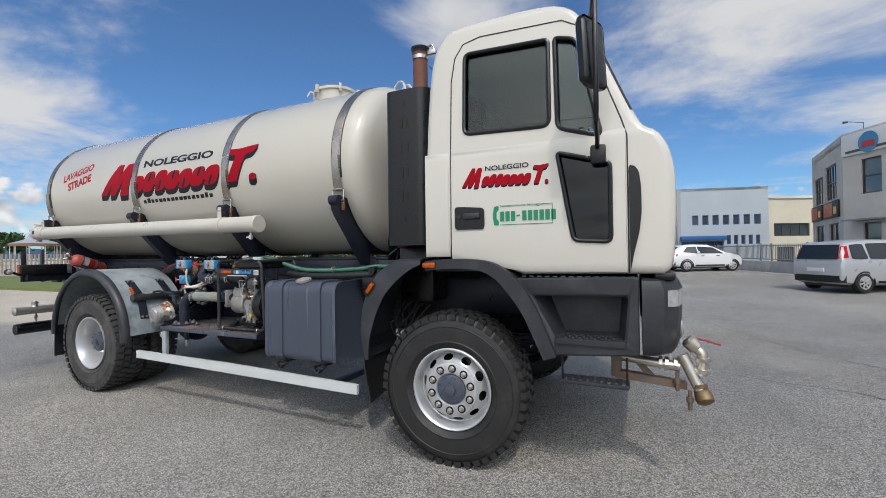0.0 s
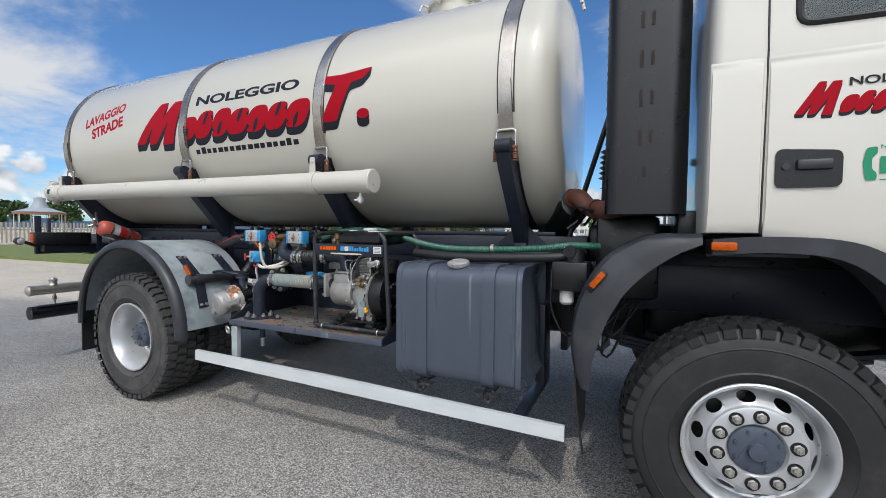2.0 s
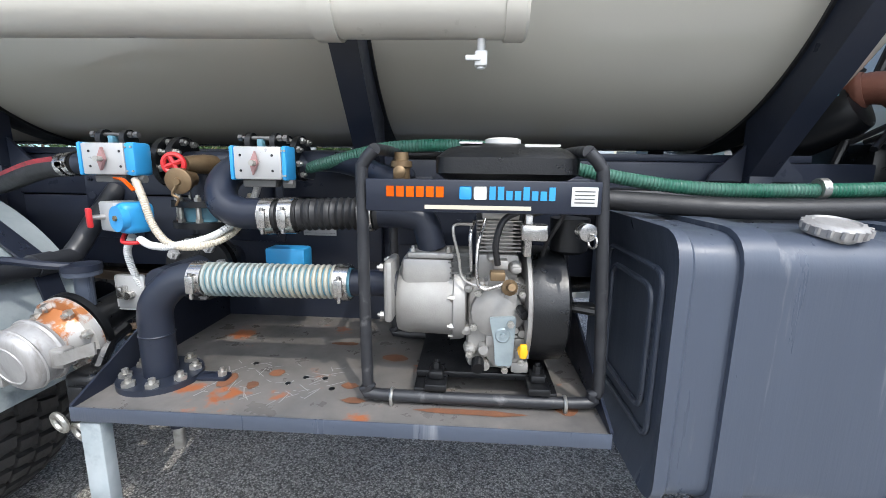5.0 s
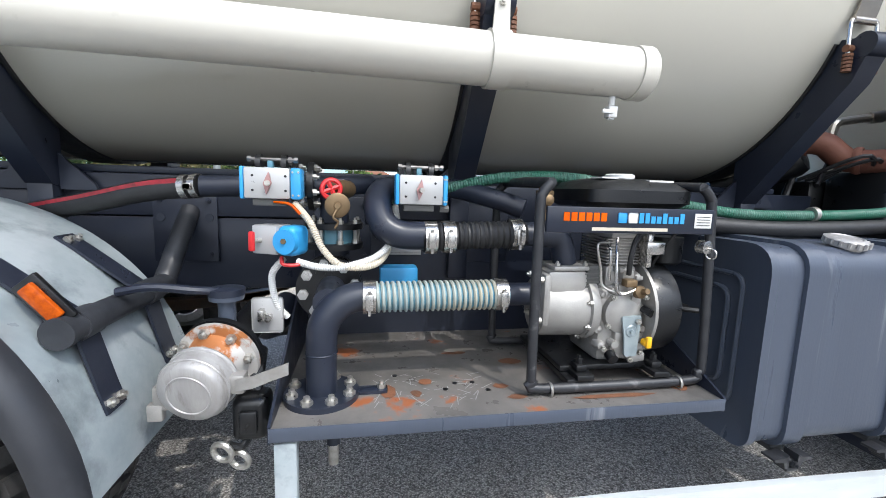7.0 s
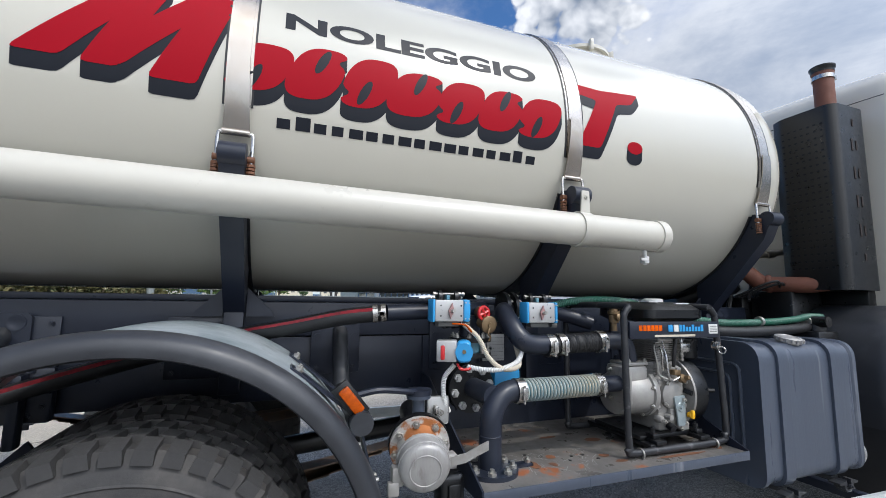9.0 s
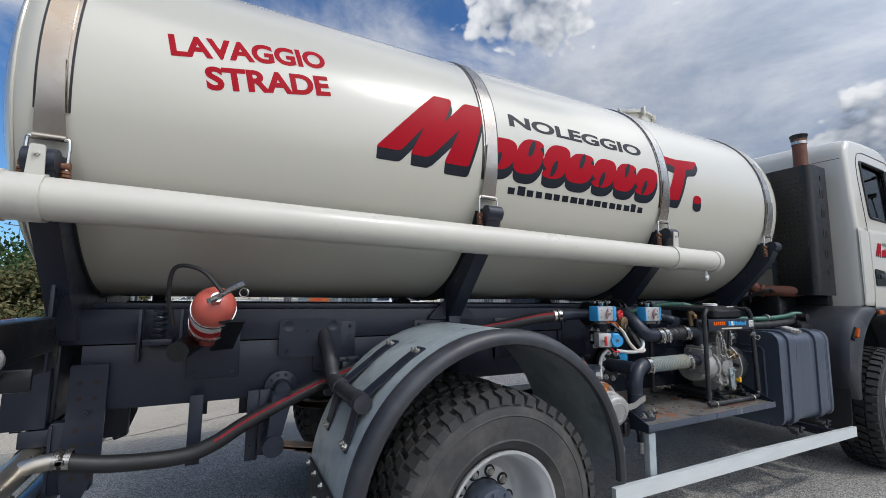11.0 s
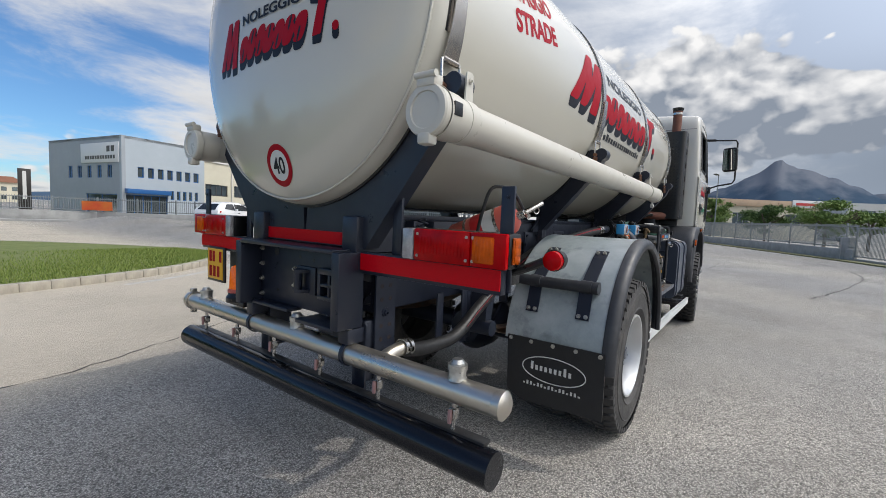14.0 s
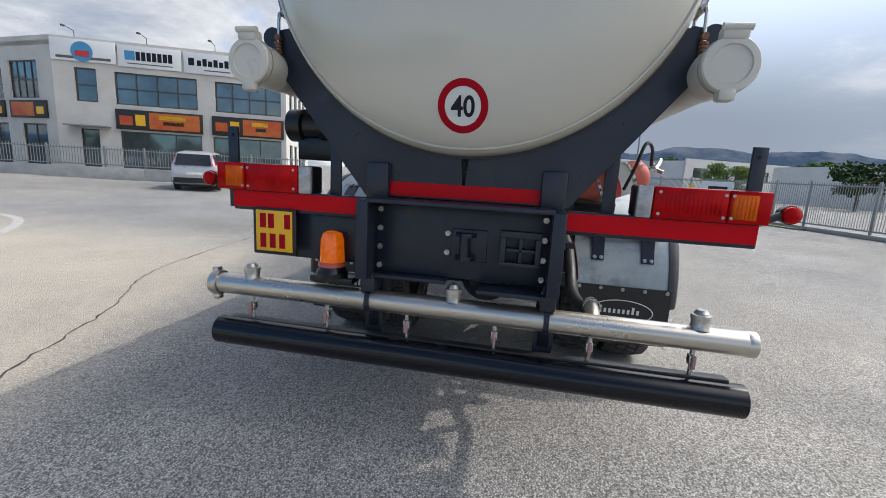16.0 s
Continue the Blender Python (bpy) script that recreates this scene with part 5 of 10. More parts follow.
# straps, saddles and hooks
STRAPS = (-1.78, 0.21, 1.80, 3.27)
for x in STRAPS:
    bm = B()
    n = 60
    a0, a1 = radians(-12), radians(192)
    for x0, x1, r0, r1 in ((x - 0.048, x + 0.048, TR + 0.001, TR + 0.0035), (x - 0.036, x + 0.036, TR + 0.001, TR + 0.009)):
        loops = []
        for i in range(n + 1):
            t = a0 + (a1 - a0) * i / n
            c, s = math.cos(t), math.sin(t)
            loops.append([Vector((xx, -r * c, TZ + r * s)) for xx, r in ((x0, r0), (x1, r0), (x1, r1), (x0, r1))])
        rings(bm, loops)
    strap = part("strap", squash(bm), M_STRAP, tank, "stainless steel tank band")
    bm = B()
    for i in (1,):
        loops = []
        for k, r0, r1 in ((0, TR + 0.0005, TR + 0.0025),):
            for q in range(n + 1):
                t = a0 + (a1 - a0) * q / n
                c, s = math.cos(t), math.sin(t)
                loops.append([Vector((xx, -r * c, TZ + r * s)) for xx, r in ((x - 0.056, r0), (x + 0.056, r0), (x + 0.056, r1), (x - 0.056, r1))])
        rings(bm, loops)
    part("strap_pad", squash(bm), M_HOSE, strap, "black rubber strip under the band")
    for s in (-1, 1):
        # folded band end, loop and hook
        bm = B()
        loops = []
        for t in np.linspace(-0.33, 0.02, 8):
            w = 0.034 + 0.016 * (0.02 - t) / 0.35
            r = TR + 0.016
            loops.append([Vector((xx, s * rr * math.cos(t), TZ + rr * math.sin(t))) for xx, rr in ((x - w, r), (x + w, r), (x + w, r + 0.006), (x - w, r + 0.006))])
        rings(bm, loops)
        cyl(bm, (x - 0.05, s * 0.895, TZ - 0.30), (x + 0.05, s * 0.895, TZ - 0.30), 0.014, 12)
        part("band_end", squash(bm), M_STRAP, strap)
        bm = B()
        for d in (-0.062, 0.062):
            tube(bm, [(x + d * 0.75, s * 0.90, TZ - 0.298), (x + d, s * 0.90, TZ - 0.305), (x + d, s * 0.905, TZ - 0.42), (x + d, s * 0.91, TZ - 0.455)], 0.0075, 8)
        scatter("hook_loop", bm, M_STEEL, strap)
        bm = B()
        for d in (-0.062, 0.062):
            for k in range(5):
                cyl(bm, (x + d, s * 0.907, TZ - 0.42 - 0.014 * k), (x + d, s * 0.907, TZ - 0.430 - 0.014 * k), 0.017, 10)
        cyl(bm, (x - 0.075, s * 0.905, TZ - 0.40), (x + 0.075, s * 0.905, TZ - 0.40), 0.014, 10)
        scatter("hook_spring", bm, M_RUST, strap, "rusted hook spring")
    # saddle below
    rear = x < -1
    for s in (-1, 1):
        bm = B()
        inner = [(s * (TR + 0.012) * math.sin(t), TZ - (TR + 0.012) * TV * math.cos(t)) for t in np.linspace(radians(1 if rear else 28), radians(67), 14)]
        tip = (s * 0.985, 2.05)
        outer = [tip, (s * 0.92, 1.90), (s * 0.50, 1.42), (s * 0.44, 1.41)] if not rear else [tip, (s * 0.95, 1.93), (s * 0.47, 1.33), (s * 0.001, 1.33)]
        prism(bm, inner + outer, "x", x - 0.045, x + 0.045)
        if not rear:
            for d in (-0.05, 0.05):
                prism(bm, [(x + d, 1.40), (x + d * 3.5, 1.40), (x + d * 3.3, 1.425), (x + d, 1.535)], "y", s * 0.47, s * 0.455)
            box(bm, (x - 0.042, x + 0.042), sorted((s * 0.50, s * 0.40)), (1.05, 1.46), 0.004)
        cyl(bm, (x - 0.048, s * 0.945, 2.03), (x + 0.048, s * 0.945, 2.03), 0.046, 16)
        part("saddle", bm, M_NAVY, tank, "dark blue steel saddle under the tank")
    bm = B()
    loops = []
    for t in np.linspace(radians(-66), radians(66), 40):
        loops.append([Vector((xx, r * math.sin(t), TZ - r * math.cos(t))) for xx, r in ((x - 0.056, TR + 0.001), (x + 0.056, TR + 0.001), (x + 0.056, TR + 0.012), (x - 0.056, TR + 0.012))])
    rings(bm, loops)
    part("saddle_pad", squash(bm), M_HOSE, tank)
bm = B()
torus(bm, (-1.905, 0, TZ), (1, 0, 0), 0.896, 0.007, 96, 8)
part("rolled_rim", squash(bm), M_TANK, tank)
# longitudinal bearers between tank and subframe
for s in (-1, 1):
    bm = B()
    box(bm, (-1.7, 3.5), sorted((s * 0.42, s * 0.34)), (1.472, 1.50), 0.004)
    part("bearer", bm, M_NAVY, tank)

# manhole on top
bm = B()
lathe(bm, (2.55, 0, TZ + TR * TV - 0.06), (0, 0, 1), [(0, 0.235), (0.155, 0.235), (0.16, 0.258), (0.185, 0.258), (0.19, 0.25), (0.21, 0.22), (0.225, 0.10), (0.225, 0.0)], 40, caps=False)
manhole = part("manhole", bm, M_TANK, tank, "cream manhole with a clamped lid")
bm = B()
for k in range(6):
    t = 2 * math.pi * k / 6 + 0.3
    c = Vector((2.55 + 0.27 * math.cos(t), 0.27 * math.sin(t), TZ + TR * TV + 0.09))
    box(bm, (-0.02, 0.02), (-0.015, 0.015), (-0.03, 0.06), 0.006, 2, Matrix.Translation(c) @ Matrix.Rotation(t, 4, "Z"))
cyl(bm, (2.50, 0, TZ + TR * TV + 0.16), (2.50, 0, TZ + TR * TV + 0.20), 0.05, 16)
tube(bm, [(2.33, -0.1, TZ + TR * TV + 0.12), (2.28, -0.14, TZ + TR * TV + 0.14), (2.27, -0.18, TZ + TR * TV + 0.07)], 0.01, 8)
scatter("lid_clamp", bm, M_TANK, manhole)
for x in (-1.78, 0.21, 1.80):
    bm = B()
    box(bm, (x - 0.05, x + 0.05), (-0.05, 0.05), (TZ + TR * TV + 0.005, TZ + TR * TV + 0.05), 0.012)
    cyl(bm, (x - 0.03, 0, TZ + TR * TV + 0.05), (x + 0.03, 0, TZ + TR * TV + 0.05), 0.025, 10)
    part("band_bridge", bm, M_STEEL, tank)
bm = B()
tube(bm, [(3.46, -0.20, 3.26), (3.52, -0.20, 3.33), (3.58, -0.20, 3.31), (3.62, -0.20, 3.17)], 0.012, 8)
tube(bm, [(3.46, -0.05, 3.28), (3.52, -0.05, 3.35), (3.58, -0.05, 3.33), (3.62, -0.05, 3.19)], 0.012, 8)
part("front_bracket", bm, M_TUBE, tank)

# white hose tubes along both flanks
for s in (-1, 1):
    tubething = thing("hose_tube", (0.2, s * 0.955, 1.86), "long white painted hose tube beside the water tank", "hose tube", "hose tubes")
    y, z, r = s * 0.955, 1.862, 0.081
    bm = B()
    cyl(bm, (-1.96, y, z), (2.30, y, z), r, 40)
    body = part("tube_body", bm, M_TUBE, tubething)
    bm = B()
    lathe(bm, (2.27, y, z), (1, 0, 0), [(0, r), (0, r + 0.006), (0.05, r + 0.006), (0.058, r), (0.058, 0.0)], 40, caps=False)
    cyl(bm, (2.328, y + s * 0.01, z - 0.02), (2.334, y + s * 0.01, z - 0.02), 0.012, 10)
    part("end_cap", bm, M_TUBE, tubething)
    bm = B()
    lathe(bm, (-1.76, y, z), (-1, 0, 0), [(0, r + 0.006), (0.10, r + 0.006), (0.105, r + 0.012), (0.20, r + 0.012), (0.205, r + 0.02)], 40, caps=False)
    part("collar", bm, M_TUBE, tubething)
    bm = B()
    lathe(bm, (-1.965, y, z), (-1, 0, 0), [(0, r), (0, r + 0.015), (0.030, r + 0.017), (0.038, r + 0.012), (0.040, r - 0.012), (0.034, r - 0.015), (0.034, 0.0)], 40, caps=False)
    box(bm, (-2.01, -1.955), (y - 0.045, y + 0.045), (z + r, z + r + 0.045), 0.012)
    cyl(bm, (-2.005, y - 0.048, z + r + 0.042), (-2.005, y + 0.048, z + r + 0.042), 0.013, 12)
    box(bm, (-2.01, -1.955), (y - 0.03, y + 0.03), (z - r - 0.045, z - r), 0.012)
    part("hinged_lid", bm, M_TUBE, tubething, "white hinged round lid")
    bm = B()
    box(bm, (-1.945, -1.895), sorted((y + s * (r + 0.006), y + s * (r + 0.0145))), (z - 0.015, z + 0.035), 0.002)
    part("vent_slot", bm, M_BLACK, tubething)
    for x in (-1.78, 1.80):
        bm = B()
        lathe(bm, (x - 0.032, y, z), (1, 0, 0), [(0, r), (0, r + 0.008), (0.064, r + 0.008), (0.064, r)], 40, caps=False)
        prism(bm, rounded([(x - 0.028, z + 0.05), (x + 0.028, z + 0.05), (x + 0.022, z + 0.19), (x - 0.022, z + 0.19)], 0.01), "y", s * 0.990, s * 0.998)
        bolt(bm, (x, s * 0.998, z + 0.155), (0, s, 0), 0.011, 0.008)
        part("clamp", bm, M_TUBE, tubething)
    bm = B()
    cyl(bm, (2.212, y, z - r), (2.212, y, z - r - 0.075), 0.011, 12)
    box(bm, (2.195, 2.229), (y - 0.017, y + 0.017), (z - r - 0.07, z - r - 0.03), 0.006)
    box(bm, (2.17, 2.212), sorted((y + s * 0.012, y + s * 0.022)), (z - r - 0.058, z - r - 0.044), 0.004, 2)
    part("drain_tap", bm, M_WHITE, tubething, "small white drain tap")
    # the tube falls gently to the front
    tubething.location.z += 0.0065
    tubething.rotation_euler[1] = 0.0086

# lettering on the cab door
brand(on_door, 4.622, 2.0, 0.60, 0.14, cab, -0.02, 0.10)
part("lettering", lay(flat_text("NOLEGGIO", 0.31, 0.034, bold=0.02), on_door, 4.80, 2.108, 0.0035, 0.2), M_INKBLACK, cab)
part("lettering", lay(flat_text("Numero Verde Noleggio", 0.295, 0.021, bold=0.01), on_door, 4.905, 1.842, 0.004, 0.2), M_INKGREEN, cab, "small green letters")
scatter("number_bar", lay(shapes([[(0.039 * k, 0), (0.039 * k + 0.030, 0), (0.039 * k + 0.030, 0.068), (0.039 * k, 0.068)] if k != 3 else [(0.117, 0.03), (0.140, 0.03), (0.140, 0.042), (0.117, 0.042)] for k in range(10)]), on_door, 4.905, 1.748, 0.004, 0.2), M_INKGREEN, cab)
part("number_frame", lay(shapes([[(0, 0), (0.36, 0), (0.36, 0.004), (0, 0.004)], [(0.356, 0.004), (0.36, 0.004), (0.36, 0.135), (0.356, 0.135)], [(0.29, 0.131), (0.36, 0.131), (0.36, 0.135), (0.29, 0.135)]]), on_door, 4.905, 1.722, 0.004, 0.2), M_INKGREEN, cab)
part("handset_mark", lay(shapes([rounded([(0, 0.0), (0.034, 0.0), (0.034, 0.03), (0.018, 0.045), (0.018, 0.09), (0.034, 0.105), (0.034, 0.135), (0, 0.13), (-0.01, 0.07)], 0.008, 2)]), on_door, 4.862, 1.722, 0.004, 0.2), M_INKGREEN, cab)

# ---- fuel tank ----
fuel = part("fuel_tank", (lambda b: (rings(b, [[Vector((x, y, z)) for y, z in rounded([(-1.205 + k, 0.59 + k), (-0.55 - k, 0.59 + k), (-0.55 - k, 1.30 - k), (-1.205 + k, 1.30 - k)], [0.08, 0.06, 0.06, 0.10], 6)] for x, k in ((2.695, 0.09), (2.675, 0.03), (2.665, 0.0), (2.695, 0.0), (2.705, 0.008), (3.425, 0.008), (3.435, 0.0), (3.465, 0.0), (3.455, 0.03), (3.435, 0.09))]), b)[1])(B()), M_FUEL, truck, "blue-grey steel fuel tank")
bm = B()
for a in (0.0, 0.055):
    tube(bm, [Vector((2.690, y, z)) for y, z in (lambda q: q + q[:1])(rounded([(-1.085 + a, 0.71 + a), (-0.66 - a, 0.71 + a), (-0.66 - a, 1.18 - a), (-1.085 + a, 1.18 - a)], 0.05, 5))], 0.009, 8, smoothed=False)
scatter("pressed_rib", bm, M_FUEL, fuel)
for x in (2.84, 3.27):
    bm = B()
    prof = rounded([(-1.211, 0.584), (-0.56, 0.584), (-0.56, 1.306), (-1.211, 1.306)], [0.085, 0.06, 0.06, 0.105], 6)
    inner = rounded([(-1.196, 0.600), (-0.56, 0.600), (-0.56, 1.290), (-1.196, 1.290)], [0.075, 0.05, 0.05, 0.09], 6)
    rings(bm, [[Vector((xx, y, z)) for y, z in p] for xx, p in ((x - 0.038, inner), (x - 0.038, prof), (x + 0.038, prof), (x + 0.038, inner))], caps=False)
    part("tank_strap", bm, M_FUEL, fuel)
    bm = B()
    box(bm, (x - 0.03, x + 0.03), (-1.16, -0.5), (0.560, 0.583), 0.006)
    for d in (-1, 1):
        prism(bm, rounded([(x + d * 0.018, 0.535), (x + d * 0.032, 0.535), (x + d * 0.040, 0.560), (x + d * 0.075, 0.562), (x + d * 0.078, 0.572), (x + d * 0.030, 0.576), (x + d * 0.018, 0.585)], 0.003), "y", -1.222, -1.17)
    cyl(bm, (x - 0.04, -1.20, 0.552), (x + 0.04, -1.20, 0.552), 0.009, 10)
    bolt(bm, (x, -1.222, 0.552), (0, -1, 0), 0.013, 0.012)
    box(bm, (x - 0.022, x + 0.022), (-1.222, -1.17), (0.522, 0.538), 0.004)
    part("strap_bracket", bm, M_TUBEFRAME, fuel)
bm = B()
lathe(bm, (3.05, -1.11, 1.272), (0, -0.22, 1), [(0, 0.050), (0.022, 0.050), (0.023, 0.062), (0.044, 0.064), (0.050, 0.056), (0.052, 0.046), (0.049, 0.042), (0.051, 0.02), (0.051, 0)], 24, caps=False)
for k in range(16):
    t = 2 * math.pi * k / 16
    q = Vector((3.05 + 0.062 * math.cos(t), -1.119 + 0.061 * math.sin(t), 1.30 + 0.0134 * math.sin(t)))
    cyl(bm, q, q + Vector((0, -0.004, 0.017)), 0.006, 6)
part("filler_cap", bm, M_CAPMETAL, fuel, "pale metal filler cap")

# ---- side guard rails ----
for s in (-1, 1):
    bm = B()
    prism(bm, rounded([(0.80, 0.44), (3.71, 0.405), (3.71, 0.485), (2.2, 0.515), (0.80, 0.52)], 0.004), "y", s * 1.25, s * 1.222)
    rail = part("side_guard", bm, M_RAIL, truck, "pale aluminium side guard rail, dented")
    for x in (3.45,):
        bm = B()
        box(bm, (x - 0.03, x + 0.03), sorted((s * 1.222, s * 0.60)), (0.43, 0.48), 0.006)
        box(bm, (x - 0.03, x + 0.03), sorted((s * 0.62, s * 0.42)), (0.43, 1.01), 0.006)
        part("guard_post", bm, M_NAVY, rail)

# ---- rear mudguards ----
FX, FZ, FR = 0.03, 0.651, 0.742


def on_arc(deg, y, lift=0.0):
    a = radians(deg)
    return Vector((FX + (FR + lift) * math.cos(a), y, FZ + (FR + lift) * math.sin(a)))


def bar(bm, p, q, wide, thick, y):
    """A flat bar from p to q that lies across y."""
    d = (q - p).normalized()
    up = d.cross(Vector((0, 1, 0))).normalized()
    loop = []
    for c in (p, q):
        loop.append([c + Vector((0, a * wide / 2, 0)) + up * (b * thick / 2) for a, b in ((-1, -1), (1, -1), (1, 1), (-1, 1))])
    rings(bm, loop)


for s in (-1, 1):
    bm = B()
    arch(bm, FX, FZ, FR - 0.005, FR, 2, 175, s * 1.315, s * 0.66, 44)
    sheet = part("rear_mudguard", bm, M_ZINC, truck, "galvanised sheet mudguard over the rear wheel")
    bm = B()
    lip = [(1.292, 0.006), (1.320, 0.008), (1.345, 0.000), (1.362, -0.018), (1.368, -0.040), (1.362, -0.060), (1.345, -0.066), (1.330, -0.060), (1.318, -0.030), (1.292, -0.008)]
    rings(bm, [[on_arc(a, s * y, d) for y, d in lip] for a in np.linspace(-3, 183, 48)])
    part("mudguard_edge", bm, M_PLASTIC, sheet, "dark rounded rubber edge strip")
    bm = B()
    prism(bm, [(s * 0.685, 0.74), (s * 1.318, 0.74), (s * 1.322, 0.34), (s * 0.80, 0.325), (s * 0.70, 0.375)], "x", -0.722, -0.711)
    flap = part("mud_flap", bm, M_HOSE, sheet, "black rubber mud flap with a pale oval outline")
    for k in range(5):
        bm = B()
        bolt(bm, (-0.722, s * (0.71 + 0.145 * k), 0.722), (-1, 0, 0), 0.014, 0.007)
        part("flap_bolt", bm, M_BOLT, flap)
    bm = B()
    oval = [(-0.7245, s * 1.01 + 0.205 * math.cos(t), 0.563 + 0.082 * math.sin(t)) for t in np.linspace(0, 2 * math.pi, 41)]
    tube(bm, oval, 0.0035, 5, smoothed=False, caps=False)
    part("flap_oval", bm, M_WHITE, flap)
    bm = B()
    for k in range(9):
        y = s * 1.01 + 0.14 - 0.031 * k
        h = 0.05 if k in (0, 7) else 0.03
        box(bm, (-0.7255, -0.722), (y - 0.008, y + 0.008), (0.548, 0.548 + h), 0.0)
    for k in range(16):
        y = s * 1.01 + 0.19 - 0.024 * k
        box(bm, (-0.7255, -0.722), (y - 0.007, y + 0.005), (0.442, 0.464 if k % 3 else 0.452), 0.0)
    tagged(part("flap_print", bm, M_WHITE, flap, "pale print of plain bars"), kind="stuff")
    # stay tubes with their bent flat bars
    for deg, up_deg, low_deg, ys in ((145, 118, 160, (0.82, 1.15)), (33, 55, 15, (0.80, 1.13))):
        hub_ = on_arc(deg, 0, 0.045)
        for y in ys:
            bm, studs = B(), B()
            for end, sg in ((up_deg, 1), (low_deg, -1)):
                foot = on_arc(end + (deg - end) * 0.25, s * y, 0.006)
                bar(bm, on_arc(end, s * y, 0.005), foot, 0.082, 0.008, y)
                bar(bm, foot, Vector((hub_.x, s * y, hub_.z)), 0.082, 0.008, y)
                for e in (-0.022, 0.022):
                    c = on_arc(end + (deg - end) * 0.10, s * y + e, 0.008)
                    nrm = (c - Vector((FX, c.y, FZ))).normalized()
                    bolt(studs, c, nrm, 0.014, 0.010)
            plate_ = part("stay_plate", bm, M_NAVY, sheet)
            scatter("stay_bolt", studs, M_BOLT, plate_)
        bm = B()
        outw = 0.10 if deg < 90 else -0.10
        tube(bm, [(hub_.x, s * 1.20, hub_.z), (hub_.x, s * 0.74, hub_.z), (hub_.x, s * 0.66, hub_.z + 0.03), (hub_.x + outw * 0.05, s * 0.57, hub_.z + 0.13), (hub_.x + outw * 0.1, s * 0.45, 1.33)], 0.036, 16)
        cyl(bm, (hub_.x, s * 1.195, hub_.z), (hub_.x, s * 1.225, hub_.z), 0.039, 18)
        for y in ys:
            cyl(bm, (hub_.x, s * y - 0.035, hub_.z), (hub_.x, s * y + 0.035, hub_.z), 0.041, 16)
        part("stay_tube", bm, M_PLASTIC, sheet)
    bm = B()
    m = Matrix.Translation((0.655, s * 1.195, 1.153)) @ Matrix.Rotation(math.pi / 2 - radians(39), 4, "Y")
    box(bm, (-0.066, 0.066), sorted((-s * 0.012, s * 0.004)), (-0.034, 0.030), 0.004, 2, m)
    holder = part("marker_bracket", bm, M_BLACK, sheet)
    bm = B()
    box(bm, (-0.050, 0.050), sorted((s * 0.004, s * 0.020)), (-0.019, 0.019), 0.006, 2, m)
    part("side_marker", bm, M_AMBER, holder, "orange marker lamp")

# ---- exhaust stack ----
bm = B()
sec = rounded([(3.90, -1.03), (4.20, -1.03), (4.26, -0.97), (4.26, -0.62), (3.90, -0.62), (3.86, -0.70), (3.86, -0.99)], [0.05, 0.05, 0.03, 0.02, 0.02, 0.03, 0.03], 4)
rings(bm, [[Vector((x, y, z)) for x, y in sec] for z in (1.60, 2.88)])
guard = part("exhaust_guard", bm, M_BLACK, truck, "black sheet exhaust guard with cut-out shapes")
# cut-outs as solid bars, the darkness inside them put into their colour
bm = B()
for k, z in enumerate((2.76, 2.60, 2.40, 2.20, 2.00, 1.82)):
    w, h = (0.022, 0.05) if k in (0, 5) else (0.05, 0.085)
    for d, hh in ((-w / 2, h), (w / 2, h * 0.8)) if w > 0.03 else ((0, h),):
        box(bm, (4.055 + d - 0.008, 4.055 + d + 0.008), (-1.0335, -1.02), (z - hh / 2, z + hh / 2), 0.0)
scatter("guard_slot", bm, M_HOLEDARK, guard)
# perforations as black tabs: the shade in the holes is painted
bm = B()
for i in range(7):
    for j in range(22):
        z = 1.75 + j * 0.048
        y = -0.95 + i * 0.04
        box(bm, (3.8575, 3.8605), (y - 0.008, y + 0.008), (z - 0.006, z + 0.006), 0.0)
tagged(part("perforation", bm, M_INKBLACK, guard), kind="stuff")
bm = B()
cyl(bm, (4.12, -0.86, 2.80), (4.12, -0.86, 3.19), 0.062, 24)
lathe(bm, (4.12, -0.86, 3.19), (0, 0, 1), [(0, 0.066), (0.05, 0.068), (0.05, 0.058), (0.0, 0.056)], 24, caps=False)
stack = part("exhaust_pipe", bm, M_EXH, truck, "rusty brown exhaust pipe")
bm = B()
lathe(bm, (4.12, -0.86, 3.225), (0, 0, 1), [(0, 0.070), (0.02, 0.071), (0.03, 0.078), (0.045, 0.079), (0.05, 0.070), (0.052, 0.0)], 24, caps=False)
part("stack_cap", bm, M_BLACK, stack, "black flared stack top")
bm = B()
lathe(bm, (4.12, -0.86, 3.17), (0, 0, 1), [(0, 0.064), (0, 0.069), (0.03, 0.069), (0.03, 0.064)], 24, caps=False)
box(bm, (4.18, 4.27), (-0.875, -0.845), (3.20, 3.24), 0.006)
tube(bm, [(4.25, -0.86, 3.24), (4.23, -0.86, 3.28), (4.17, -0.86, 3.26)], 0.01, 8)
part("rain_cap", bm, M_STEEL, stack)
bm = B()
tube(bm, [(3.59, -0.40, 1.725), (3.63, -0.45, 1.74), (3.675, -0.50, 1.728), (3.72, -0.53, 1.68), (3.77, -0.555, 1.65), (3.83, -0.66, 1.642), (3.88, -0.78, 1.638), (3.94, -0.86, 1.65)], 0.057, 22)
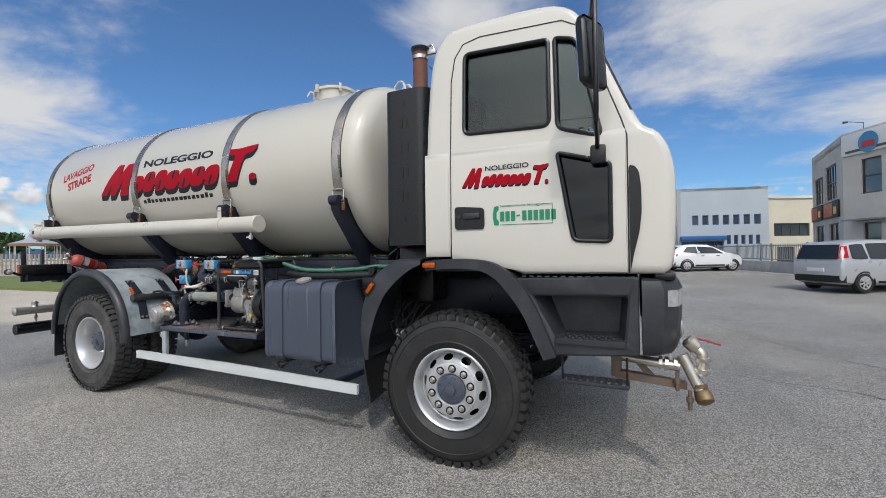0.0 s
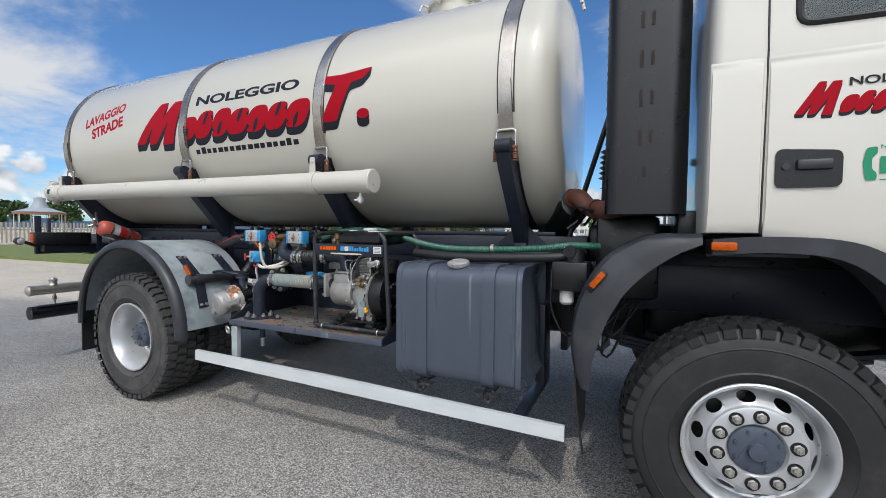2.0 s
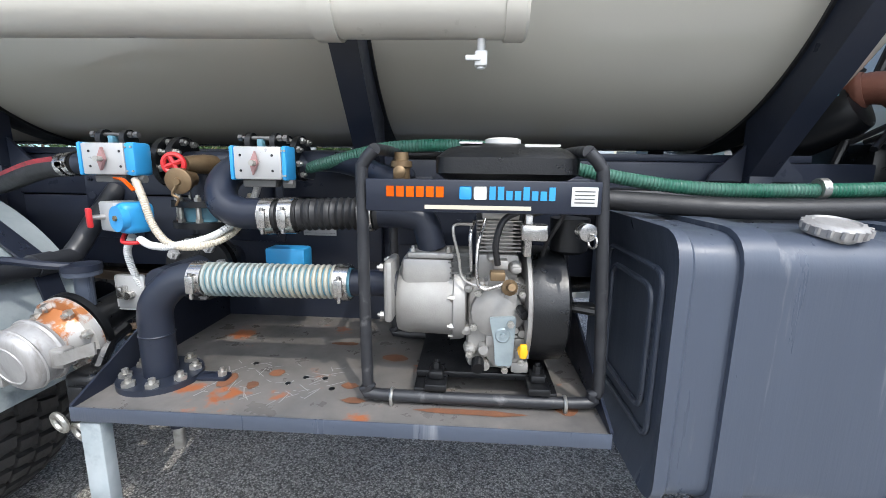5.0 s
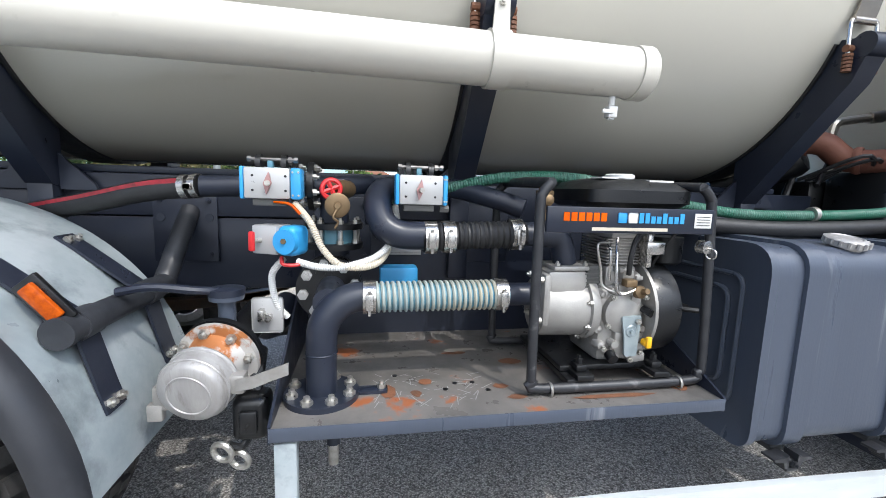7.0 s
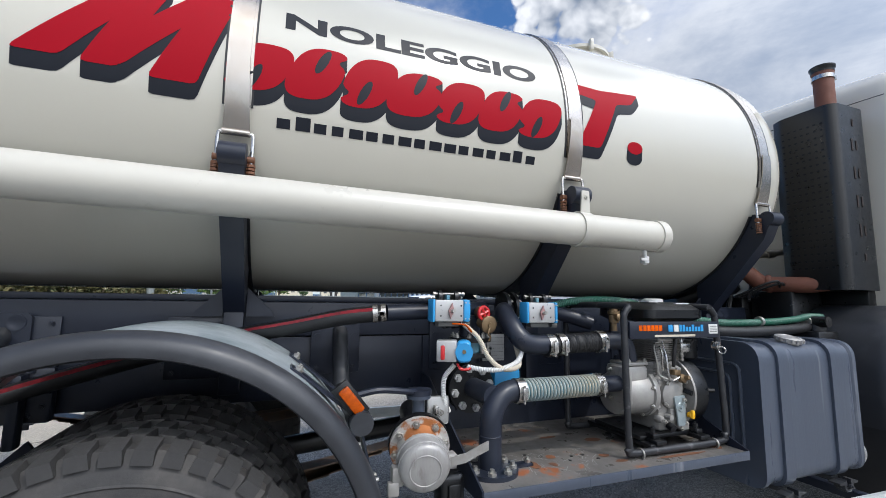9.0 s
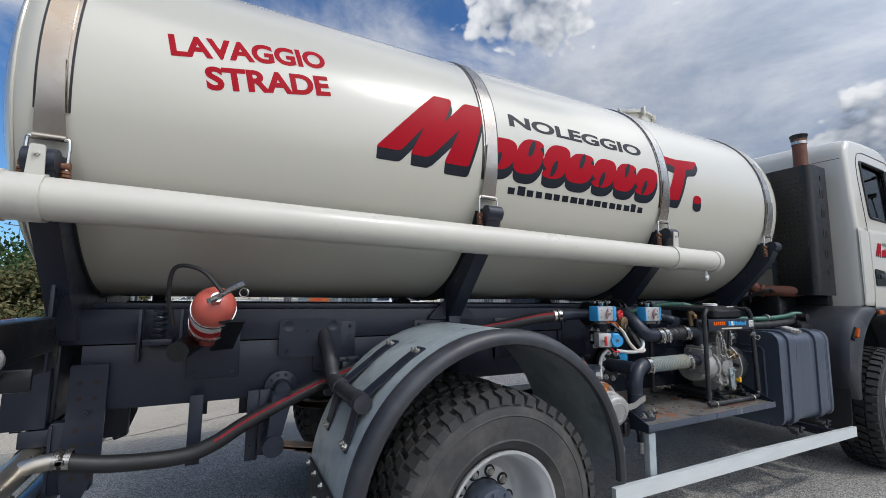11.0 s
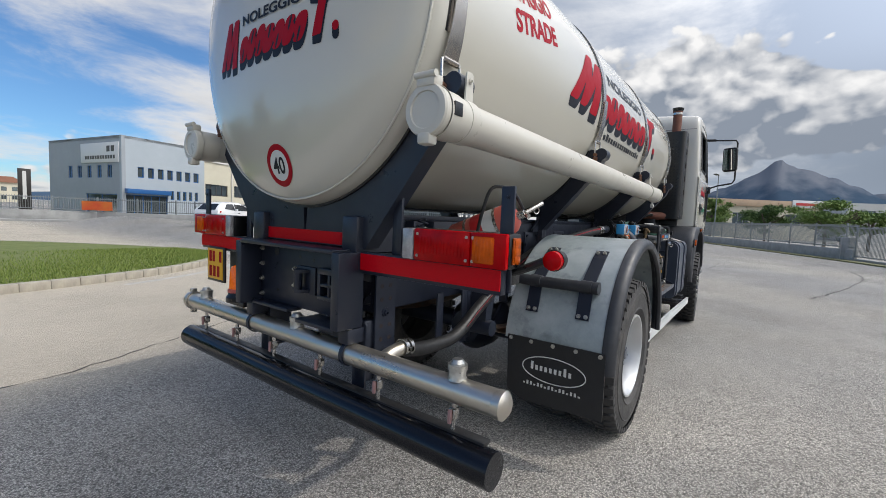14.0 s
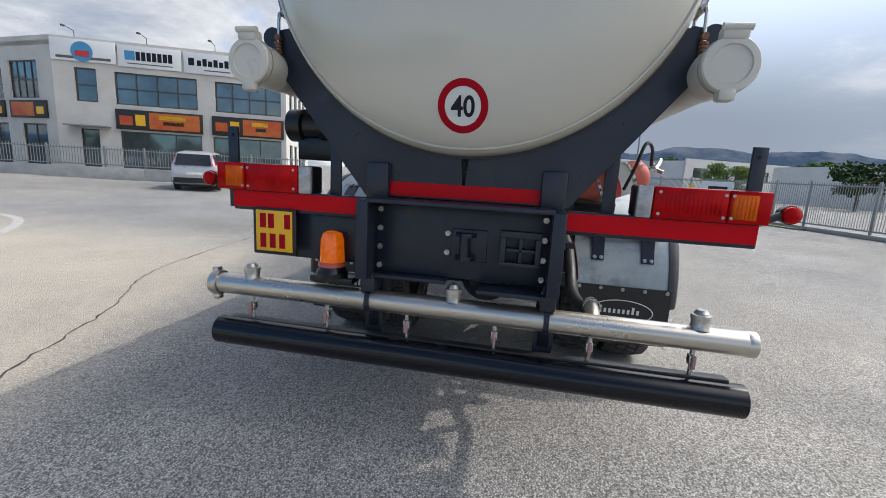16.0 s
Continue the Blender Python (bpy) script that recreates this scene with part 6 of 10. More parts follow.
for c, d in (((3.785, -0.58, 1.648), (0.55, -1, 0)), ((3.615, -0.43, 1.735), (0.6, -0.75, 0.2))):
    lathe(bm, c, d, [(-0.016, 0.057), (-0.016, 0.064), (-0.005, 0.068), (0.005, 0.068), (0.016, 0.064), (0.016, 0.057)], 22, caps=False)
part("exhaust_elbow", bm, M_EXH, truck, "rusty brown exhaust elbow")
for d_, r_, m_ in ((-0.015, 0.072, M_BLUEHOSE), (-0.045, 0.078, M_BOLT), (-0.075, 0.080, M_HOSE), (-0.105, 0.080, M_BOLT), (-0.135, 0.078, M_HOSE)):
    bm = B()
    lathe(bm, Vector((3.59, -0.40, 1.725)) + Vector((0.62, -0.76, 0.2)).normalized() * d_, (0.62, -0.76, 0.2), [(-0.014, r_ - 0.02), (-0.013, r_), (0.013, r_), (0.014, r_ - 0.02)], 24)
    part("coupling_band", bm, m_, truck)

# ---- the region between cab and tank ----
bm = B()
lathe(bm, (3.56, -0.30, 1.62), (0.35, -0.6, 0.35), [(-0.25, 0.11), (0.12, 0.11), (0.16, 0.095), (0.17, 0.06)], 24)
part("air_filter", bm, M_BLACK, truck, "black filter canister")
bm = B()
tube(bm, [(3.89, 0.14, 1.50), (3.895, 0.15, 1.90), (3.91, 0.15, 2.13), (3.98, 0.15, 2.38), (4.03, 0.15, 2.62), (4.05, 0.15, 3.0)], 0.135, 20, ribs=0.0)
tube(bm, [(3.895, 0.15, 1.92), (3.91, 0.15, 2.14)], 0.147, 24, ribs=0.018, pitch=0.042)
part("intake_duct", bm, M_PLASTIC, truck, "dark grey ribbed air intake duct")
bm = B()
tube(bm, [(3.58, -0.40, 1.42), (3.70, -0.40, 1.82), (3.84, -0.40, 2.29), (4.02, -0.40, 2.90)], 0.018, 10)
tube(bm, [(3.60, -0.55, 1.52), (3.80, -0.45, 1.70)], 0.012, 8)
part("stay_bar", bm, M_BLACK, truck)
bm = B()
tube(bm, [(3.86, -0.38, 1.80), (3.88, -0.38, 1.86), (3.95, -0.40, 1.88), (4.26, -0.52, 1.93)], 0.022, 10)
for x, y, z in ((4.05, -0.44, 1.895), (4.20, -0.495, 1.92)):
    lathe(bm, (x, y, z), (1, -0.38, 0.15), [(-0.03, 0.022), (-0.03, 0.032), (0.03, 0.032), (0.03, 0.022)], 12, caps=False)
part("coolant_pipe", bm, M_PIPESTEEL, truck, "grey pipe across the back of the cab")
bm = B()
box(bm, (3.72, 4.30), (-0.42, 0.42), (1.30, 1.56), 0.04)
box(bm, (3.80, 4.15), (-0.72, -0.42), (1.10, 1.60), 0.03)
box(bm, (3.62, 3.76), (-0.62, -0.44), (1.08, 1.30), 0.02)
box(bm, (4.22, 4.32), (-0.95, -0.45), (1.45, 1.62), 0.02)
part("engine_block", bm, M_BLACK, truck)
bm = B()
box(bm, (3.58, 3.78), (-0.98, -0.82), (1.16, 1.33), 0.012)
lathe(bm, (3.70, -0.90, 1.33), (0, 0, 1), [(0, 0.055), (0.06, 0.05), (0.075, 0.02)], 14)
cyl(bm, (3.68, -0.985, 1.39), (3.68, -0.90, 1.39), 0.035, 14)
valve_box = part("air_valve", bm, M_BLACK, truck, "black air valve block")
bm = B()
lathe(bm, (3.66, -0.91, 1.16), (0, 0, -1), [(0, 0.042), (0.07, 0.042), (0.085, 0.03)], 16)
part("filter_cup", bm, M_WHITE, valve_box)
bm = B()
rnd = random.Random(5)
for k in range(9):
    x0, z0 = 3.52 + 0.03 * k, 1.25 - 0.01 * k
    tube(bm, [(x0, -0.62, z0), (x0 + rnd.uniform(-0.1, 0.1), -0.74, z0 - rnd.uniform(0.1, 0.3)), (x0 + 0.15, -0.76, z0 - rnd.uniform(0.2, 0.45)), (x0 + 0.3, -0.6, z0 - 0.1)], 0.008, 6)
    tube(bm, [(3.6 + 0.05 * k, -0.45, 1.55), (3.7 + 0.05 * k, -0.55 - rnd.uniform(0, 0.15), 1.60 + rnd.uniform(-0.05, 0.1)), (3.95, -0.5, 1.5 + 0.02 * k)], 0.010, 6)
tagged(part("cable_loom", bm, M_HOSE, truck), kind="stuff")
bm = B()
box(bm, (2.62, 3.72), (-0.60, -0.46), (1.30, 1.37), 0.02)
part("cable_duct", bm, M_BLACK, truck)

# green suction hose
green = thing("green_hose", (2.9, -0.72, 1.38), "green ribbed suction hose along the chassis", "hose")
bm = B()
tube(bm, [(1.50, -0.62, 1.40), (1.75, -0.70, 1.46), (1.95, -0.74, 1.50), (2.25, -0.74, 1.50), (2.55, -0.80, 1.43), (2.85, -0.86, 1.385), (3.2, -0.88, 1.385), (3.5, -0.88, 1.40), (3.66, -0.88, 1.42), (3.84, -0.86, 1.42)], 0.0205, 12, ribs=0.0014, pitch=0.010)
part("hose", bm, M_GREENHOSE, green)
bm = B()
for x in (3.18, 3.64):
    cyl(bm, (x, -0.88, 1.39), (x + 0.02, -0.88, 1.392), 0.030, 14)
scatter("hose_clip", bm, M_BOLT, green)
bm = B()
tube(bm, [(2.60, -0.84, 1.345), (3.0, -0.90, 1.33), (3.5, -0.90, 1.345), (3.72, -0.86, 1.36)], 0.03, 12)
part("black_hose", bm, M_HOSE, truck)

# ---- rear end of the truck ----
for s in (-1, 1):
    bm = B()
    y = s * 0.43
    box(bm, (-1.97, -1.955 + 0.14), (y - 0.028, y + 0.028), (0.95, 1.315), 0.006)
    post = part("rear_post", bm, M_NAVY, truck, "dark blue rear frame post")
    bm = B()
    box(bm, (-1.80, -1.64), sorted((s * 0.455, s * 0.385)), (0.66, 0.97), 0.008)
    part("post_foot", bm, M_NAVY, post)
    bm = B()
    box(bm, (-1.865, -1.80), sorted((s * 0.455, s * 0.345)), (1.30, 1.485), 0.012)
    part("post_cap", bm, M_NAVY, post)
    for k in range(4):
        bm = B()
        bolt(bm, (-1.840, y - s * 0.048, 1.0 + 0.09 * k), (-1, 0, 0), 0.014, 0.012)
        part("post_bolt", bm, M_BOLT, post)
bm = B()
box(bm, (-1.84, -1.80), (-0.41, 0.41), (0.965, 1.315), 0.008)
box(bm, (-1.97, -1.80), (-0.41, 0.41), (1.305, 1.325), 0.004)
box(bm, (-1.95, -1.80), (-0.40, -0.10), (0.93, 0.95), 0.004)
box(bm, (-1.90, -1.80), (0.05, 0.40), (0.945, 0.965), 0.006)
rear_beam = part("rear_beam", bm, M_NAVY, truck, "dark blue rear cross beam")
bm = B()
for y, z, r in ((0.24, 1.26, 0.022), (0.02, 1.25, 0.010), (-0.10, 1.24, 0.010), (0.23, 1.04, 0.010)):
    cyl(bm, (-1.8415, y, z), (-1.839, y, z), r, 16)
scatter("beam_hole", bm, M_BLACK, rear_beam)
bm = B()
box(bm, (-1.852, -1.838), (-0.13, 0.035), (1.055, 1.205), 0.006)
hitch = part("tow_plate", bm, M_NAVY, rear_beam)
bm = B()
cyl(bm, (-1.885, -0.03, 1.08), (-1.885, -0.03, 1.18), 0.022, 12)
prism(bm, rounded([(-1.85, -0.085), (-1.90, -0.06), (-1.91, -0.02), (-1.85, 0.02)], 0.01), "z", 1.172, 1.19)
prism(bm, rounded([(-1.85, -0.085), (-1.90, -0.06), (-1.91, -0.02), (-1.85, 0.02)], 0.01), "z", 1.066, 1.084)
part("tow_pin", bm, M_NAVY, hitch)
bm = B()
for a, b, c, d in ((-0.37, -0.19, 1.185, 1.215), (-0.37, -0.19, 1.055, 1.075), (-0.37, -0.345, 1.075, 1.185), (-0.215, -0.19, 1.075, 1.185), (-0.345, -0.215, 1.122, 1.138), (-0.288, -0.272, 1.075, 1.185)):
    box(bm, (-1.885, -1.84), (a, b), (c, d), 0.003)
scatter("socket_bar", bm, M_NAVY, rear_beam)
for z in (1.09, 1.18):
    bm = B()
    bolt(bm, (-1.841, 0.055, z), (-1, 0, 0), 0.014, 0.012)
    part("plate_bolt", bm, M_BOLT, rear_beam)

# reflective boards, lamps, plate
bm = B()
box(bm, (-1.832, -1.827), (-0.352, 0.350), (1.338, 1.400), 0.0)
part("reflective_strip", bm, M_REFLECT, truck, "red reflective strip")
for s in (-1, 1):
    y0, y1 = (0.465, 1.165) if s > 0 else (0.46, 1.218)
    bm = B()
    box(bm, (-1.84, -1.80), sorted((s * y0, s * y1)), (1.215, 1.318), 0.004)
    board = part("lamp_board", bm, M_NAVY, truck)
    bm = B()
    box(bm, (-1.8455, -1.8402), sorted((s * (y0 + 0.003), s * (y1 - 0.003))), (1.232, 1.310), 0.0)
    part("reflective_strip", bm, M_REFLECT, board, "red reflective strip")
    bm = B()
    box(bm, (-1.835, -1.735), sorted((s * 0.735, s * 1.243)), (1.312, 1.448), 0.012)
    lampbox = part("tail_lamp", bm, M_BLACK, truck, "long red and orange tail lamp")
    for a, b, m, nm in ((0.738, 0.800, M_LENSWHITE, "reversing_lens"), (0.803, 1.085, M_LENSRED, "red_lens"), (1.088, 1.242, M_LENSRED, "red_lens")):
        bm = B()
        box(bm, (-1.862, -1.835), sorted((s * a, s * b)), (1.314, 1.447), 0.007)
        part(nm, bm, m, lampbox)
    bm = B()
    box(bm, (-1.8655, -1.858), sorted((s * 1.098, s * 1.192)), (1.330, 1.432), 0.006)
    for k in range(6):
        box(bm, (-1.867, -1.8645), sorted((s * (1.104 + 0.0142 * k), s * (1.112 + 0.0142 * k))), (1.336, 1.426), 0.001)
    part("orange_lens", bm, M_LENSORANGE, lampbox)
    bm = B()
    for k in range(14):
        box(bm, (-1.8635, -1.8615), sorted((s * (0.835 + 0.0168 * k), s * (0.845 + 0.0168 * k))), (1.345, 1.416), 0.0008)
    scatter("lens_rib", bm, M_LENSRED, lampbox)
    bm = B()
    for yy in (0.825, 1.07, 1.10):
        for zz in (1.335, 1.425):
            bolt(bm, (-1.862, s * yy, zz), (-1, 0, 0), 0.007, 0.003)
    scatter("lens_screw", bm, M_BOLT, lampbox)
    bm = B()
    box(bm, (-1.818, -1.762), sorted((s * 1.243, s * 1.252)), (1.332, 1.432), 0.004)
    for k in range(3):
        box(bm, (-1.813, -1.767), sorted((s * 1.252, s * 1.2545)), (1.337 + 0.031 * k, 1.363 + 0.031 * k), 0.001)
    part("side_reflector", bm, M_AMBER, lampbox, "ribbed orange side reflector")
    # uprights and the stalk lamp
    for yy, top in ((1.20, 1.625), (0.64, 1.60)):
        bm = B()
        box(bm, (-1.79, -1.775), sorted((s * (yy - 0.028), s * (yy + 0.028))), (1.22, top), 0.003)
        bolt(bm, (-1.79, s * yy, top - 0.04), (-1, 0, 0), 0.009, 0.004)
        part("flat_upright", bm, M_NAVY, truck)
    bm = B()
    tube(bm, [(-1.75, s * 1.19, 1.29), (-1.74, s * 1.26, 1.315), (-1.735, s * 1.34, 1.352)], 0.017, 10)
    lathe(bm, (-1.72, s * 1.375, 1.357), (-1, 0, 0), [(-0.025, 0.036), (0.02, 0.040)], 20)
    box(bm, (-1.76, -1.66), sorted((s * 1.205, s * 1.19)), (1.24, 1.31), 0.006)
    stalk = part("stalk_lamp", bm, M_BLACK, truck, "round stalk lamp, red behind and white in front")
    bm = B()
    lathe(bm, (-1.74, s * 1.375, 1.357), (-1, 0, 0), [(0, 0.037), (0.02, 0.035), (0.032, 0.018), (0.034, 0)], 20, caps=False)
    part("red_lens", bm, M_LENSRED, stalk)
    bm = B()
    lathe(bm, (-1.695, s * 1.375, 1.357), (1, 0, 0), [(0, 0.031), (0.014, 0.030), (0.022, 0.015), (0.023, 0)], 20, caps=False)
    part("white_lens", bm, M_LENSWHITE, stalk)
bm = B()
box(bm, (-1.86, -1.845), (0.812, 1.048), (1.0, 1.235), 0.005)
plate = part("plate_holder", bm, M_BLACK, truck)
bm = B()
box(bm, (-1.8645, -1.860), (0.832, 1.030), (1.018, 1.222), 0.002)
plate2 = part("registration_plate", bm, M_YELLOW, plate, "yellow registration plate with plain bars")
bm = B()
for row, z, ks in ((0, 1.135, (0, 1, 3)), (1, 1.035, (0, 1, 2))):
    for k in ks:
        y = 1.006 - (0.044 if row == 0 else 0.052) * k
        box(bm, (-1.8662, -1.8646), (y - 0.032, y), (z, z + 0.072), 0.0)
scatter("plate_bar", bm, M_INKRED, plate2)

# dark panel behind plate and beacon
bm = B()
box(bm, (-1.80, -1.79), (0.462, 0.86), (0.985, 1.213), 0.004)
part("lamp_panel", bm, M_NAVY, truck)
# beacon
bm = B()
lathe(bm, (-1.86, 0.62, 0.92), (0, 0, 1), [(0, 0.075), (0.025, 0.078), (0.04, 0.066), (0.065, 0.062)], 24)
box(bm, (-1.90, -1.80), (0.50, 0.72), (0.895, 0.925), 0.006)
beacon = part("beacon", bm, M_BLACK, truck, "orange beacon on a dark bracket")
bm = B()
lathe(bm, (-1.86, 0.62, 0.985), (0, 0, 1), [(0, 0.060), (0.12, 0.055), (0.15, 0.045), (0.160, 0.02), (0.161, 0)], 24, caps=False)
part("beacon_lens", bm, M_BEACON, beacon, "lit orange ribbed lens")
bm = B()
lathe(bm, (-1.86, 0.62, 0.975), (0, 0, 1), [(0, 0.068), (0.018, 0.067), (0.022, 0.060)], 24)
part("beacon_collar", bm, M_EXTING, beacon)
bm = B()
lathe(bm, (-1.56, 1.02, 1.66), (0, -1, 0), [(0, 0.05), (0.02, 0.085), (0.10, 0.088), (0.11, 0.07), (0.20, 0.07), (0.21, 0.085), (0.32, 0.085), (0.34, 0.05)], 20)
box(bm, (-1.60, -1.52), (0.60, 0.95), (1.48, 1.60), 0.01)
part("side_canister", bm, M_BLACK, truck, "black canister beside the tank")

# hanging brackets and plates under the rear frame
for s in (-1, 1):
    bm = B()
    prism(bm, rounded([(-1.745, 1.22), (-1.605, 1.22), (-1.605, 0.80), (-1.66, 0.64), (-1.72, 0.62), (-1.745, 0.70)], 0.012), "y", s * 0.462, s * 0.474)
    hung = part("hanger_plate", bm, M_NAVY, truck, "dark drilled hanger plate")
    studs, holes = B(), B()
    for k in range(7):
        z = 0.73 + 0.068 * k
        if k % 3 == 1:
            lathe(studs, (-1.675, s * 0.474, z), (0, s, 0), [(0.0, 0.026), (0.004, 0.026), (0.004, 0.0)], 16, caps=False)
            bolt(studs, (-1.675, s * 0.478, z), (0, s, 0), 0.018, 0.012)
        else:
            for x in (-1.705, -1.645):
                lathe(holes, (x, s * 0.4742, z), (0, s, 0), [(0.0, 0.012), (0.0012, 0.012), (0.0012, 0.009), (0.0004, 0.009), (0.0004, 0.0)], 12, caps=False)
    scatter("plate_bolt", studs, M_NAVY, hung)
    # hole bottoms carry their shade as a dark colour
    scatter("plate_hole", holes, M_HOLEDARK, hung)
    for x, z0 in ((-1.24, 0.72), (-0.98, 0.70), (-0.93, 0.72)):
        bm = B()
        box(bm, (x - 0.03, x + 0.03), sorted((s * 0.50, s * 0.488)), (z0, 1.05), 0.003)
        part("mud_strap", bm, M_NAVY, truck)
    bm = B()
    box(bm, (-0.62, -0.42), sorted((s * 0.50, s * 0.452)), (0.98, 1.20), 0.02)
    box(bm, (-0.54, -0.50), sorted((s * 0.56, s * 0.50)), (0.90, 1.18), 0.01)
    for k in range(10):
        t = 2 * math.pi * k / 10
        bolt(bm, (-0.52 + 0.085 * math.cos(t), s * 0.50, 1.10 + 0.09 * math.sin(t)), (0, s, 0), 0.011, 0.007)
    part("spring_hanger", bm, M_NAVY, truck)
    bm = B()
    tube(bm, [(-1.42, s * 0.47, 1.33 + 0.012 * k) for k in range(2)], 0.004, 6)
    pts = [(-1.42 + 0.026 * math.cos(t), s * 0.49 + 0.026 * math.sin(t) * s, 1.34 + 0.0045 * t) for t in np.linspace(0, 2 * math.pi * 5, 90)]
    tube(bm, pts, 0.006, 6, smoothed=False)
    box(bm, (-1.48, -1.36), sorted((s * 0.53, s * 0.445)), (1.30, 1.33), 0.004)
    for x in (-1.50, -1.33):
        box(bm, (x - 0.008, x + 0.008), sorted((s * 0.50, s * 0.44)), (1.22, 1.47), 0.003)
    part("spring_mount", bm, M_NAVY, truck)
bm = B()
prism(bm, [(-0.48, 0.92), (-0.70, 0.70), (-0.30, 0.70)], "y", -0.52, -0.50)
part("gusset", bm, M_NAVY, truck)

# ---- washing bar ----
bar = thing("spray_bar", (-1.86, 0, 0.82), "stainless steel spray bar with taps above a black pipe", "spray bar")
bm = B()
cyl(bm, (-1.86, -1.245, 0.817), (-1.86, 1.245, 0.825), 0.053, 28)
pipe = part("steel_pipe", bm, M_PIPESTEEL, bar, "tarnished stainless steel pipe")
bm = B()
lathe(bm, (-1.86, -1.235, 0.817), (0, -1, 0), [(0, 0.0535), (0.012, 0.057), (0.035, 0.056), (0.05, 0.035), (0.052, 0)], 28, caps=False)
part("weld_cap", bm, M_PIPESTEEL, pipe)
bm = B()
lathe(bm, (-1.86, 1.235, 0.825), (0, 1, 0), [(0, 0.054), (0, 0.063), (0.02, 0.066), (0.045, 0.060), (0.05, 0)], 28, caps=False)
box(bm, (-1.88, -1.84), (1.245, 1.28), (0.875, 0.91), 0.008)
box(bm, (-1.88, -1.84), (1.245, 1.28), (0.735, 0.77), 0.008)
part("cam_cap", bm, M_PIPESTEEL, pipe)
for y in (1.06, 0.01, -1.055):
    bm = B()
    lathe(bm, (-1.86, y, 0.862), (0, 0, 1), [(0, 0.042), (0.012, 0.036), (0.040, 0.036), (0.041, 0.040), (0.062, 0.040), (0.064, 0.030), (0.068, 0.030), (0.082, 0.020), (0.083, 0)], 16, caps=False)
    part("top_fitting", bm, M_BOLT, pipe)
bm = B()
for i, y in enumerate((1.06, 0.645, 0.23, -0.195, -0.62, -1.045)):
    z = 0.772
    bb = B()
    cyl(bb, (-1.86, y, z + 0.01), (-1.86, y, z - 0.035), 0.011, 10)
    box(bb, (-1.878, -1.842), (y - 0.016, y + 0.016), (z - 0.075, z - 0.030), 0.006)
    cyl(bb, (-1.86, y, z - 0.075), (-1.86, y, z - 0.125), 0.009, 10)
    tap = part("spray_tap", bb, M_STEEL, bar, "small steel tap with a red grip")
    bb = B()
    box(bb, (-1.893, -1.880), (y - 0.008, y + 0.008), (z - 0.088, z - 0.030), 0.004)
    part("tap_grip", bb, M_GRIP, tap)
bm.free()
bm = B()
cyl(bm, (-1.885, -1.255, 0.570), (-1.885, 1.235, 0.580), 0.071, 36)
black = part("black_pipe", bm, M_GLOSSBLACK, bar, "glossy black plastic pipe with a slot")
bm = B()
box(bm, (-1.875, -1.825), (-1.20, 1.18), (0.634, 0.652), 0.004)
part("pipe_slot", bm, M_HOSE, black)
for y in (0.42, -0.42):
    bm = B()
    box(bm, (-1.905, -1.80), (y - 0.035, y + 0.035), (0.872, 0.945), 0.006)
    lathe(bm, (-1.86, y - 0.012, 0.82), (0, 1, 0), [(0, 0.054), (0, 0.061), (0.024, 0.061), (0.024, 0.054)], 24, caps=False)
    bolt(bm, (-1.895, y + 0.015, 0.95), (0, 0, 1), 0.012, 0.03)
    part("pipe_clamp", bm, M_NAVY, bar)
    bm = B()
    prism(bm, rounded([(y - 0.045, 0.96), (y + 0.045, 0.96), (y + 0.045, 0.60), (y + 0.02, 0.52), (y - 0.02, 0.52), (y - 0.045, 0.60)], 0.012), "x", -1.800, -1.788)
    hang = part("pipe_hanger", bm, M_NAVY, bar, "dark steel plate that carries the black pipe")
    bm = B()
    for d_ in (-0.022, 0.022):
        cyl(bm, (-1.885, y + d_, 0.875), (-1.885, y + d_, 0.965), 0.006, 8)
        cyl(bm, (-1.885, y + d_, 0.945), (-1.885, y + d_, 0.957), 0.012, 6)
    scatter("clamp_bolt", bm, M_BOLT, hang)

rear_hose = thing("feed_hose", (-1.2, -0.6, 0.86), "black rubber feed hose with a red stripe under the chassis", "hose")
path = [(-1.72, -0.635, 0.855), (-1.535, -0.61, 0.812), (-1.286, -0.60, 0.80), (-1.15, -0.60, 0.84), (-1.03, -0.60, 0.91), (-0.85, -0.595, 0.995), (-0.60, -0.57, 1.09), (-0.2, -0.54, 1.21), (0.15, -0.56, 1.30), (0.45, -0.66, 1.36), (0.68, -0.74, 1.41), (0.86, -0.78, 1.43)]
bm = B()
tube(bm, path, 0.036, 16)
part("hose_body", bm, M_HOSE, rear_hose)
bm = B()
stripe = smooth_path(path, 8)
stripe = [p + Vector((0, -0.034, 0.014)) for p in stripe if -1.15 < p.x < 0.80]
for a, b in zip(stripe, stripe[1:]):
    n1 = Vector((0, -0.006, 0.015))
    bm.faces.new([bm.verts.new(q) for q in (a - n1, b - n1, b + n1, a + n1)])
bmesh.ops.remove_doubles(bm, verts=bm.verts, dist=0.0005)
part("hose_stripe", bm, M_STRIPE, rear_hose, "red printed stripe")
for c, d in (((-1.70, -0.635, 0.862), (1, 0, -0.1)), ((0.83, -0.775, 1.428), (1, -0.2, 0.1))):
    bm = B()
    a = Vector(d).normalized()
    for k in (-0.018, 0.018):
        lathe(bm, Vector(c) + a * k, d, [(-0.011, 0.037), (-0.011, 0.041), (0.011, 0.041), (0.011, 0.037)], 20, caps=False)
        box(bm, (c[0] - 0.014, c[0] + 0.014), (c[1] - 0.05, c[1] - 0.035), (c[2] - 0.012, c[2] + 0.012), 0.004)
    part("hose_clamp", bm, M_STEEL, rear_hose)
bm = B()
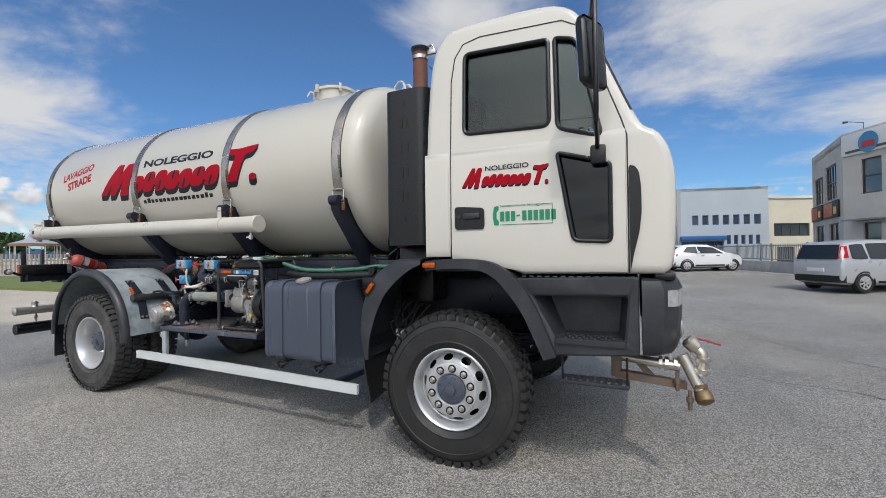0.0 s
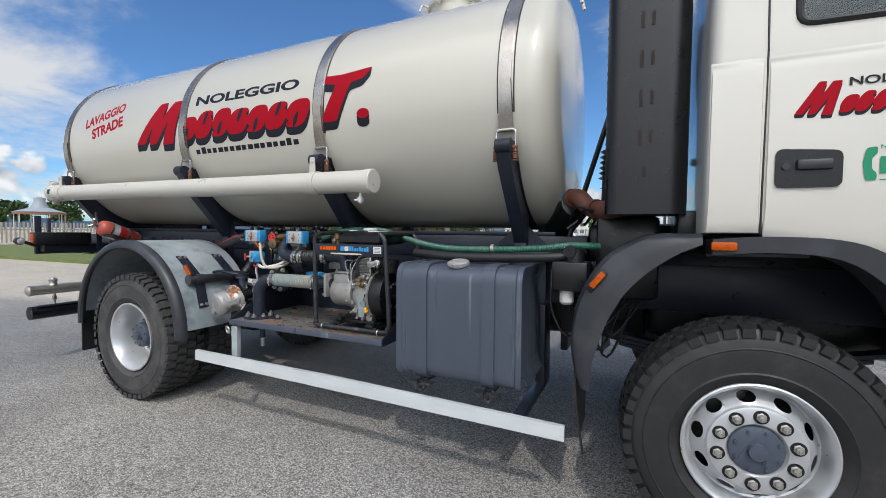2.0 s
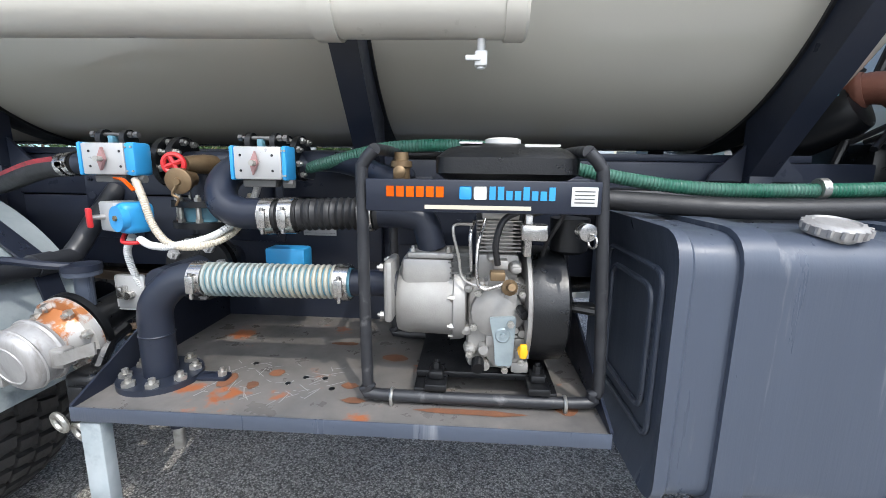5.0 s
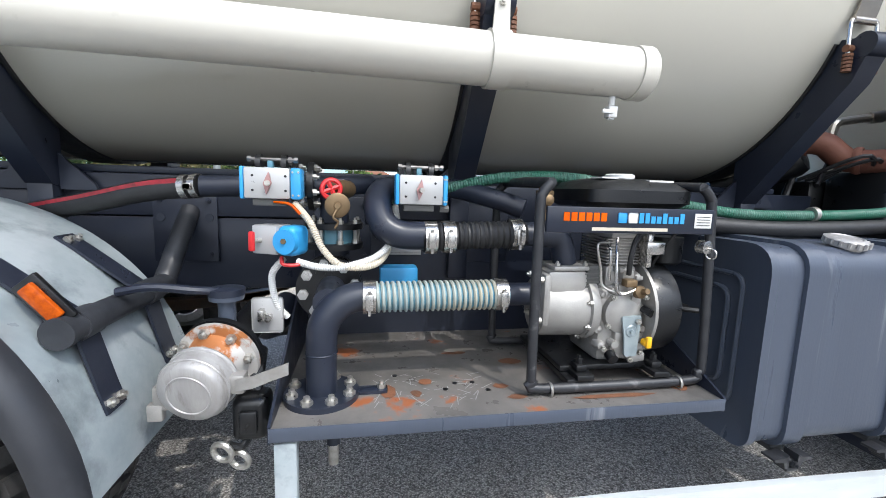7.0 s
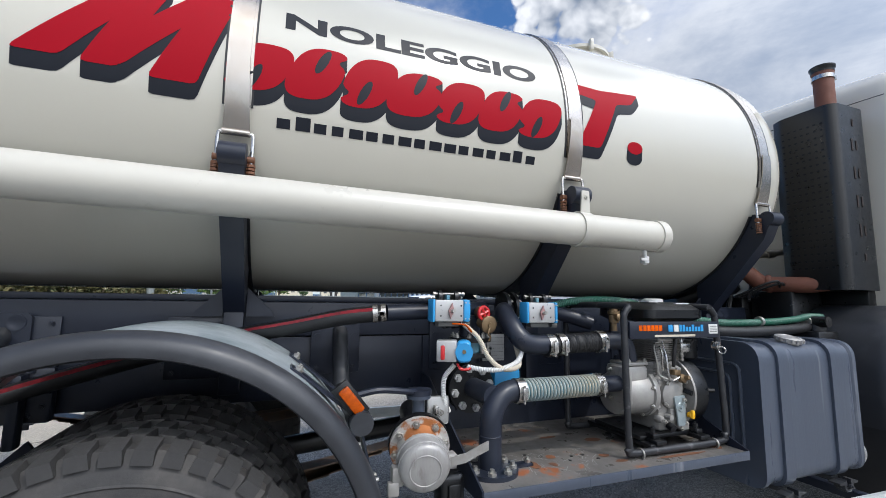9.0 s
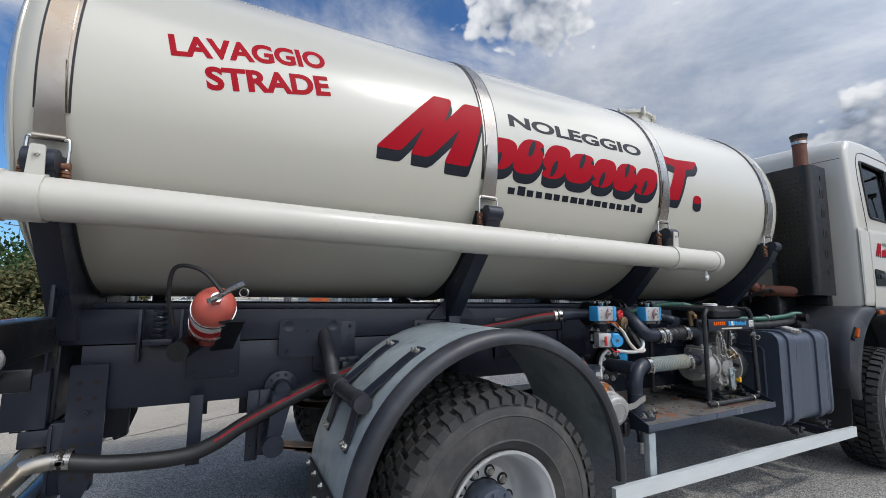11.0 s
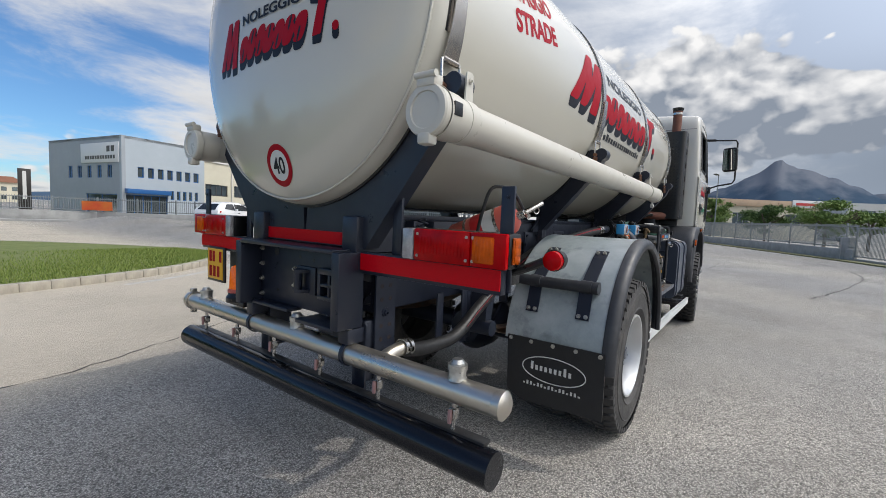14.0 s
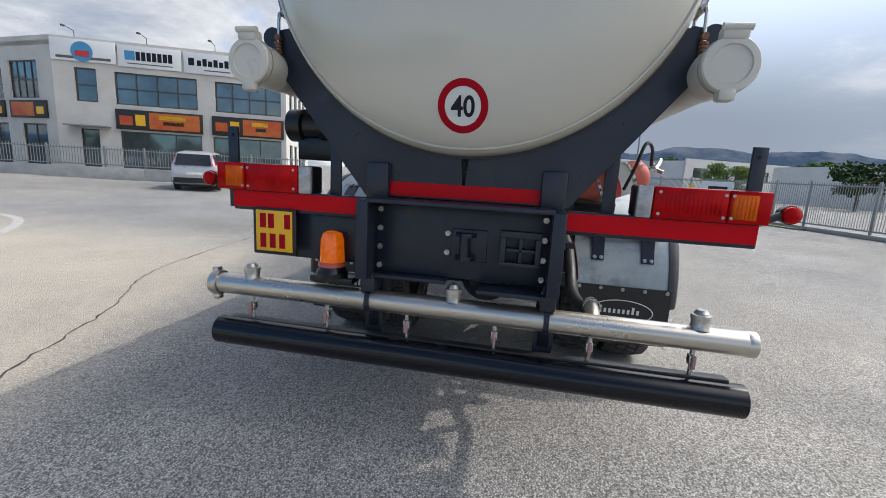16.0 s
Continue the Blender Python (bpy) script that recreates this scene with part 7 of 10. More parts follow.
tube(bm, [(-1.86, -0.62, 0.82), (-1.80, -0.63, 0.85), (-1.70, -0.635, 0.864)], 0.033, 16)
part("pipe_stub", bm, M_PIPESTEEL, rear_hose)

# ---- fire extinguisher ----
ext = thing("fire_extinguisher", (-1.12, -0.62, 1.40), "faded red fire extinguisher in a sloping chassis bracket", "fire extinguisher")
ha, hb = Vector((-1.18, -0.93, 1.515)), Vector((-1.215, -0.50, 1.345))
ax = (hb - ha).normalized()
bm = B()
lathe(bm, ha, ax, [(-0.012, 0.0), (-0.010, 0.03), (0.0, 0.055), (0.02, 0.075), (0.05, 0.086), (0.38, 0.086), (0.41, 0.07)], 32, caps=False)
body = part("cylinder", bm, M_EXTING, ext)
bm = B()
lathe(bm, ha, ax, [(0.10, 0.0865), (0.10, 0.0875), (0.24, 0.0875), (0.24, 0.0865)], 32, caps=False)
part("label_sleeve", bm, M_WHITE, body, "white paper label")
bm = B()
lathe(bm, ha, ax, [(0.17, 0.0878), (0.17, 0.0885), (0.24, 0.0885), (0.24, 0.0878)], 32, caps=False)
part("label_band", bm, M_RED, body)
bm = B()
lathe(bm, ha, ax, [(0.085, 0.0866), (0.085, 0.091), (0.10, 0.091), (0.10, 0.0866)], 32, caps=False)
lathe(bm, ha, ax, [(0.27, 0.0866), (0.27, 0.091), (0.285, 0.091), (0.285, 0.0866)], 32, caps=False)
scatter("holding_band", bm, M_STEEL, ext)
bm = B()
cyl(bm, ha, ha - ax * 0.05, 0.022, 12)
tube(bm, [ha - ax * 0.045, ha - ax * 0.06 + Vector((0.05, -0.02, 0.03)), ha - ax * 0.06 + Vector((0.10, -0.04, 0.055))], 0.012, 8)
tube(bm, [ha - ax * 0.05, ha - ax * 0.09 + Vector((-0.03, 0, -0.03))], 0.012, 8)
torus(bm, ha - ax * 0.05 + Vector((0.10, -0.02, 0.02)), (0.5, 1, 0), 0.018, 0.003, 16, 5)
part("valve_handle", bm, M_STEEL, ext, "bright squeeze handle with its pin")
bm = B()
tube(bm, [ha - ax * 0.03 + Vector((0.02, 0, 0.03)), ha + Vector((-0.06, 0.0, 0.13)), ha + Vector((-0.16, 0.06, 0.14)), ha + Vector((-0.18, 0.10, 0.02)), ha + Vector((-0.16, 0.14, -0.10))], 0.009, 8)
part("discharge_hose", bm, M_HOSE, ext)
bm = B()
dn = Vector((0.10, 0.02, -0.10))
u = Vector((0.75, 0.45, 0.0)).normalized()
q0, q1 = ha + ax * 0.02 + dn * 0.7, hb + dn * 0.7
rings(bm, [[p - u * 0.06, p + u * 0.06, p + u * 0.06 + Vector((0, 0, -0.012)), p - u * 0.06 + Vector((0, 0, -0.012))] for p in (q0, q1)])
cyl(bm, hb + Vector((-0.05, -0.02, -0.03)), hb + ax * -0.24 + Vector((-0.12, -0.04, -0.14)), 0.045, 14)
part("bracket", bm, M_BLACK, ext)

# bolted plates on the frame and the spring's bracket
for s in (-1, 1):
    bm = B()
    prism(bm, rounded([(-0.87, 1.205), (-0.53, 1.205), (-0.53, 1.415), (-0.87, 1.415)], 0.03), "y", s * 0.455, s * 0.470)
    frame_plate = part("frame_plate", bm, M_NAVY, truck)
    bm = B()
    for x in (-0.82, -0.58):
        lathe(bm, (x, s * 0.470, 1.375), (0, s, 0), [(0.0, 0.034), (0.003, 0.034), (0.003, 0.026), (0.001, 0.022), (0.001, 0.0)], 16, caps=False)
        bolt(bm, (x, s * 0.470, 1.235), (0, s, 0), 0.016, 0.012)
    scatter("plate_bolt", bm, M_NAVY, frame_plate)
    bm = B()
    lathe(bm, (-0.845, s * 0.455, 1.05), (0, s, 0), [(0, 0.085), (0.012, 0.085), (0.014, 0.078), (0.022, 0.046), (0.08, 0.036), (0.08, 0.0)], 24)
    prism(bm, [(-0.90, 1.04), (-0.80, 1.04), (-0.86, 0.80), (-0.92, 0.80)], "y", s * 0.50, s * 0.62)
    cyl(bm, (-0.89, s * 0.47, 0.80), (-0.89, s * 0.66, 0.80), 0.05, 18)
    hanger = part("spring_bracket", bm, M_NAVY, truck)
    bm = B()
    bolts_round(bm, (-0.845, s * 0.467, 1.05), (0, s, 0), 0.066, 10, 0.010, 0.008)
    scatter("bracket_bolt", bm, M_NAVY, hanger)
    # the leaves, longest on top
    for k in range(6):
        bm = B()
        x0, x1 = -0.90 + 0.06 * k, 0.96 - 0.06 * k
        top = [(x0 + (x1 - x0) * i / 10, 0.80 - 0.10 * (1 - ((i - 5) / 5.0) ** 2) * (1 - 0.07 * k) - 0.018 * k) for i in range(11)]
        prism(bm, top + [(x, z - 0.016) for x, z in reversed(top)], "y", s * 0.52, s * 0.61)
        part("spring_leaf", bm, M_BROWN, truck)

# ---- pump tray on the right of the chassis ----
tray = thing("pump_tray", (1.85, -0.85, 0.79), "grey steel tray with scratched and rusty paint, bolted to the chassis", "tray")
X0, X1, YF, YB, ZT = 1.145, 2.555, -1.20, -0.44, 0.79
bm = B()
box(bm, (X0, X1), (YF, YB), (ZT - 0.008, ZT), 0.0)
part("tray_floor", bm, M_TRAY, tray, "scratched grey floor with rust patches")
bm = B()
box(bm, (X0, X1), (YF - 0.006, YF), (ZT - 0.034, ZT + 0.006), 0.002)
part("tray_lip", bm, M_FUEL, tray)
for x, top in ((X0, 1.10), (X1, 1.06)):
    bm = B()
    prism(bm, [(YF, ZT - 0.04), (YB, ZT - 0.04), (YB, top), (YB - 0.12, top), (YF, ZT + 0.008)], "x", x - 0.004, x + 0.004)
    part("tray_side", bm, M_NAVY, tray)
bm = B()
box(bm, (X0, X1), (YB - 0.004, YB + 0.004), (ZT, 1.30), 0.0)
for x in np.arange(1.25, 2.5, 0.1):
    for z in (0.90, 1.22):
        bolt(bm, (x, YB - 0.004, z), (0, -1, 0), 0.012, 0.008)
part("tray_back", bm, M_NAVY, tray)
bm = B()
box(bm, (1.155, 1.215), (-1.195, -1.155), (0.45, ZT - 0.045), 0.004)
part("tray_leg", bm, M_ZINC, tray)
bm = B()
for x, y, w, h in ((1.47, -1.02, 0.05, 0.09), (1.56, -1.04, 0.04, 0.05), (1.60, -0.96, 0.06, 0.04), (1.88, -1.10, 0.07, 0.03), (1.85, -1.02, 0.05, 0.04), (1.75, -0.72, 0.10, 0.03), (2.2, -1.13, 0.30, 0.03), (2.47, -1.10, 0.06, 0.05), (1.95, -0.82, 0.09, 0.05)):
    rr = random.Random(int(x * 100))
    pts = [(x + w * (0.6 + 0.4 * rr.random()) * math.cos(t) * 0.6, y + h * (0.6 + 0.4 * rr.random()) * math.sin(t) * 0.6) for t in np.linspace(0, 2 * math.pi, 13)[:-1]]
    bm.faces.new([bm.verts.new((a, b, ZT + 0.002)) for a, b in pts])
scatter("rust_patch", bm, M_RUST, tray)
bm = B()
for x, y in ((1.70, -0.98), (1.76, -0.98), (1.66, -1.02), (1.80, -1.04), (1.5, -0.9)):
    cyl(bm, (x, y, ZT - 0.001), (x, y, ZT + 0.0015), 0.009, 10)
scatter("drilled_hole", bm, M_BLACK, tray)
bm = B()
rr = random.Random(8)
for k in range(60):
    x, y, a, ln = rr.uniform(1.42, 1.8), rr.uniform(-1.15, -0.9), rr.uniform(0, 3.1), rr.uniform(0.01, 0.06)
    d, q = Vector((math.cos(a), math.sin(a), 0)) * ln, Vector((-math.sin(a), math.cos(a), 0)) * 0.0012
    c = Vector((x, y, ZT + 0.0012))
    bm.faces.new([bm.verts.new(p) for p in (c - q, c + d - q, c + d + q, c + q)])
tagged(part("scratch", bm, M_GREYBOX, tray), kind="stuff")
bm = B()
box(bm, (1.03, 1.13), (-0.885, -0.875), (0.955, 1.075), 0.01)
panel = part("switch_panel", bm, M_GREYBOX, tray, "small pale metal plate with a switch")
bm = B()
cyl(bm, (1.085, -0.885, 1.01), (1.085, -0.91, 1.01), 0.013, 10)
box(bm, (1.055, 1.075), (-0.915, -0.885), (1.0, 1.04), 0.004)
part("switch", bm, M_STEEL, panel)

# ---- suction elbow, valves and pipes ----
pipes = thing("pipework", (1.4, -0.8, 0.79), "dark painted steel pipes with flanges and actuated valves above the tray", "pipework")
bm = B()
tube(bm, [(1.265, -1.02, 0.79), (1.265, -1.02, 0.94), (1.272, -1.02, 1.02), (1.31, -1.01, 1.075), (1.36, -1.0, 1.10), (1.42, -0.995, 1.102)], 0.047, 24)
cyl(bm, (1.285, -1.01, 1.085), (1.275, -0.60, 1.085), 0.047, 20)
part("elbow", bm, M_NAVY, pipes, "dark painted steel elbow")
bm = B()
torus(bm, (1.265, -1.02, 0.935), (0, 0, 1), 0.047, 0.003, 28, 6)
part("weld_seam", bm, M_NAVY, pipes)
bm = B()
cyl(bm, (1.265, -1.02, ZT), (1.265, -1.02, ZT + 0.018), 0.115, 28)
box(bm, (1.36, 1.47), (-1.03, -0.985), (ZT, ZT + 0.012), 0.01)
part("floor_flange", bm, M_NAVY, pipes)
bm = B()
bolts_round(bm, (1.265, -1.02, ZT + 0.018), (0, 0, 1), 0.092, 8, 0.019, 0.012, 0.4)
bolt(bm, (1.45, -1.008, ZT + 0.012), (0, 0, 1), 0.014, 0.014)
scatter("flange_bolt", bm, M_BOLT, pipes)
bm = B()
cyl(bm, (1.265, -1.02, ZT - 0.03), (1.265, -1.02, ZT - 0.06), 0.09, 24)
bolts_round(bm, (1.265, -1.02, ZT - 0.062), (0, 0, -1), 0.075, 8, 0.014, 0.014)
cyl(bm, (1.30, -1.02, ZT - 0.06), (1.30, -1.02, ZT - 0.16), 0.022, 12)
part("under_flange", bm, M_NAVY, pipes)
bm = B()
cyl(bm, (1.30, -1.02, ZT - 0.15), (1.30, -1.02, ZT - 0.23), 0.017, 12)
part("drain_nipple", bm, M_BOLT, pipes)
# flange behind the elbow
bm = B()
cyl(bm, (1.272, -0.815, 1.085), (1.272, -0.79, 1.085), 0.114, 28)
cyl(bm, (1.272, -0.765, 1.085), (1.272, -0.74, 1.085), 0.114, 28)
part("pipe_flange", bm, M_BLACK, pipes)
bm = B()
bolts_round(bm, (1.272, -0.815, 1.085), (0, -1, 0), 0.090, 8, 0.019, 0.014, 0.2)
scatter("flange_bolt", bm, M_GREYBOX, pipes)
# ribbed hoses
bm = B()
tube(bm, [(1.395, -1.0, 1.102), (1.62, -1.0, 1.102), (1.86, -1.0, 1.105)], 0.042, 24)
suction = part("ribbed_hose", bm, M_BLUEHOSE, pipes, "blue suction hose with a tan spiral rib")
bm = B()
tube(bm, [(1.41 + 0.445 * k / 416, -1.0 + 0.0450 * math.cos(2 * math.pi * k / 16), 1.102 + 0.003 * k / 416 + 0.0450 * math.sin(2 * math.pi * k / 16)) for k in range(417)], 0.0058, 6, smoothed=False)
part("spiral_rib", bm, M_TANRIB, suction)
bm = B()
cyl(bm, (1.84, -1.0, 1.105), (1.99, -1.0, 1.105), 0.038, 20)
part("pipe_stub", bm, M_NAVY, pipes)


def clamp(c, axis, r, parent, mat_=None):
    """A broad worm clamp with its bolt."""
    bm = B()
    a = Vector(axis).normalized()
    lathe(bm, c, axis, [(-0.020, r), (-0.020, r + 0.005), (0.020, r + 0.005), (0.020, r)], 28, caps=False)
    q = Vector(c) + Vector((0, -1, 0)) * (r + 0.008)
    box(bm, (q.x - 0.012, q.x + 0.012), (q.y - 0.010, q.y + 0.008), (q.z - 0.028, q.z + 0.022), 0.003)
    cyl(bm, q + Vector((0, 0, -0.045)), q + Vector((0, 0, 0.03)), 0.006, 8)
    return part("hose_clamp", bm, mat_ or M_STEEL, parent)


clamp((1.41, -1.0, 1.102), (1, 0, 0.0), 0.048, pipes)
clamp((1.835, -1.0, 1.105), (1, 0, 0.0), 0.048, pipes)
bm = B()
tube(bm, [(1.62, -0.62, 1.43), (1.52, -0.68, 1.44), (1.455, -0.80, 1.43), (1.435, -0.89, 1.385), (1.455, -0.94, 1.325), (1.51, -0.95, 1.295), (1.60, -0.95, 1.292)], 0.046, 22)
part("upper_elbow", bm, M_NAVY, pipes, "dark painted upper pipe bend")
bm = B()
tube(bm, [(1.58, -0.95, 1.285), (1.75, -0.95, 1.295), (1.93, -0.95, 1.30)], 0.045, 22, ribs=0.0035, pitch=0.02)
part("ribbed_hose", bm, M_HOSE, pipes, "black ribbed hose")
clamp((1.605, -0.95, 1.286), (1, 0, 0.03), 0.049, pipes)
clamp((1.665, -0.95, 1.289), (1, 0, 0.03), 0.049, pipes)
clamp((1.895, -0.95, 1.30), (1, 0, 0.03), 0.049, pipes)
bm = B()
tube(bm, [(1.90, -0.95, 1.30), (2.0, -0.95, 1.30), (2.06, -0.95, 1.28), (2.085, -0.95, 1.20)], 0.041, 20)
part("delivery_bend", bm, M_NAVY, pipes)
bm = B()
tube(bm, [(0.86, -0.78, 1.43), (1.0, -0.77, 1.435), (1.2, -0.74, 1.44), (1.35, -0.68, 1.45), (1.42, -0.62, 1.44), (1.43, -0.62, 1.30)], 0.036, 18)
tube(bm, [(1.55, -0.62, 1.45), (1.72, -0.66, 1.45), (1.86, -0.74, 1.42), (1.98, -0.80, 1.38)], 0.038, 18)
tube(bm, [(1.286, -0.75, 1.20), (1.286, -0.75, 1.42)], 0.05, 18)
part("manifold", bm, M_NAVY, pipes)
for c, ax_, R_ in (((1.16, -0.74, 1.44), (1, 0, 0), 0.085), ((1.21, -0.74, 1.44), (1, 0, 0), 0.085), ((1.286, -0.76, 1.306), (0, 0, 1), 0.102), ((1.286, -0.76, 1.236), (0, 0, 1), 0.102), ((1.53, -0.64, 1.46), (1, 0, 0), 0.08), ((1.58, -0.64, 1.46), (1, 0, 0), 0.08)):
    bm = B()
    a = Vector(ax_)
    lathe(bm, c, ax_, [(-0.010, 0.03), (-0.010, R_), (0.010, R_), (0.010, 0.03)], 26)
    part("flange", bm, M_BLACK, pipes)
    bm = B()
    bolts_round(bm, Vector(c) + a * 0.010, ax_, R_ - 0.017, 8, 0.012, 0.012, 0.3)
    scatter("flange_bolt", bm, M_BOLT, pipes)


bm = B()
cyl(bm, (1.286, -0.76, 1.246), (1.286, -0.76, 1.296), 0.070, 26)
part("valve_wafer", bm, M_BLUEHOSE, pipes, "blue valve ring between two dark flanges")
for k in range(8):
    t = 2 * math.pi * k / 8 + 0.3
    bm = B()
    cx, cy = 1.286 + 0.085 * math.cos(t), -0.76 + 0.085 * math.sin(t)
    cyl(bm, (cx, cy, 1.246), (cx, cy, 1.296), 0.0085, 8)
    part("valve_stud", bm, M_BOLT, pipes)


def actuator(x0, x1, z0, z1, y, parent, ends=(0.07, 0.10)):
    """Quarter-turn actuator: pale body, blue end caps, red pointer, dark bolted yoke above."""
    w = x1 - x0
    a0, a1 = x0 + ends[0] * w, x1 - ends[1] * w
    bm = B()
    box(bm, (a0, a1), (y, y + 0.07), (z0, z1), 0.006)
    body = part("actuator", bm, M_GREYBOX, parent, "pale grey valve actuator with blue ends")
    for a, b in ((x0, a0), (a1, x1)):
        bm = B()
        box(bm, (a, b), (y - 0.002, y + 0.072), (z0 - 0.002, z1 + 0.002), min(0.010, (b - a) * 0.45))
        part("end_cap", bm, M_BLUE, body)
    c = Vector((x0 + 0.46 * w, y - 0.006, (z0 + z1) / 2))
    bm = B()
    prism(bm, [(c.x - 0.004, c.z - 0.034), (c.x + 0.012, c.z), (c.x + 0.004, c.z + 0.034), (c.x - 0.012, c.z)], "y", y - 0.014, y - 0.004)
    part("pointer", bm, M_GRIP, body, "faded red pointer")
    bm = B()
    cyl(bm, c + Vector((0, 0.01, 0)), c + Vector((0.004, -0.030, 0)), 0.008, 10)
    part("spindle", bm, M_BOLT, body)
    bm = B()
    for dx in (-0.045, 0.05):
        for dz in (-0.022, 0.022):
            cyl(bm, (c.x + dx, y - 0.001, c.z + dz), (c.x + dx, y + 0.004, c.z + dz), 0.004, 8)
    scatter("port_hole", bm, M_BLACK, body)
    bm = B()
    for a in (a1 + 0.25 * (x1 - a1), x1 - 0.25 * (x1 - a1)):
        for zz in (z0 + 0.012, z1 - 0.012):
            cyl(bm, (a, y - 0.004, zz), (a, y, zz), 0.0035, 6)
    scatter("cap_screw", bm, M_BOLT, body)
    bm = B()
    box(bm, (c.x - 0.05, c.x + 0.05), (y + 0.015, y + 0.06), (z0 - 0.022, z0), 0.004)
    cyl(bm, (c.x + 0.07, y + 0.03, z0 - 0.012), (c.x + 0.10, y + 0.03, z0 - 0.012), 0.013, 6)
    part("lower_yoke", bm, M_CREVICE, body)
    for dx in (-0.035, 0.04):
        bm = B()
        lathe(bm, (c.x + dx, y + 0.055, z1 + 0.012), (1, 0, 0), [(-0.008, 0.030), (0.008, 0.030)], 18)
        part("yoke_plate", bm, M_BLACK, body)
    bm = B()
    cyl(bm, (c.x - 0.062, y + 0.045, z1 + 0.026), (c.x + 0.075, y + 0.045, z1 + 0.026), 0.006, 8)
    for dx in (-0.062, 0.058, 0.075):
        cyl(bm, (c.x + dx - 0.006, y + 0.045, z1 + 0.026), (c.x + dx + 0.006, y + 0.045, z1 + 0.026), 0.010, 6)
    part("yoke_bolt", bm, M_NUT, body)
    bm = B()
    box(bm, (c.x - 0.008, c.x + 0.008), (y + 0.03, y + 0.06), (z1, z1 + 0.022), 0.003)
    part("yoke_lug", bm, M_BLUEHOSE, body)
    return body


actuator(1.024, 1.203, 1.399, 1.493, -0.95, pipes, (0.065, 0.19))
actuator(1.490, 1.660, 1.392, 1.487, -0.95, pipes, (0.07, 0.09))
# the third one lies endways
TILT = Matrix.Translation((1.135, -0.925, 1.272)) @ Matrix.Rotation(radians(-24), 4, "Z")
bm = B()
box(bm, (-0.075, 0.012), (-0.040, 0.045), (-0.044, 0.046), 0.006, 2, TILT)
side = part("actuator", bm, M_GREYBOX, pipes, "pale grey valve actuator lying endways with a blue cap")
bm = B()
box(bm, (0.012, 0.075), (-0.044, 0.047), (-0.047, 0.047), 0.020, 3, TILT)
cyl(bm, TILT @ Vector((0.045, -0.052, 0)), TILT @ Vector((0.045, -0.030, 0)), 0.038, 24)
cap_ = part("end_cap", bm, M_BLUE, side)
bm = B()
cyl(bm, TILT @ Vector((0.045, -0.057, 0.002)), TILT @ Vector((0.045, -0.050, 0.002)), 0.009, 6)
part("cap_screw", bm, M_BRASS, cap_)
bm = B()
cyl(bm, TILT @ Vector((-0.045, -0.040, 0)), TILT @ Vector((-0.045, -0.078, 0)), 0.008, 10)
part("spindle", bm, M_BOLT, side)
bm = B()
box(bm, (-0.054, -0.036), (-0.086, -0.072), (-0.030, 0.030), 0.005, 2, TILT)
part("pointer", bm, M_RED, side)
bm = B()
box(bm, (1.45, 1.60), (-0.70, -0.62), (1.02, 1.14), 0.012)
part("pressure_switch", bm, M_BLUE, pipes, "light blue switch box behind the hose")
bm = B()
box(bm, (1.50, 1.64), (-0.452, -0.448), (1.15, 1.30), 0.002)
part("data_sheet", bm, M_GREYBOX, pipes, "pale paper sheet with ruled lines")
bm = B()
for k in range(7):
    z = 1.16 + 0.02 * k
    box(bm, (1.505, 1.635), (-0.4535, -0.4522), (z, z + 0.001), 0.0)
part("sheet_lines", bm, M_CREVICE, pipes)
# red hand wheel on a brass valve
bm = B()
torus(bm, (1.288, -0.905, 1.434), (0.25, -1, 0), 0.029, 0.008, 22, 7)
for k in range(4):
    t = k * math.pi / 2 + 0.4
    tube(bm, [(1.288, -0.905, 1.434), (1.288 + 0.029 * math.cos(t), -0.905 + 0.007 * math.cos(t), 1.434 + 0.029 * math.sin(t))], 0.008, 6)
part("hand_wheel", bm, M_RED, pipes, "red hand wheel")
bm = B()
lathe(bm, (1.288, -0.90, 1.434), (0.35, 1, 0), [(0, 0.010), (0.03, 0.012), (0.03, 0.024), (0.06, 0.028), (0.10, 0.032), (0.14, 0.030)], 16)
lathe(bm, (1.306, -0.90, 1.385), (0.1, -1, -0.1), [(-0.05, 0.026), (-0.002, 0.026), (0.0, 0.038), (0.022, 0.040), (0.026, 0.034), (0.027, 0.012), (0.033, 0.010)], 22)
tube(bm, [(1.306, -0.93, 1.37), (1.296, -0.935, 1.345), (1.31, -0.93, 1.33), (1.30, -0.93, 1.31)], 0.004, 6)
part("brass_valve", bm, M_BRASS, pipes, "brass valve with a chained cap")
bm = B()
tube(bm, [(1.18, -0.93, 1.385), (1.23, -0.97, 1.33), (1.27, -0.99, 1.25), (1.33, -1.0, 1.20), (1.42, -0.98, 1.20), (1.47, -0.90, 1.24), (1.48, -0.82, 1.34)], 0.0105, 10, ribs=0.0014, pitch=0.007)
part("conduit", bm, M_CONDUIT, pipes, "beige ribbed cable conduit")
bm = B()
tube(bm, [(1.19, -0.95, 1.205), (1.26, -0.99, 1.195), (1.34, -1.0, 1.20), (1.44, -0.96, 1.23), (1.50, -0.88, 1.30), (1.50, -0.8, 1.38)], 0.0105, 10, ribs=0.0014, pitch=0.007)
tube(bm, [(1.14, -0.92, 1.21), (1.10, -0.90, 1.15), (1.11, -0.88, 1.05), (1.14, -0.86, 1.0)], 0.0105, 10, ribs=0.0014, pitch=0.007)
part("conduit", bm, M_WHITE, pipes, "white ribbed cable conduit")
bm = B()
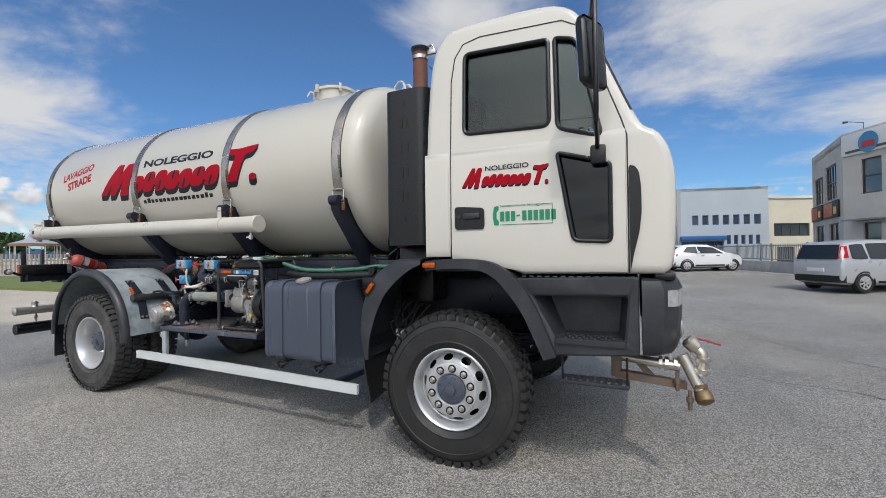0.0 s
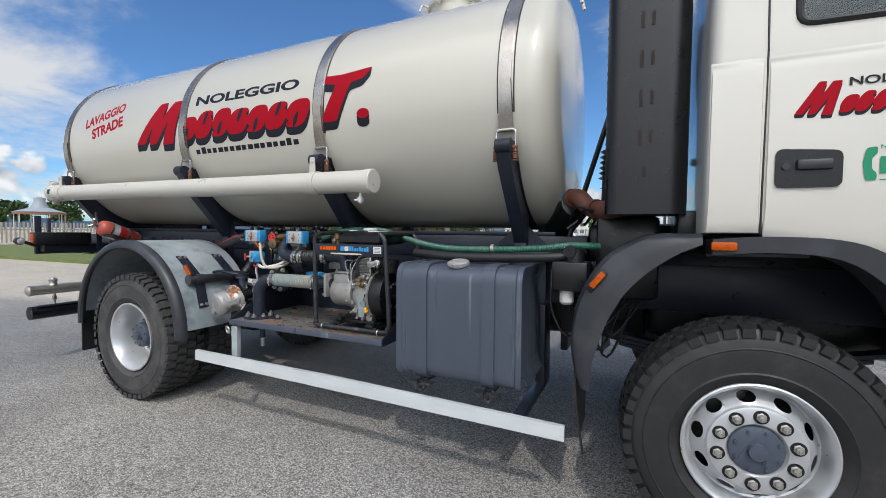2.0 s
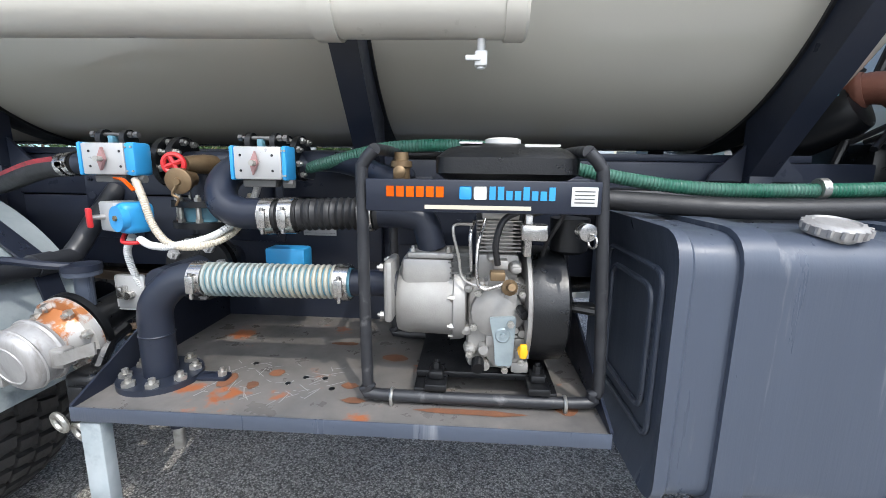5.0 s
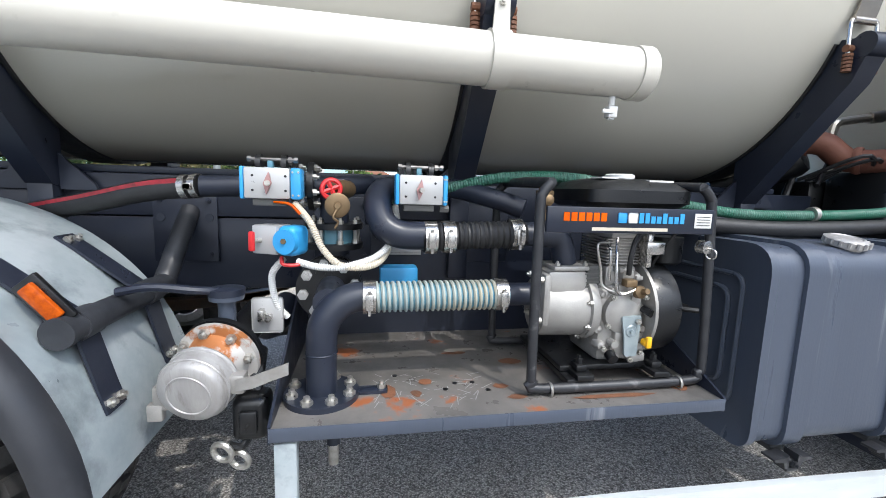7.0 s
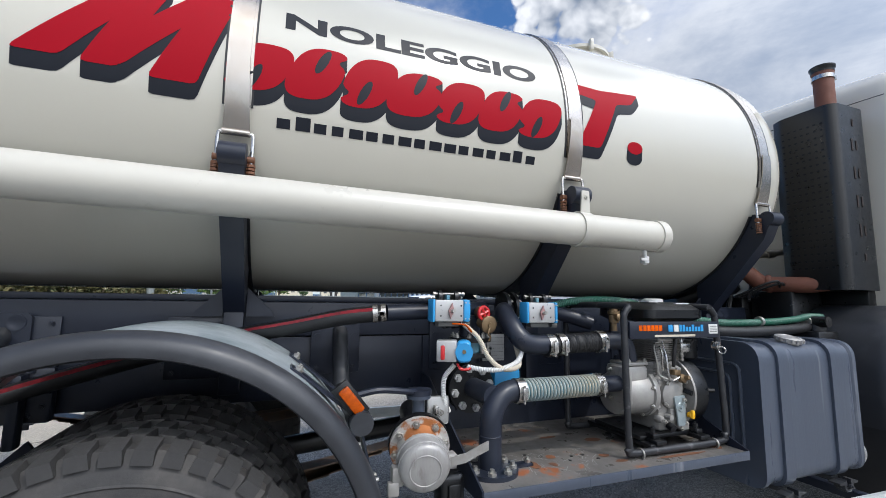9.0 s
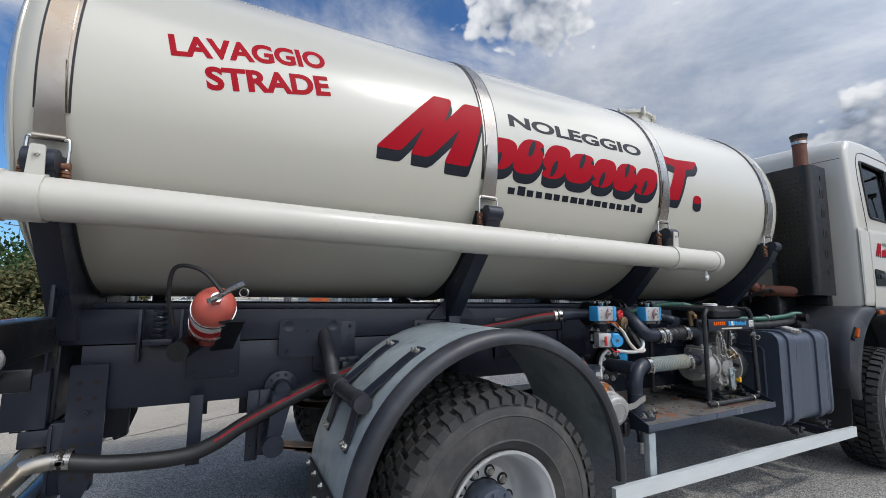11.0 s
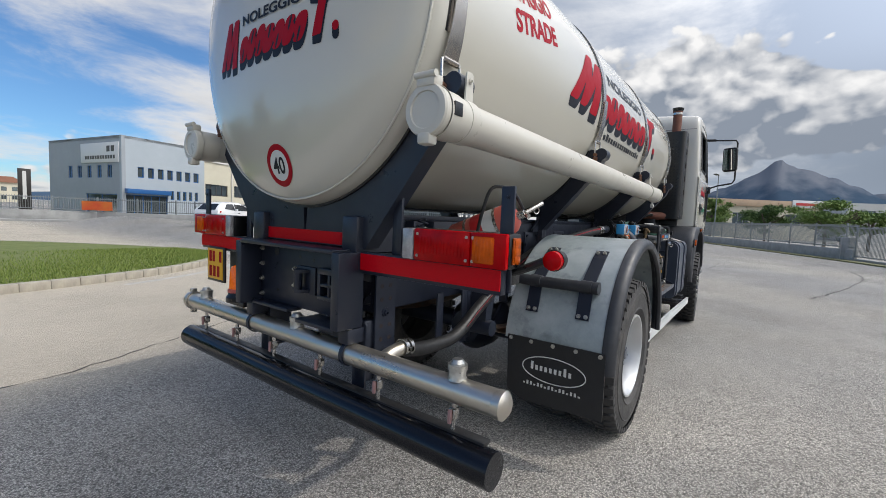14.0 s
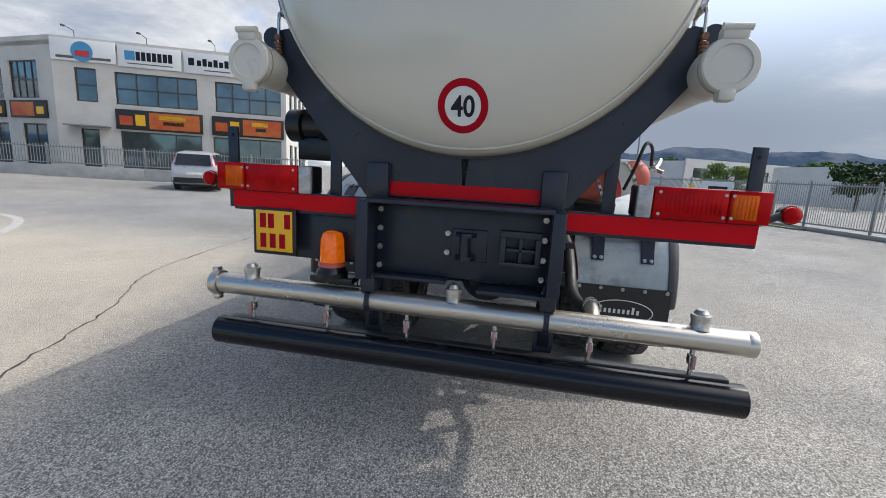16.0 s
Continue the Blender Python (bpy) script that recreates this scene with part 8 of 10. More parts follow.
for d in (0, 0.008):
    tube(bm, [(1.12, -0.93 - d, 1.39), (1.17, -0.96 - d, 1.385), (1.20, -0.96 - d, 1.355)], 0.004, 6)
part("orange_wire", bm, M_LENSORANGE, pipes)
bm = B()
tube(bm, [(1.14, -0.95, 1.22), (1.15, -0.97, 1.20), (1.19, -0.965, 1.198), (1.20, -0.95, 1.21)], 0.006, 8)
part("red_cable_tie", bm, M_RED, pipes)

# ---- motor pump ----
pump = thing("motor_pump", (2.22, -0.9, 0.79), "diesel motor pump in a black tubular frame on the tray", "motor pump")
for y, nm in ((-1.10, "front"), (-0.66, "rear")):
    bm = B()
    loop = [(1.925, 0.85), (1.925, 1.41), (1.96, 1.455), (2.0, 1.46)]
    pts = [(1.96, y, 0.815), (1.93, y, 0.845), (1.922, y, 0.90), (1.918, y, 1.38), (1.922, y, 1.44), (1.95, y, 1.475)] if y < -1 else [(1.96, y, 0.815), (1.93, y, 0.845), (1.922, y, 0.90), (1.918, y, 1.38), (1.922, y, 1.44), (1.95, y, 1.475)]
    tube(bm, [(2.48, y, 0.815)] + pts, 0.016, 12, n=4)
    tube(bm, [(1.96, y, 0.815), (2.48, y, 0.815), (2.53, y, 0.845), (2.545, y, 0.90), (2.515, y, 1.38), (2.505, y, 1.44), (2.475, y, 1.475)], 0.016, 12, n=4)
    part("frame_tube", bm, M_TUBEFRAME, pump, "worn black tubular frame")
for x in (1.95, 2.475):
    bm = B()
    tube(bm, [(x, -1.10, 1.475), (x + 0.0, -0.88, 1.48), (x, -0.66, 1.475)], 0.016, 12)
    part("frame_tube", bm, M_TUBEFRAME, pump)
bm = B()
tube(bm, [(1.95, -0.66, 1.475), (2.475, -0.66, 1.475)], 0.014, 10)
box(bm, (2.05, 2.09), (-1.10, -0.66), (0.82, 0.84), 0.004)
box(bm, (2.40, 2.44), (-1.10, -0.66), (0.82, 0.84), 0.004)
scatter("frame_bar", bm, M_BLACK, pump)
bm = B()
box(bm, (1.932, 2.508), (-1.122, -1.108), (1.325, 1.405), 0.004)
signp = part("front_panel", bm, M_NAVY, pump, "dark front panel with stickers")
bm = B()
for k in range(6):
    x = 1.985 + 0.0245 * k
    box(bm, (x, x + 0.019), (-1.1245, -1.122), (1.362, 1.388), 0.0)
scatter("maker_mark", bm, M_LENSORANGE, signp)
bm = B()
box(bm, (2.165, 2.195), (-1.1245, -1.122), (1.358, 1.390), 0.004)
scatter("sticker", bm, M_BLUE, signp)
bm = B()
box(bm, (2.200, 2.232), (-1.1245, -1.122), (1.358, 1.390), 0.004)
box(bm, (2.435, 2.497), (-1.1245, -1.122), (1.345, 1.392), 0.002)
scatter("sticker", bm, M_WHITE, signp)
bm = B()
for k in range(8):
    x = 2.238 + 0.0205 * k
    box(bm, (x, x + 0.015), (-1.1245, -1.122), (1.358, 1.390 if k in (0, 1, 4, 7) else 1.380), 0.0)
scatter("handle_mark", bm, M_BLUE, signp)
bm = B()
box(bm, (2.08, 2.34), (-1.1245, -1.122), (1.333, 1.343), 0.0)
part("tape_strip", bm, M_CONDUIT, signp)
bm = B()
for z in (1.353, 1.362, 1.371, 1.380):
    box(bm, (2.442, 2.490), (-1.1252, -1.1246), (z, z + 0.003), 0.0)
part("sticker_lines", bm, M_CREVICE, signp)
# fuel tank on top
bm = B()
rings(bm, [[Vector((x, y, z)) for x, y in rounded([(2.10 + k, -1.08 + k), (2.47 - k, -1.08 + k), (2.47 - k, -0.70 - k), (2.10 + k, -0.70 - k)], 0.05)] for z, k in ((1.40, 0.03), (1.42, 0.0), (1.46, 0.0), (1.485, 0.03), (1.50, 0.09))])
top = part("pump_fuel_tank", bm, M_BLACK, pump, "black plastic fuel tank")
bm = B()
lathe(bm, (2.28, -0.93, 1.495), (0, 0, 1), [(0, 0.05), (0.018, 0.05), (0.022, 0.04), (0.022, 0)], 20, caps=False)
box(bm, (2.16, 2.22), (-1.02, -0.95), (1.497, 1.502), 0.0)
box(bm, (2.33, 2.42), (-1.03, -0.90), (1.490, 1.496), 0.0)
part("tank_label", bm, M_WHITE, top)
# pump body
bm = B()
lathe(bm, (1.985, -0.93, 1.045), (1, 0, 0), [(0, 0.080), (0.004, 0.098), (0.02, 0.104), (0.165, 0.108), (0.168, 0.120), (0.185, 0.121), (0.20, 0.115), (0.205, 0.09)], 48)
box(bm, (2.0, 2.15), (-1.01, -0.87), (1.08, 1.185), 0.02)
body = part("pump_body", bm, M_CAST, pump, "grey cast aluminium pump housing")
bm = B()
box(bm, (1.962, 1.988), (-1.07, -0.94), (1.01, 1.185), 0.012)
box(bm, (2.02, 2.15), (-1.01, -0.88), (1.183, 1.20), 0.006)
part("pump_flange", bm, M_CAST, body)
bm = B()
for z in (1.03, 1.165):
    for y in (-1.055, -0.955):
        bolt(bm, (1.962, y, z), (-1, 0, 0), 0.011, 0.01)
bolts_round(bm, (2.155, -0.93, 1.045), (-1, 0, 0), 0.112, 8, 0.010, 0.012, 0.3)
for x in (2.035, 2.135):
    bolt(bm, (x, -1.0, 1.20), (0, 0, 1), 0.010, 0.01)
scatter("pump_bolt", bm, M_BOLT, body)
# engine
bm = B()
box(bm, (2.19, 2.36), (-1.02, -0.80), (0.86, 1.13), 0.025)
box(bm, (2.215, 2.335), (-1.0, -0.82), (1.12, 1.20), 0.015)
lathe(bm, (2.275, -1.02, 1.04), (0, -1, 0), [(0, 0.075), (0.02, 0.072), (0.03, 0.05), (0.035, 0.02)], 20)
lathe(bm, (2.30, -1.02, 0.93), (0, -1, 0), [(0, 0.06), (0.015, 0.055), (0.02, 0.02)], 18)
rr = random.Random(3)
for k in range(12):
    x, z = rr.uniform(2.20, 2.35), rr.uniform(0.88, 1.12)
    cyl(bm, (x, -1.0, z), (x, -1.035 - rr.random() * 0.02, z), rr.uniform(0.008, 0.02), 10)
part("crankcase", bm, M_CAST, pump, "cast engine block with bolted covers")
bm = B()
for k in range(9):
    z = 1.205 + 0.0105 * k
    box(bm, (2.225 - 0.012, 2.325 + 0.012), (-1.0, -0.82), (z, z + 0.005), 0.002)
box(bm, (2.235, 2.315), (-0.99, -0.83), (1.20, 1.31), 0.006)
box(bm, (2.225, 2.33), (-1.005, -0.85), (1.295, 1.325), 0.008)
scatter("cylinder_fin", bm, M_CAST, pump)
bm = B()
prism(bm, rounded([(2.252, 1.035), (2.325, 1.04), (2.322, 0.96), (2.318, 0.895), (2.272, 0.895), (2.268, 0.96)], 0.01), "y", -1.062, -1.054)
lathe(bm, (2.29, -1.054, 0.985), (0, -1, 0), [(0.008, 0.022), (0.012, 0.018), (0.010, 0.008), (0.018, 0.007), (0.018, 0.0)], 14, caps=False)
part("cover_plate", bm, M_ZINC, pump)
bm = B()
for p in ((2.31, -1.065, 1.02), (2.22, -1.05, 1.10), (2.20, -1.045, 0.92), (2.345, -1.04, 0.9), (2.23, -1.05, 0.885), (2.30, -1.05, 0.88), (2.21, -1.045, 1.0), (2.34, -1.05, 1.10)):
    bolt(bm, p, (0, -1, 0), 0.010, 0.010)
scatter("engine_bolt", bm, M_BOLT, pump)
bm = B()
tube(bm, [(2.235, -1.02, 1.30), (2.215, -1.06, 1.22), (2.225, -1.07, 1.12), (2.30, -1.07, 1.135), (2.345, -1.05, 1.12)], 0.005, 8)
tube(bm, [(2.205, -1.0, 1.29), (2.195, -1.05, 1.26), (2.20, -1.05, 1.16)], 0.005, 8)
box(bm, (2.33, 2.40), (-1.05, -1.0), (1.245, 1.29), 0.006)
box(bm, (2.34, 2.36), (-1.04, -0.9), (1.20, 1.33), 0.004)
part("fuel_line", bm, M_STEEL, pump)
bm = B()
tube(bm, [(2.33, -1.03, 1.325), (2.28, -1.06, 1.30), (2.262, -1.065, 1.24), (2.27, -1.05, 1.18)], 0.009, 8)
tube(bm, [(2.36, -1.0, 1.31), (2.44, -1.04, 1.33), (2.40, -1.0, 1.22), (2.40, -0.95, 1.1)], 0.006, 8)
part("rubber_pipe", bm, M_HOSE, pump)
bm = B()
lathe(bm, (2.30, -1.06, 1.12), (0.1, -1, 0.3), [(0, 0.02), (0.02, 0.022), (0.03, 0.012), (0.05, 0.010)], 12)
box(bm, (2.25, 2.29), (-1.075, -1.04), (1.14, 1.165), 0.004)
part("injector", bm, M_BRASS, pump)
bm = B()
lathe(bm, (2.36, -0.92, 1.04), (1, 0, 0), [(0, 0.165), (0.03, 0.172), (0.10, 0.165), (0.115, 0.13), (0.12, 0.05)], 40)
part("flywheel_cover", bm, M_BLACK, pump, "black round flywheel cover")
bm = B()
lathe(bm, (2.352, -0.92, 1.04), (1, 0, 0), [(0, 0.14), (0.0, 0.176), (0.010, 0.178), (0.014, 0.168)], 40)
part("cover_rim", bm, M_CAST, pump)
rr = random.Random(17)
for k in range(26):
    bm = B()
    x, z, r_ = rr.uniform(2.185, 2.355), rr.uniform(0.85, 1.19), rr.uniform(0.008, 0.017)
    y_ = -1.02 - rr.uniform(0.0, 0.012)
    if k % 3:
        lathe(bm, (x, y_ + 0.03, z), (0, -1, 0), [(0, r_ * 1.4), (0.024, r_ * 1.2), (0.034, r_ * 0.9), (0.038, 0.0)], 10, caps=False)
    else:
        box(bm, (x - r_ * 1.6, x + r_ * 1.6), (y_ - 0.012, y_ + 0.03), (z - r_, z + r_), 0.004)
    part("engine_boss", bm, M_CAST, pump)
bm = B()
tube(bm, [(2.20, -1.03, 1.285), (2.155, -1.045, 1.285), (2.15, -1.05, 1.26), (2.165, -1.05, 1.20), (2.175, -1.05, 1.145), (2.21, -1.06, 1.125), (2.27, -1.065, 1.12), (2.30, -1.06, 1.13)], 0.0042, 8)
part("injection_pipe", bm, M_BOLT, pump, "thin bent steel injection pipe")
bm = B()
box(bm, (2.145, 2.195), (-1.0, -0.88), (1.12, 1.20), 0.006)
for k in range(5):
    box(bm, (2.135, 2.20), (-1.006, -0.88), (1.125 + 0.015 * k, 1.130 + 0.015 * k), 0.0)
part("finned_housing", bm, M_CREVICE, pump)
bm = B()
for k in range(14):
    t = 2 * math.pi * k / 14
    cyl(bm, (2.478, -0.92 + 0.085 * math.cos(t), 1.04 + 0.085 * math.sin(t)), (2.484, -0.92 + 0.085 * math.cos(t), 1.04 + 0.085 * math.sin(t)), 0.010, 8)
part("cooling_slots", bm, M_CREVICE, pump)
bm = B()
lathe(bm, (2.475, -0.955, 1.30), (0, 0, -1), [(0, 0.055), (0.09, 0.052), (0.10, 0.04)], 20)
part("air_cleaner", bm, M_BLACK, pump)
bm = B()
box(bm, (2.50, 2.56), (-1.0, -0.95), (1.035, 1.055), 0.006)
cyl(bm, (2.47, -0.975, 1.045), (2.58, -1.02, 1.04), 0.012, 8)
part("starter_grip", bm, M_BLACK, pump)
bm = B()
lathe(bm, (2.47, -1.115, 1.285), (0.2, -1, 0), [(0, 0.022), (0.03, 0.022), (0.032, 0.012)], 14)
torus(bm, (2.485, -1.15, 1.265), (1, 0.4, 0), 0.016, 0.003, 18, 6)
part("key_switch", bm, M_STEEL, pump)
bm = B()
cyl(bm, (2.345, -1.06, 0.945), (2.345, -1.08, 0.945), 0.014, 10)
box(bm, (2.335, 2.355), (-1.09, -1.075), (0.93, 0.97), 0.005)
part("oil_cap", bm, M_YELLOW, pump)
bm = B()
cyl(bm, (2.225, -1.045, 0.90), (2.225, -1.075, 0.89), 0.018, 12)
cyl(bm, (2.335, -1.05, 1.06), (2.345, -1.085, 1.05), 0.013, 10)
scatter("drain_plug", bm, M_BLACK, pump)
for x in (2.08, 2.36):
    bm = B()
    box(bm, (x, x + 0.06), (-1.11, -1.02), (0.835, 0.855), 0.004)
    box(bm, (x + 0.01, x + 0.05), (-1.08, -1.03), (0.855, 0.878), 0.006)
    bolt(bm, (x + 0.03, -1.055, 0.878), (0, 0, 1), 0.012, 0.02)
    part("engine_mount", bm, M_BLACK, pump)
bm = B()
box(bm, (2.05, 2.42), (-1.04, -0.72), (0.842, 0.862), 0.004)
part("engine_plate", bm, M_BLACK, pump)
bm = B()
for x in (1.99, 2.46):
    torus(bm, (x, -1.10, 0.81), (1, 0, 0), 0.021, 0.005, 16, 6)
scatter("u_bolt", bm, M_BOLT, pump)
bm = B()
lathe(bm, (1.995, -0.95, 1.35), (0, 0, 1), [(0, 0.016), (0.04, 0.016), (0.042, 0.024), (0.08, 0.024), (0.085, 0.03), (0.10, 0.03), (0.102, 0.02), (0.125, 0.02)], 14)
lathe(bm, (1.995, -0.95, 1.42), (0, -1, 0), [(0, 0.016), (0.04, 0.018), (0.045, 0.01)], 12)
part("primer_valve", bm, M_BRASS, pump, "small brass tap on the pump")

# ---- tank outlet with cam lever cap ----
outlet = thing("fill_coupling", (0.96, -1.1, 0.9), "aluminium hose coupling with a lever cap and rusty flange", "coupling")
o = Vector((0.965, -0.985, 0.915))
d = Vector((-0.16, -0.96, -0.20)).normalized()
bm = B()
lathe(bm, o, d, [(-0.30, 0.055), (-0.025, 0.055), (-0.025, 0.124), (-0.006, 0.124)], 28)
part("rear_flange", bm, M_BLACK, outlet)
bm = B()
lathe(bm, o, d, [(0.0, 0.120), (0.022, 0.120), (0.025, 0.094), (0.06, 0.078), (0.095, 0.078)], 28)
M_CASTRUST = mat("cast_with_rust_stains", (0.55, 0.53, 0.50), 0.5, metal=0.4, dirt=(0.40, 0.15, 0.05), dscale=13, dlow=0.48, dhigh=0.56, bump=0.2, bscale=120)
part("flange", bm, M_CASTRUST, outlet, "rust-stained cast flange")
bm = B()
bolts_round(bm, o + d * 0.022, d, 0.101, 8, 0.015, 0.016, 0.2)
scatter("flange_bolt", bm, M_BOLT, outlet)
bm = B()
lathe(bm, o, d, [(0.082, 0.084), (0.088, 0.094), (0.155, 0.094), (0.168, 0.089), (0.175, 0.080), (0.179, 0.060), (0.183, 0.03), (0.184, 0.0)], 32, caps=False)
torus(bm, o + d * 0.10, d, 0.092, 0.009, 32, 8)
torus(bm, o + d * 0.150, d, 0.094, 0.004, 32, 6)
torus(bm, o + d * 0.1795, d, 0.058, 0.003, 32, 6)
cap = part("lever_cap", bm, M_CAPMETAL, outlet, "pale cast lever cap")
c1 = o + d * 0.12
bm = B()
lever = Matrix.Translation(c1 + Vector((0.105, -0.01, 0.0)))
box(bm, (-0.025, 0.02), (-0.022, 0.022), (-0.028, 0.028), 0.008, 2, lever)
rings(bm, [[c1 + Vector((x, y + a_, z + b_)) for a_, b_ in ((-0.003, -0.017), (0.003, -0.017), (0.003, 0.017), (-0.003, 0.017))] for x, y, z in ((0.10, -0.03, 0.0), (0.15, -0.05, 0.015), (0.20, -0.05, 0.035), (0.245, -0.05, 0.05))])
part("cam_lever", bm, M_CAST, cap)
bm = B()
box(bm, (-0.02, 0.025), (-0.022, 0.022), (-0.035, 0.035), 0.008, 2, Matrix.Translation(c1 + Vector((-0.10, 0.01, -0.04))))
box(bm, (-0.03, 0.012), (-0.014, 0.014), (-0.05, 0.0), 0.006, 2, Matrix.Translation(c1 + Vector((-0.105, 0.0, -0.055))))
part("cam_lever", bm, M_CAST, cap)
bm = B()
lathe(bm, o + d * -0.05 + Vector((0, 0, 0.06)), (0, 0, 1), [(0, 0.026), (0.10, 0.026), (0.10, 0.050), (0.115, 0.052), (0.118, 0.03)], 18)
part("valve_neck", bm, M_FUEL, outlet)
bm = B()
tube(bm, [o + d * -0.05 + Vector((0, 0, 0.185)), o + Vector((-0.06, 0.0, 0.21)), o + Vector((-0.17, -0.02, 0.225)), o + Vector((-0.26, -0.02, 0.212))], 0.013, 8)
lathe(bm, o + d * -0.05 + Vector((0, 0, 0.175)), (0, 0, 1), [(0, 0.054), (0.02, 0.054), (0.025, 0.02)], 18)
part("valve_lever", bm, M_NAVY, outlet)
bm = B()
tube(bm, [o + d * -0.25, o + Vector((0.08, 0.3, 0.0)), o + Vector((0.12, 0.45, 0.05))], 0.05, 14)
part("outlet_pipe", bm, M_NAVY, outlet)
for q in (Vector((0.995, -1.10, 0.675)), Vector((1.035, -1.08, 0.635))):
    bm = B()
    torus(bm, q, (0.3, 1, 0.2), 0.028, 0.009, 20, 8)
    part("lifting_ring", bm, M_BOLT, outlet)
bm = B()
box(bm, (1.02, 1.12), (-1.10, -1.0), (0.70, 0.83), 0.022, 3)
box(bm, (1.045, 1.095), (-1.115, -1.10), (0.73, 0.80), 0.008)
tube(bm, [(1.07, -1.05, 0.72), (1.045, -1.08, 0.68), (1.01, -1.09, 0.69)], 0.012, 8)
tube(bm, [(1.07, -1.03, 0.82), (1.07, -0.98, 0.88), (1.06, -0.90, 0.90)], 0.022, 10)
part("drain_cock", bm, M_BLACK, outlet, "black hanging drain cock with two rings")

# ---- front hydrant valve ----
hyd = thing("front_valve", (6.0, -1.0, 0.8), "tarnished steel and brass front wash valve with a red lever", "valve")
bm = B()
box(bm, (5.60, 5.66), (-1.02, -0.80), (0.70, 0.90), 0.006)
prism(bm, [(5.62, 0.74), (6.04, 0.70), (6.04, 0.655), (5.62, 0.69)], "y", -1.00, -0.94)
prism(bm, [(5.66, 0.90), (5.70, 0.90), (5.86, 0.72), (5.80, 0.72)], "y", -0.96, -0.95)
part("bracket", bm, M_BROWN, hyd, "brown stained steel bracket")
bm = B()
tube(bm, [(5.66, -0.96, 0.825), (5.84, -1.0, 0.815), (6.0, -1.01, 0.80)], 0.030, 14)
for x in (5.89, 5.925, 5.975):
    lathe(bm, (x, -1.0, 0.812), (1, 0, -0.1), [(-0.012, 0.030), (-0.010, 0.043), (0.010, 0.043), (0.012, 0.030)], 8)
part("feed_pipe", bm, M_PIPESTEEL, hyd)
bm = B()
tube(bm, [(6.015, -1.01, 0.875), (6.045, -1.02, 0.81), (6.085, -1.035, 0.72), (6.12, -1.05, 0.645)], 0.034, 18)
part("nozzle_pipe", bm, M_PIPESTEEL, hyd)
bm = B()
lathe(bm, (6.12, -1.05, 0.645), (0.25, -0.6, -0.75), [(-0.05, 0.034), (-0.02, 0.046), (0.02, 0.052), (0.04, 0.047), (0.05, 0.03), (0.052, 0.0)], 22)
lathe(bm, (6.105, -1.04, 0.70), (0.1, -0.1, -1), [(-0.012, 0.035), (-0.010, 0.041), (0.010, 0.041), (0.012, 0.035)], 20)
part("end_cap", bm, M_BRASS, hyd, "dull brass end cap")
bm = B()
tube(bm, [(6.11, -1.03, 0.76), (6.125, -1.02, 0.82), (6.12, -1.01, 0.89), (6.08, -1.0, 0.93)], 0.029, 16)
for p, ax in (((6.118, -1.025, 0.79), (0.1, 0, 1)), ((6.125, -1.012, 0.855), (-0.1, 0, 1))):
    lathe(bm, p, ax, [(-0.014, 0.029), (-0.012, 0.041), (0.012, 0.041), (0.014, 0.029)], 10)
lathe(bm, (6.07, -1.0, 0.945), (-0.5, 0, 0.5), [(-0.04, 0.03), (-0.03, 0.044), (0.025, 0.047), (0.04, 0.035), (0.044, 0.0)], 18)
part("valve_body", bm, M_PIPESTEEL, hyd)
for p in ((6.05, -1.05, 0.60), (5.985, -1.02, 0.70)):
    bm = B()
    lathe(bm, p, (0, 0, -1), [(-0.07, 0.010), (-0.03, 0.012), (-0.028, 0.021), (0.0, 0.021), (0.004, 0.014), (0.05, 0.012), (0.055, 0.0)], 10)
    part("drain_plug", bm, M_BROWN, hyd)
bm = B()
tube(bm, [(6.07, -1.0, 0.985), (6.14, -1.01, 0.975), (6.22, -1.02, 0.955)], 0.006, 8)
part("valve_lever", bm, M_STRIPE, hyd, "worn red lever")

# ---- surroundings ----
M_BGREY = mat("pale_grey_render", (0.56, 0.535, 0.49), 0.85, col2=(0.47, 0.445, 0.41), scale=0.8, bump=0.15, bscale=30)
M_BBLUE = mat("pale_blue_panel", (0.40, 0.45, 0.49), 0.6, col2=(0.36, 0.41, 0.45), scale=0.5)
M_BDGREY = mat("mid_grey_panel", (0.32, 0.35, 0.38), 0.6, mix=0.3, scale=0.5)
M_CREAM = mat("cream_render", (0.62, 0.58, 0.46), 0.85, col2=(0.55, 0.51, 0.40), scale=0.6)
M_PALEWALL = mat("off_white_hall", (0.62, 0.61, 0.58), 0.8, col2=(0.52, 0.51, 0.48), scale=0.3)
M_FRAME = mat("dark_window_frame", (0.055, 0.047, 0.042), 0.4)
M_BLUEFRAME = mat("blue_window_frame", (0.02, 0.11, 0.30), 0.4)
M_PANE = mat("reflecting_window_pane", (0.17, 0.21, 0.22), 0.05, metal=0.6, rvar=0.02, col2=(0.10, 0.12, 0.13), scale=0.7)
M_SIGNWHITE = mat("white_sign_board", (0.70, 0.70, 0.70), 0.5, mix=0.2, scale=1)
M_SIGNBLACK = mat("black_sign_board", (0.02, 0.017, 0.015), 0.5)
M_SIGNORANGE = mat("orange_sign_board", (0.46, 0.045, 0.012), 0.5, col2=(0.52, 0.17, 0.02), scale=0.9)
M_SIGNBLUE = mat("blue_sign_disc", (0.05, 0.25, 0.45), 0.5)
M_GALV = mat("galvanised_fence_steel", (0.24, 0.26, 0.265), 0.5, metal=0.4)
M_ROOF = mat("tan_roof_sheet", (0.46, 0.33, 0.22), 0.7, col2=(0.38, 0.28, 0.19), scale=1.5)
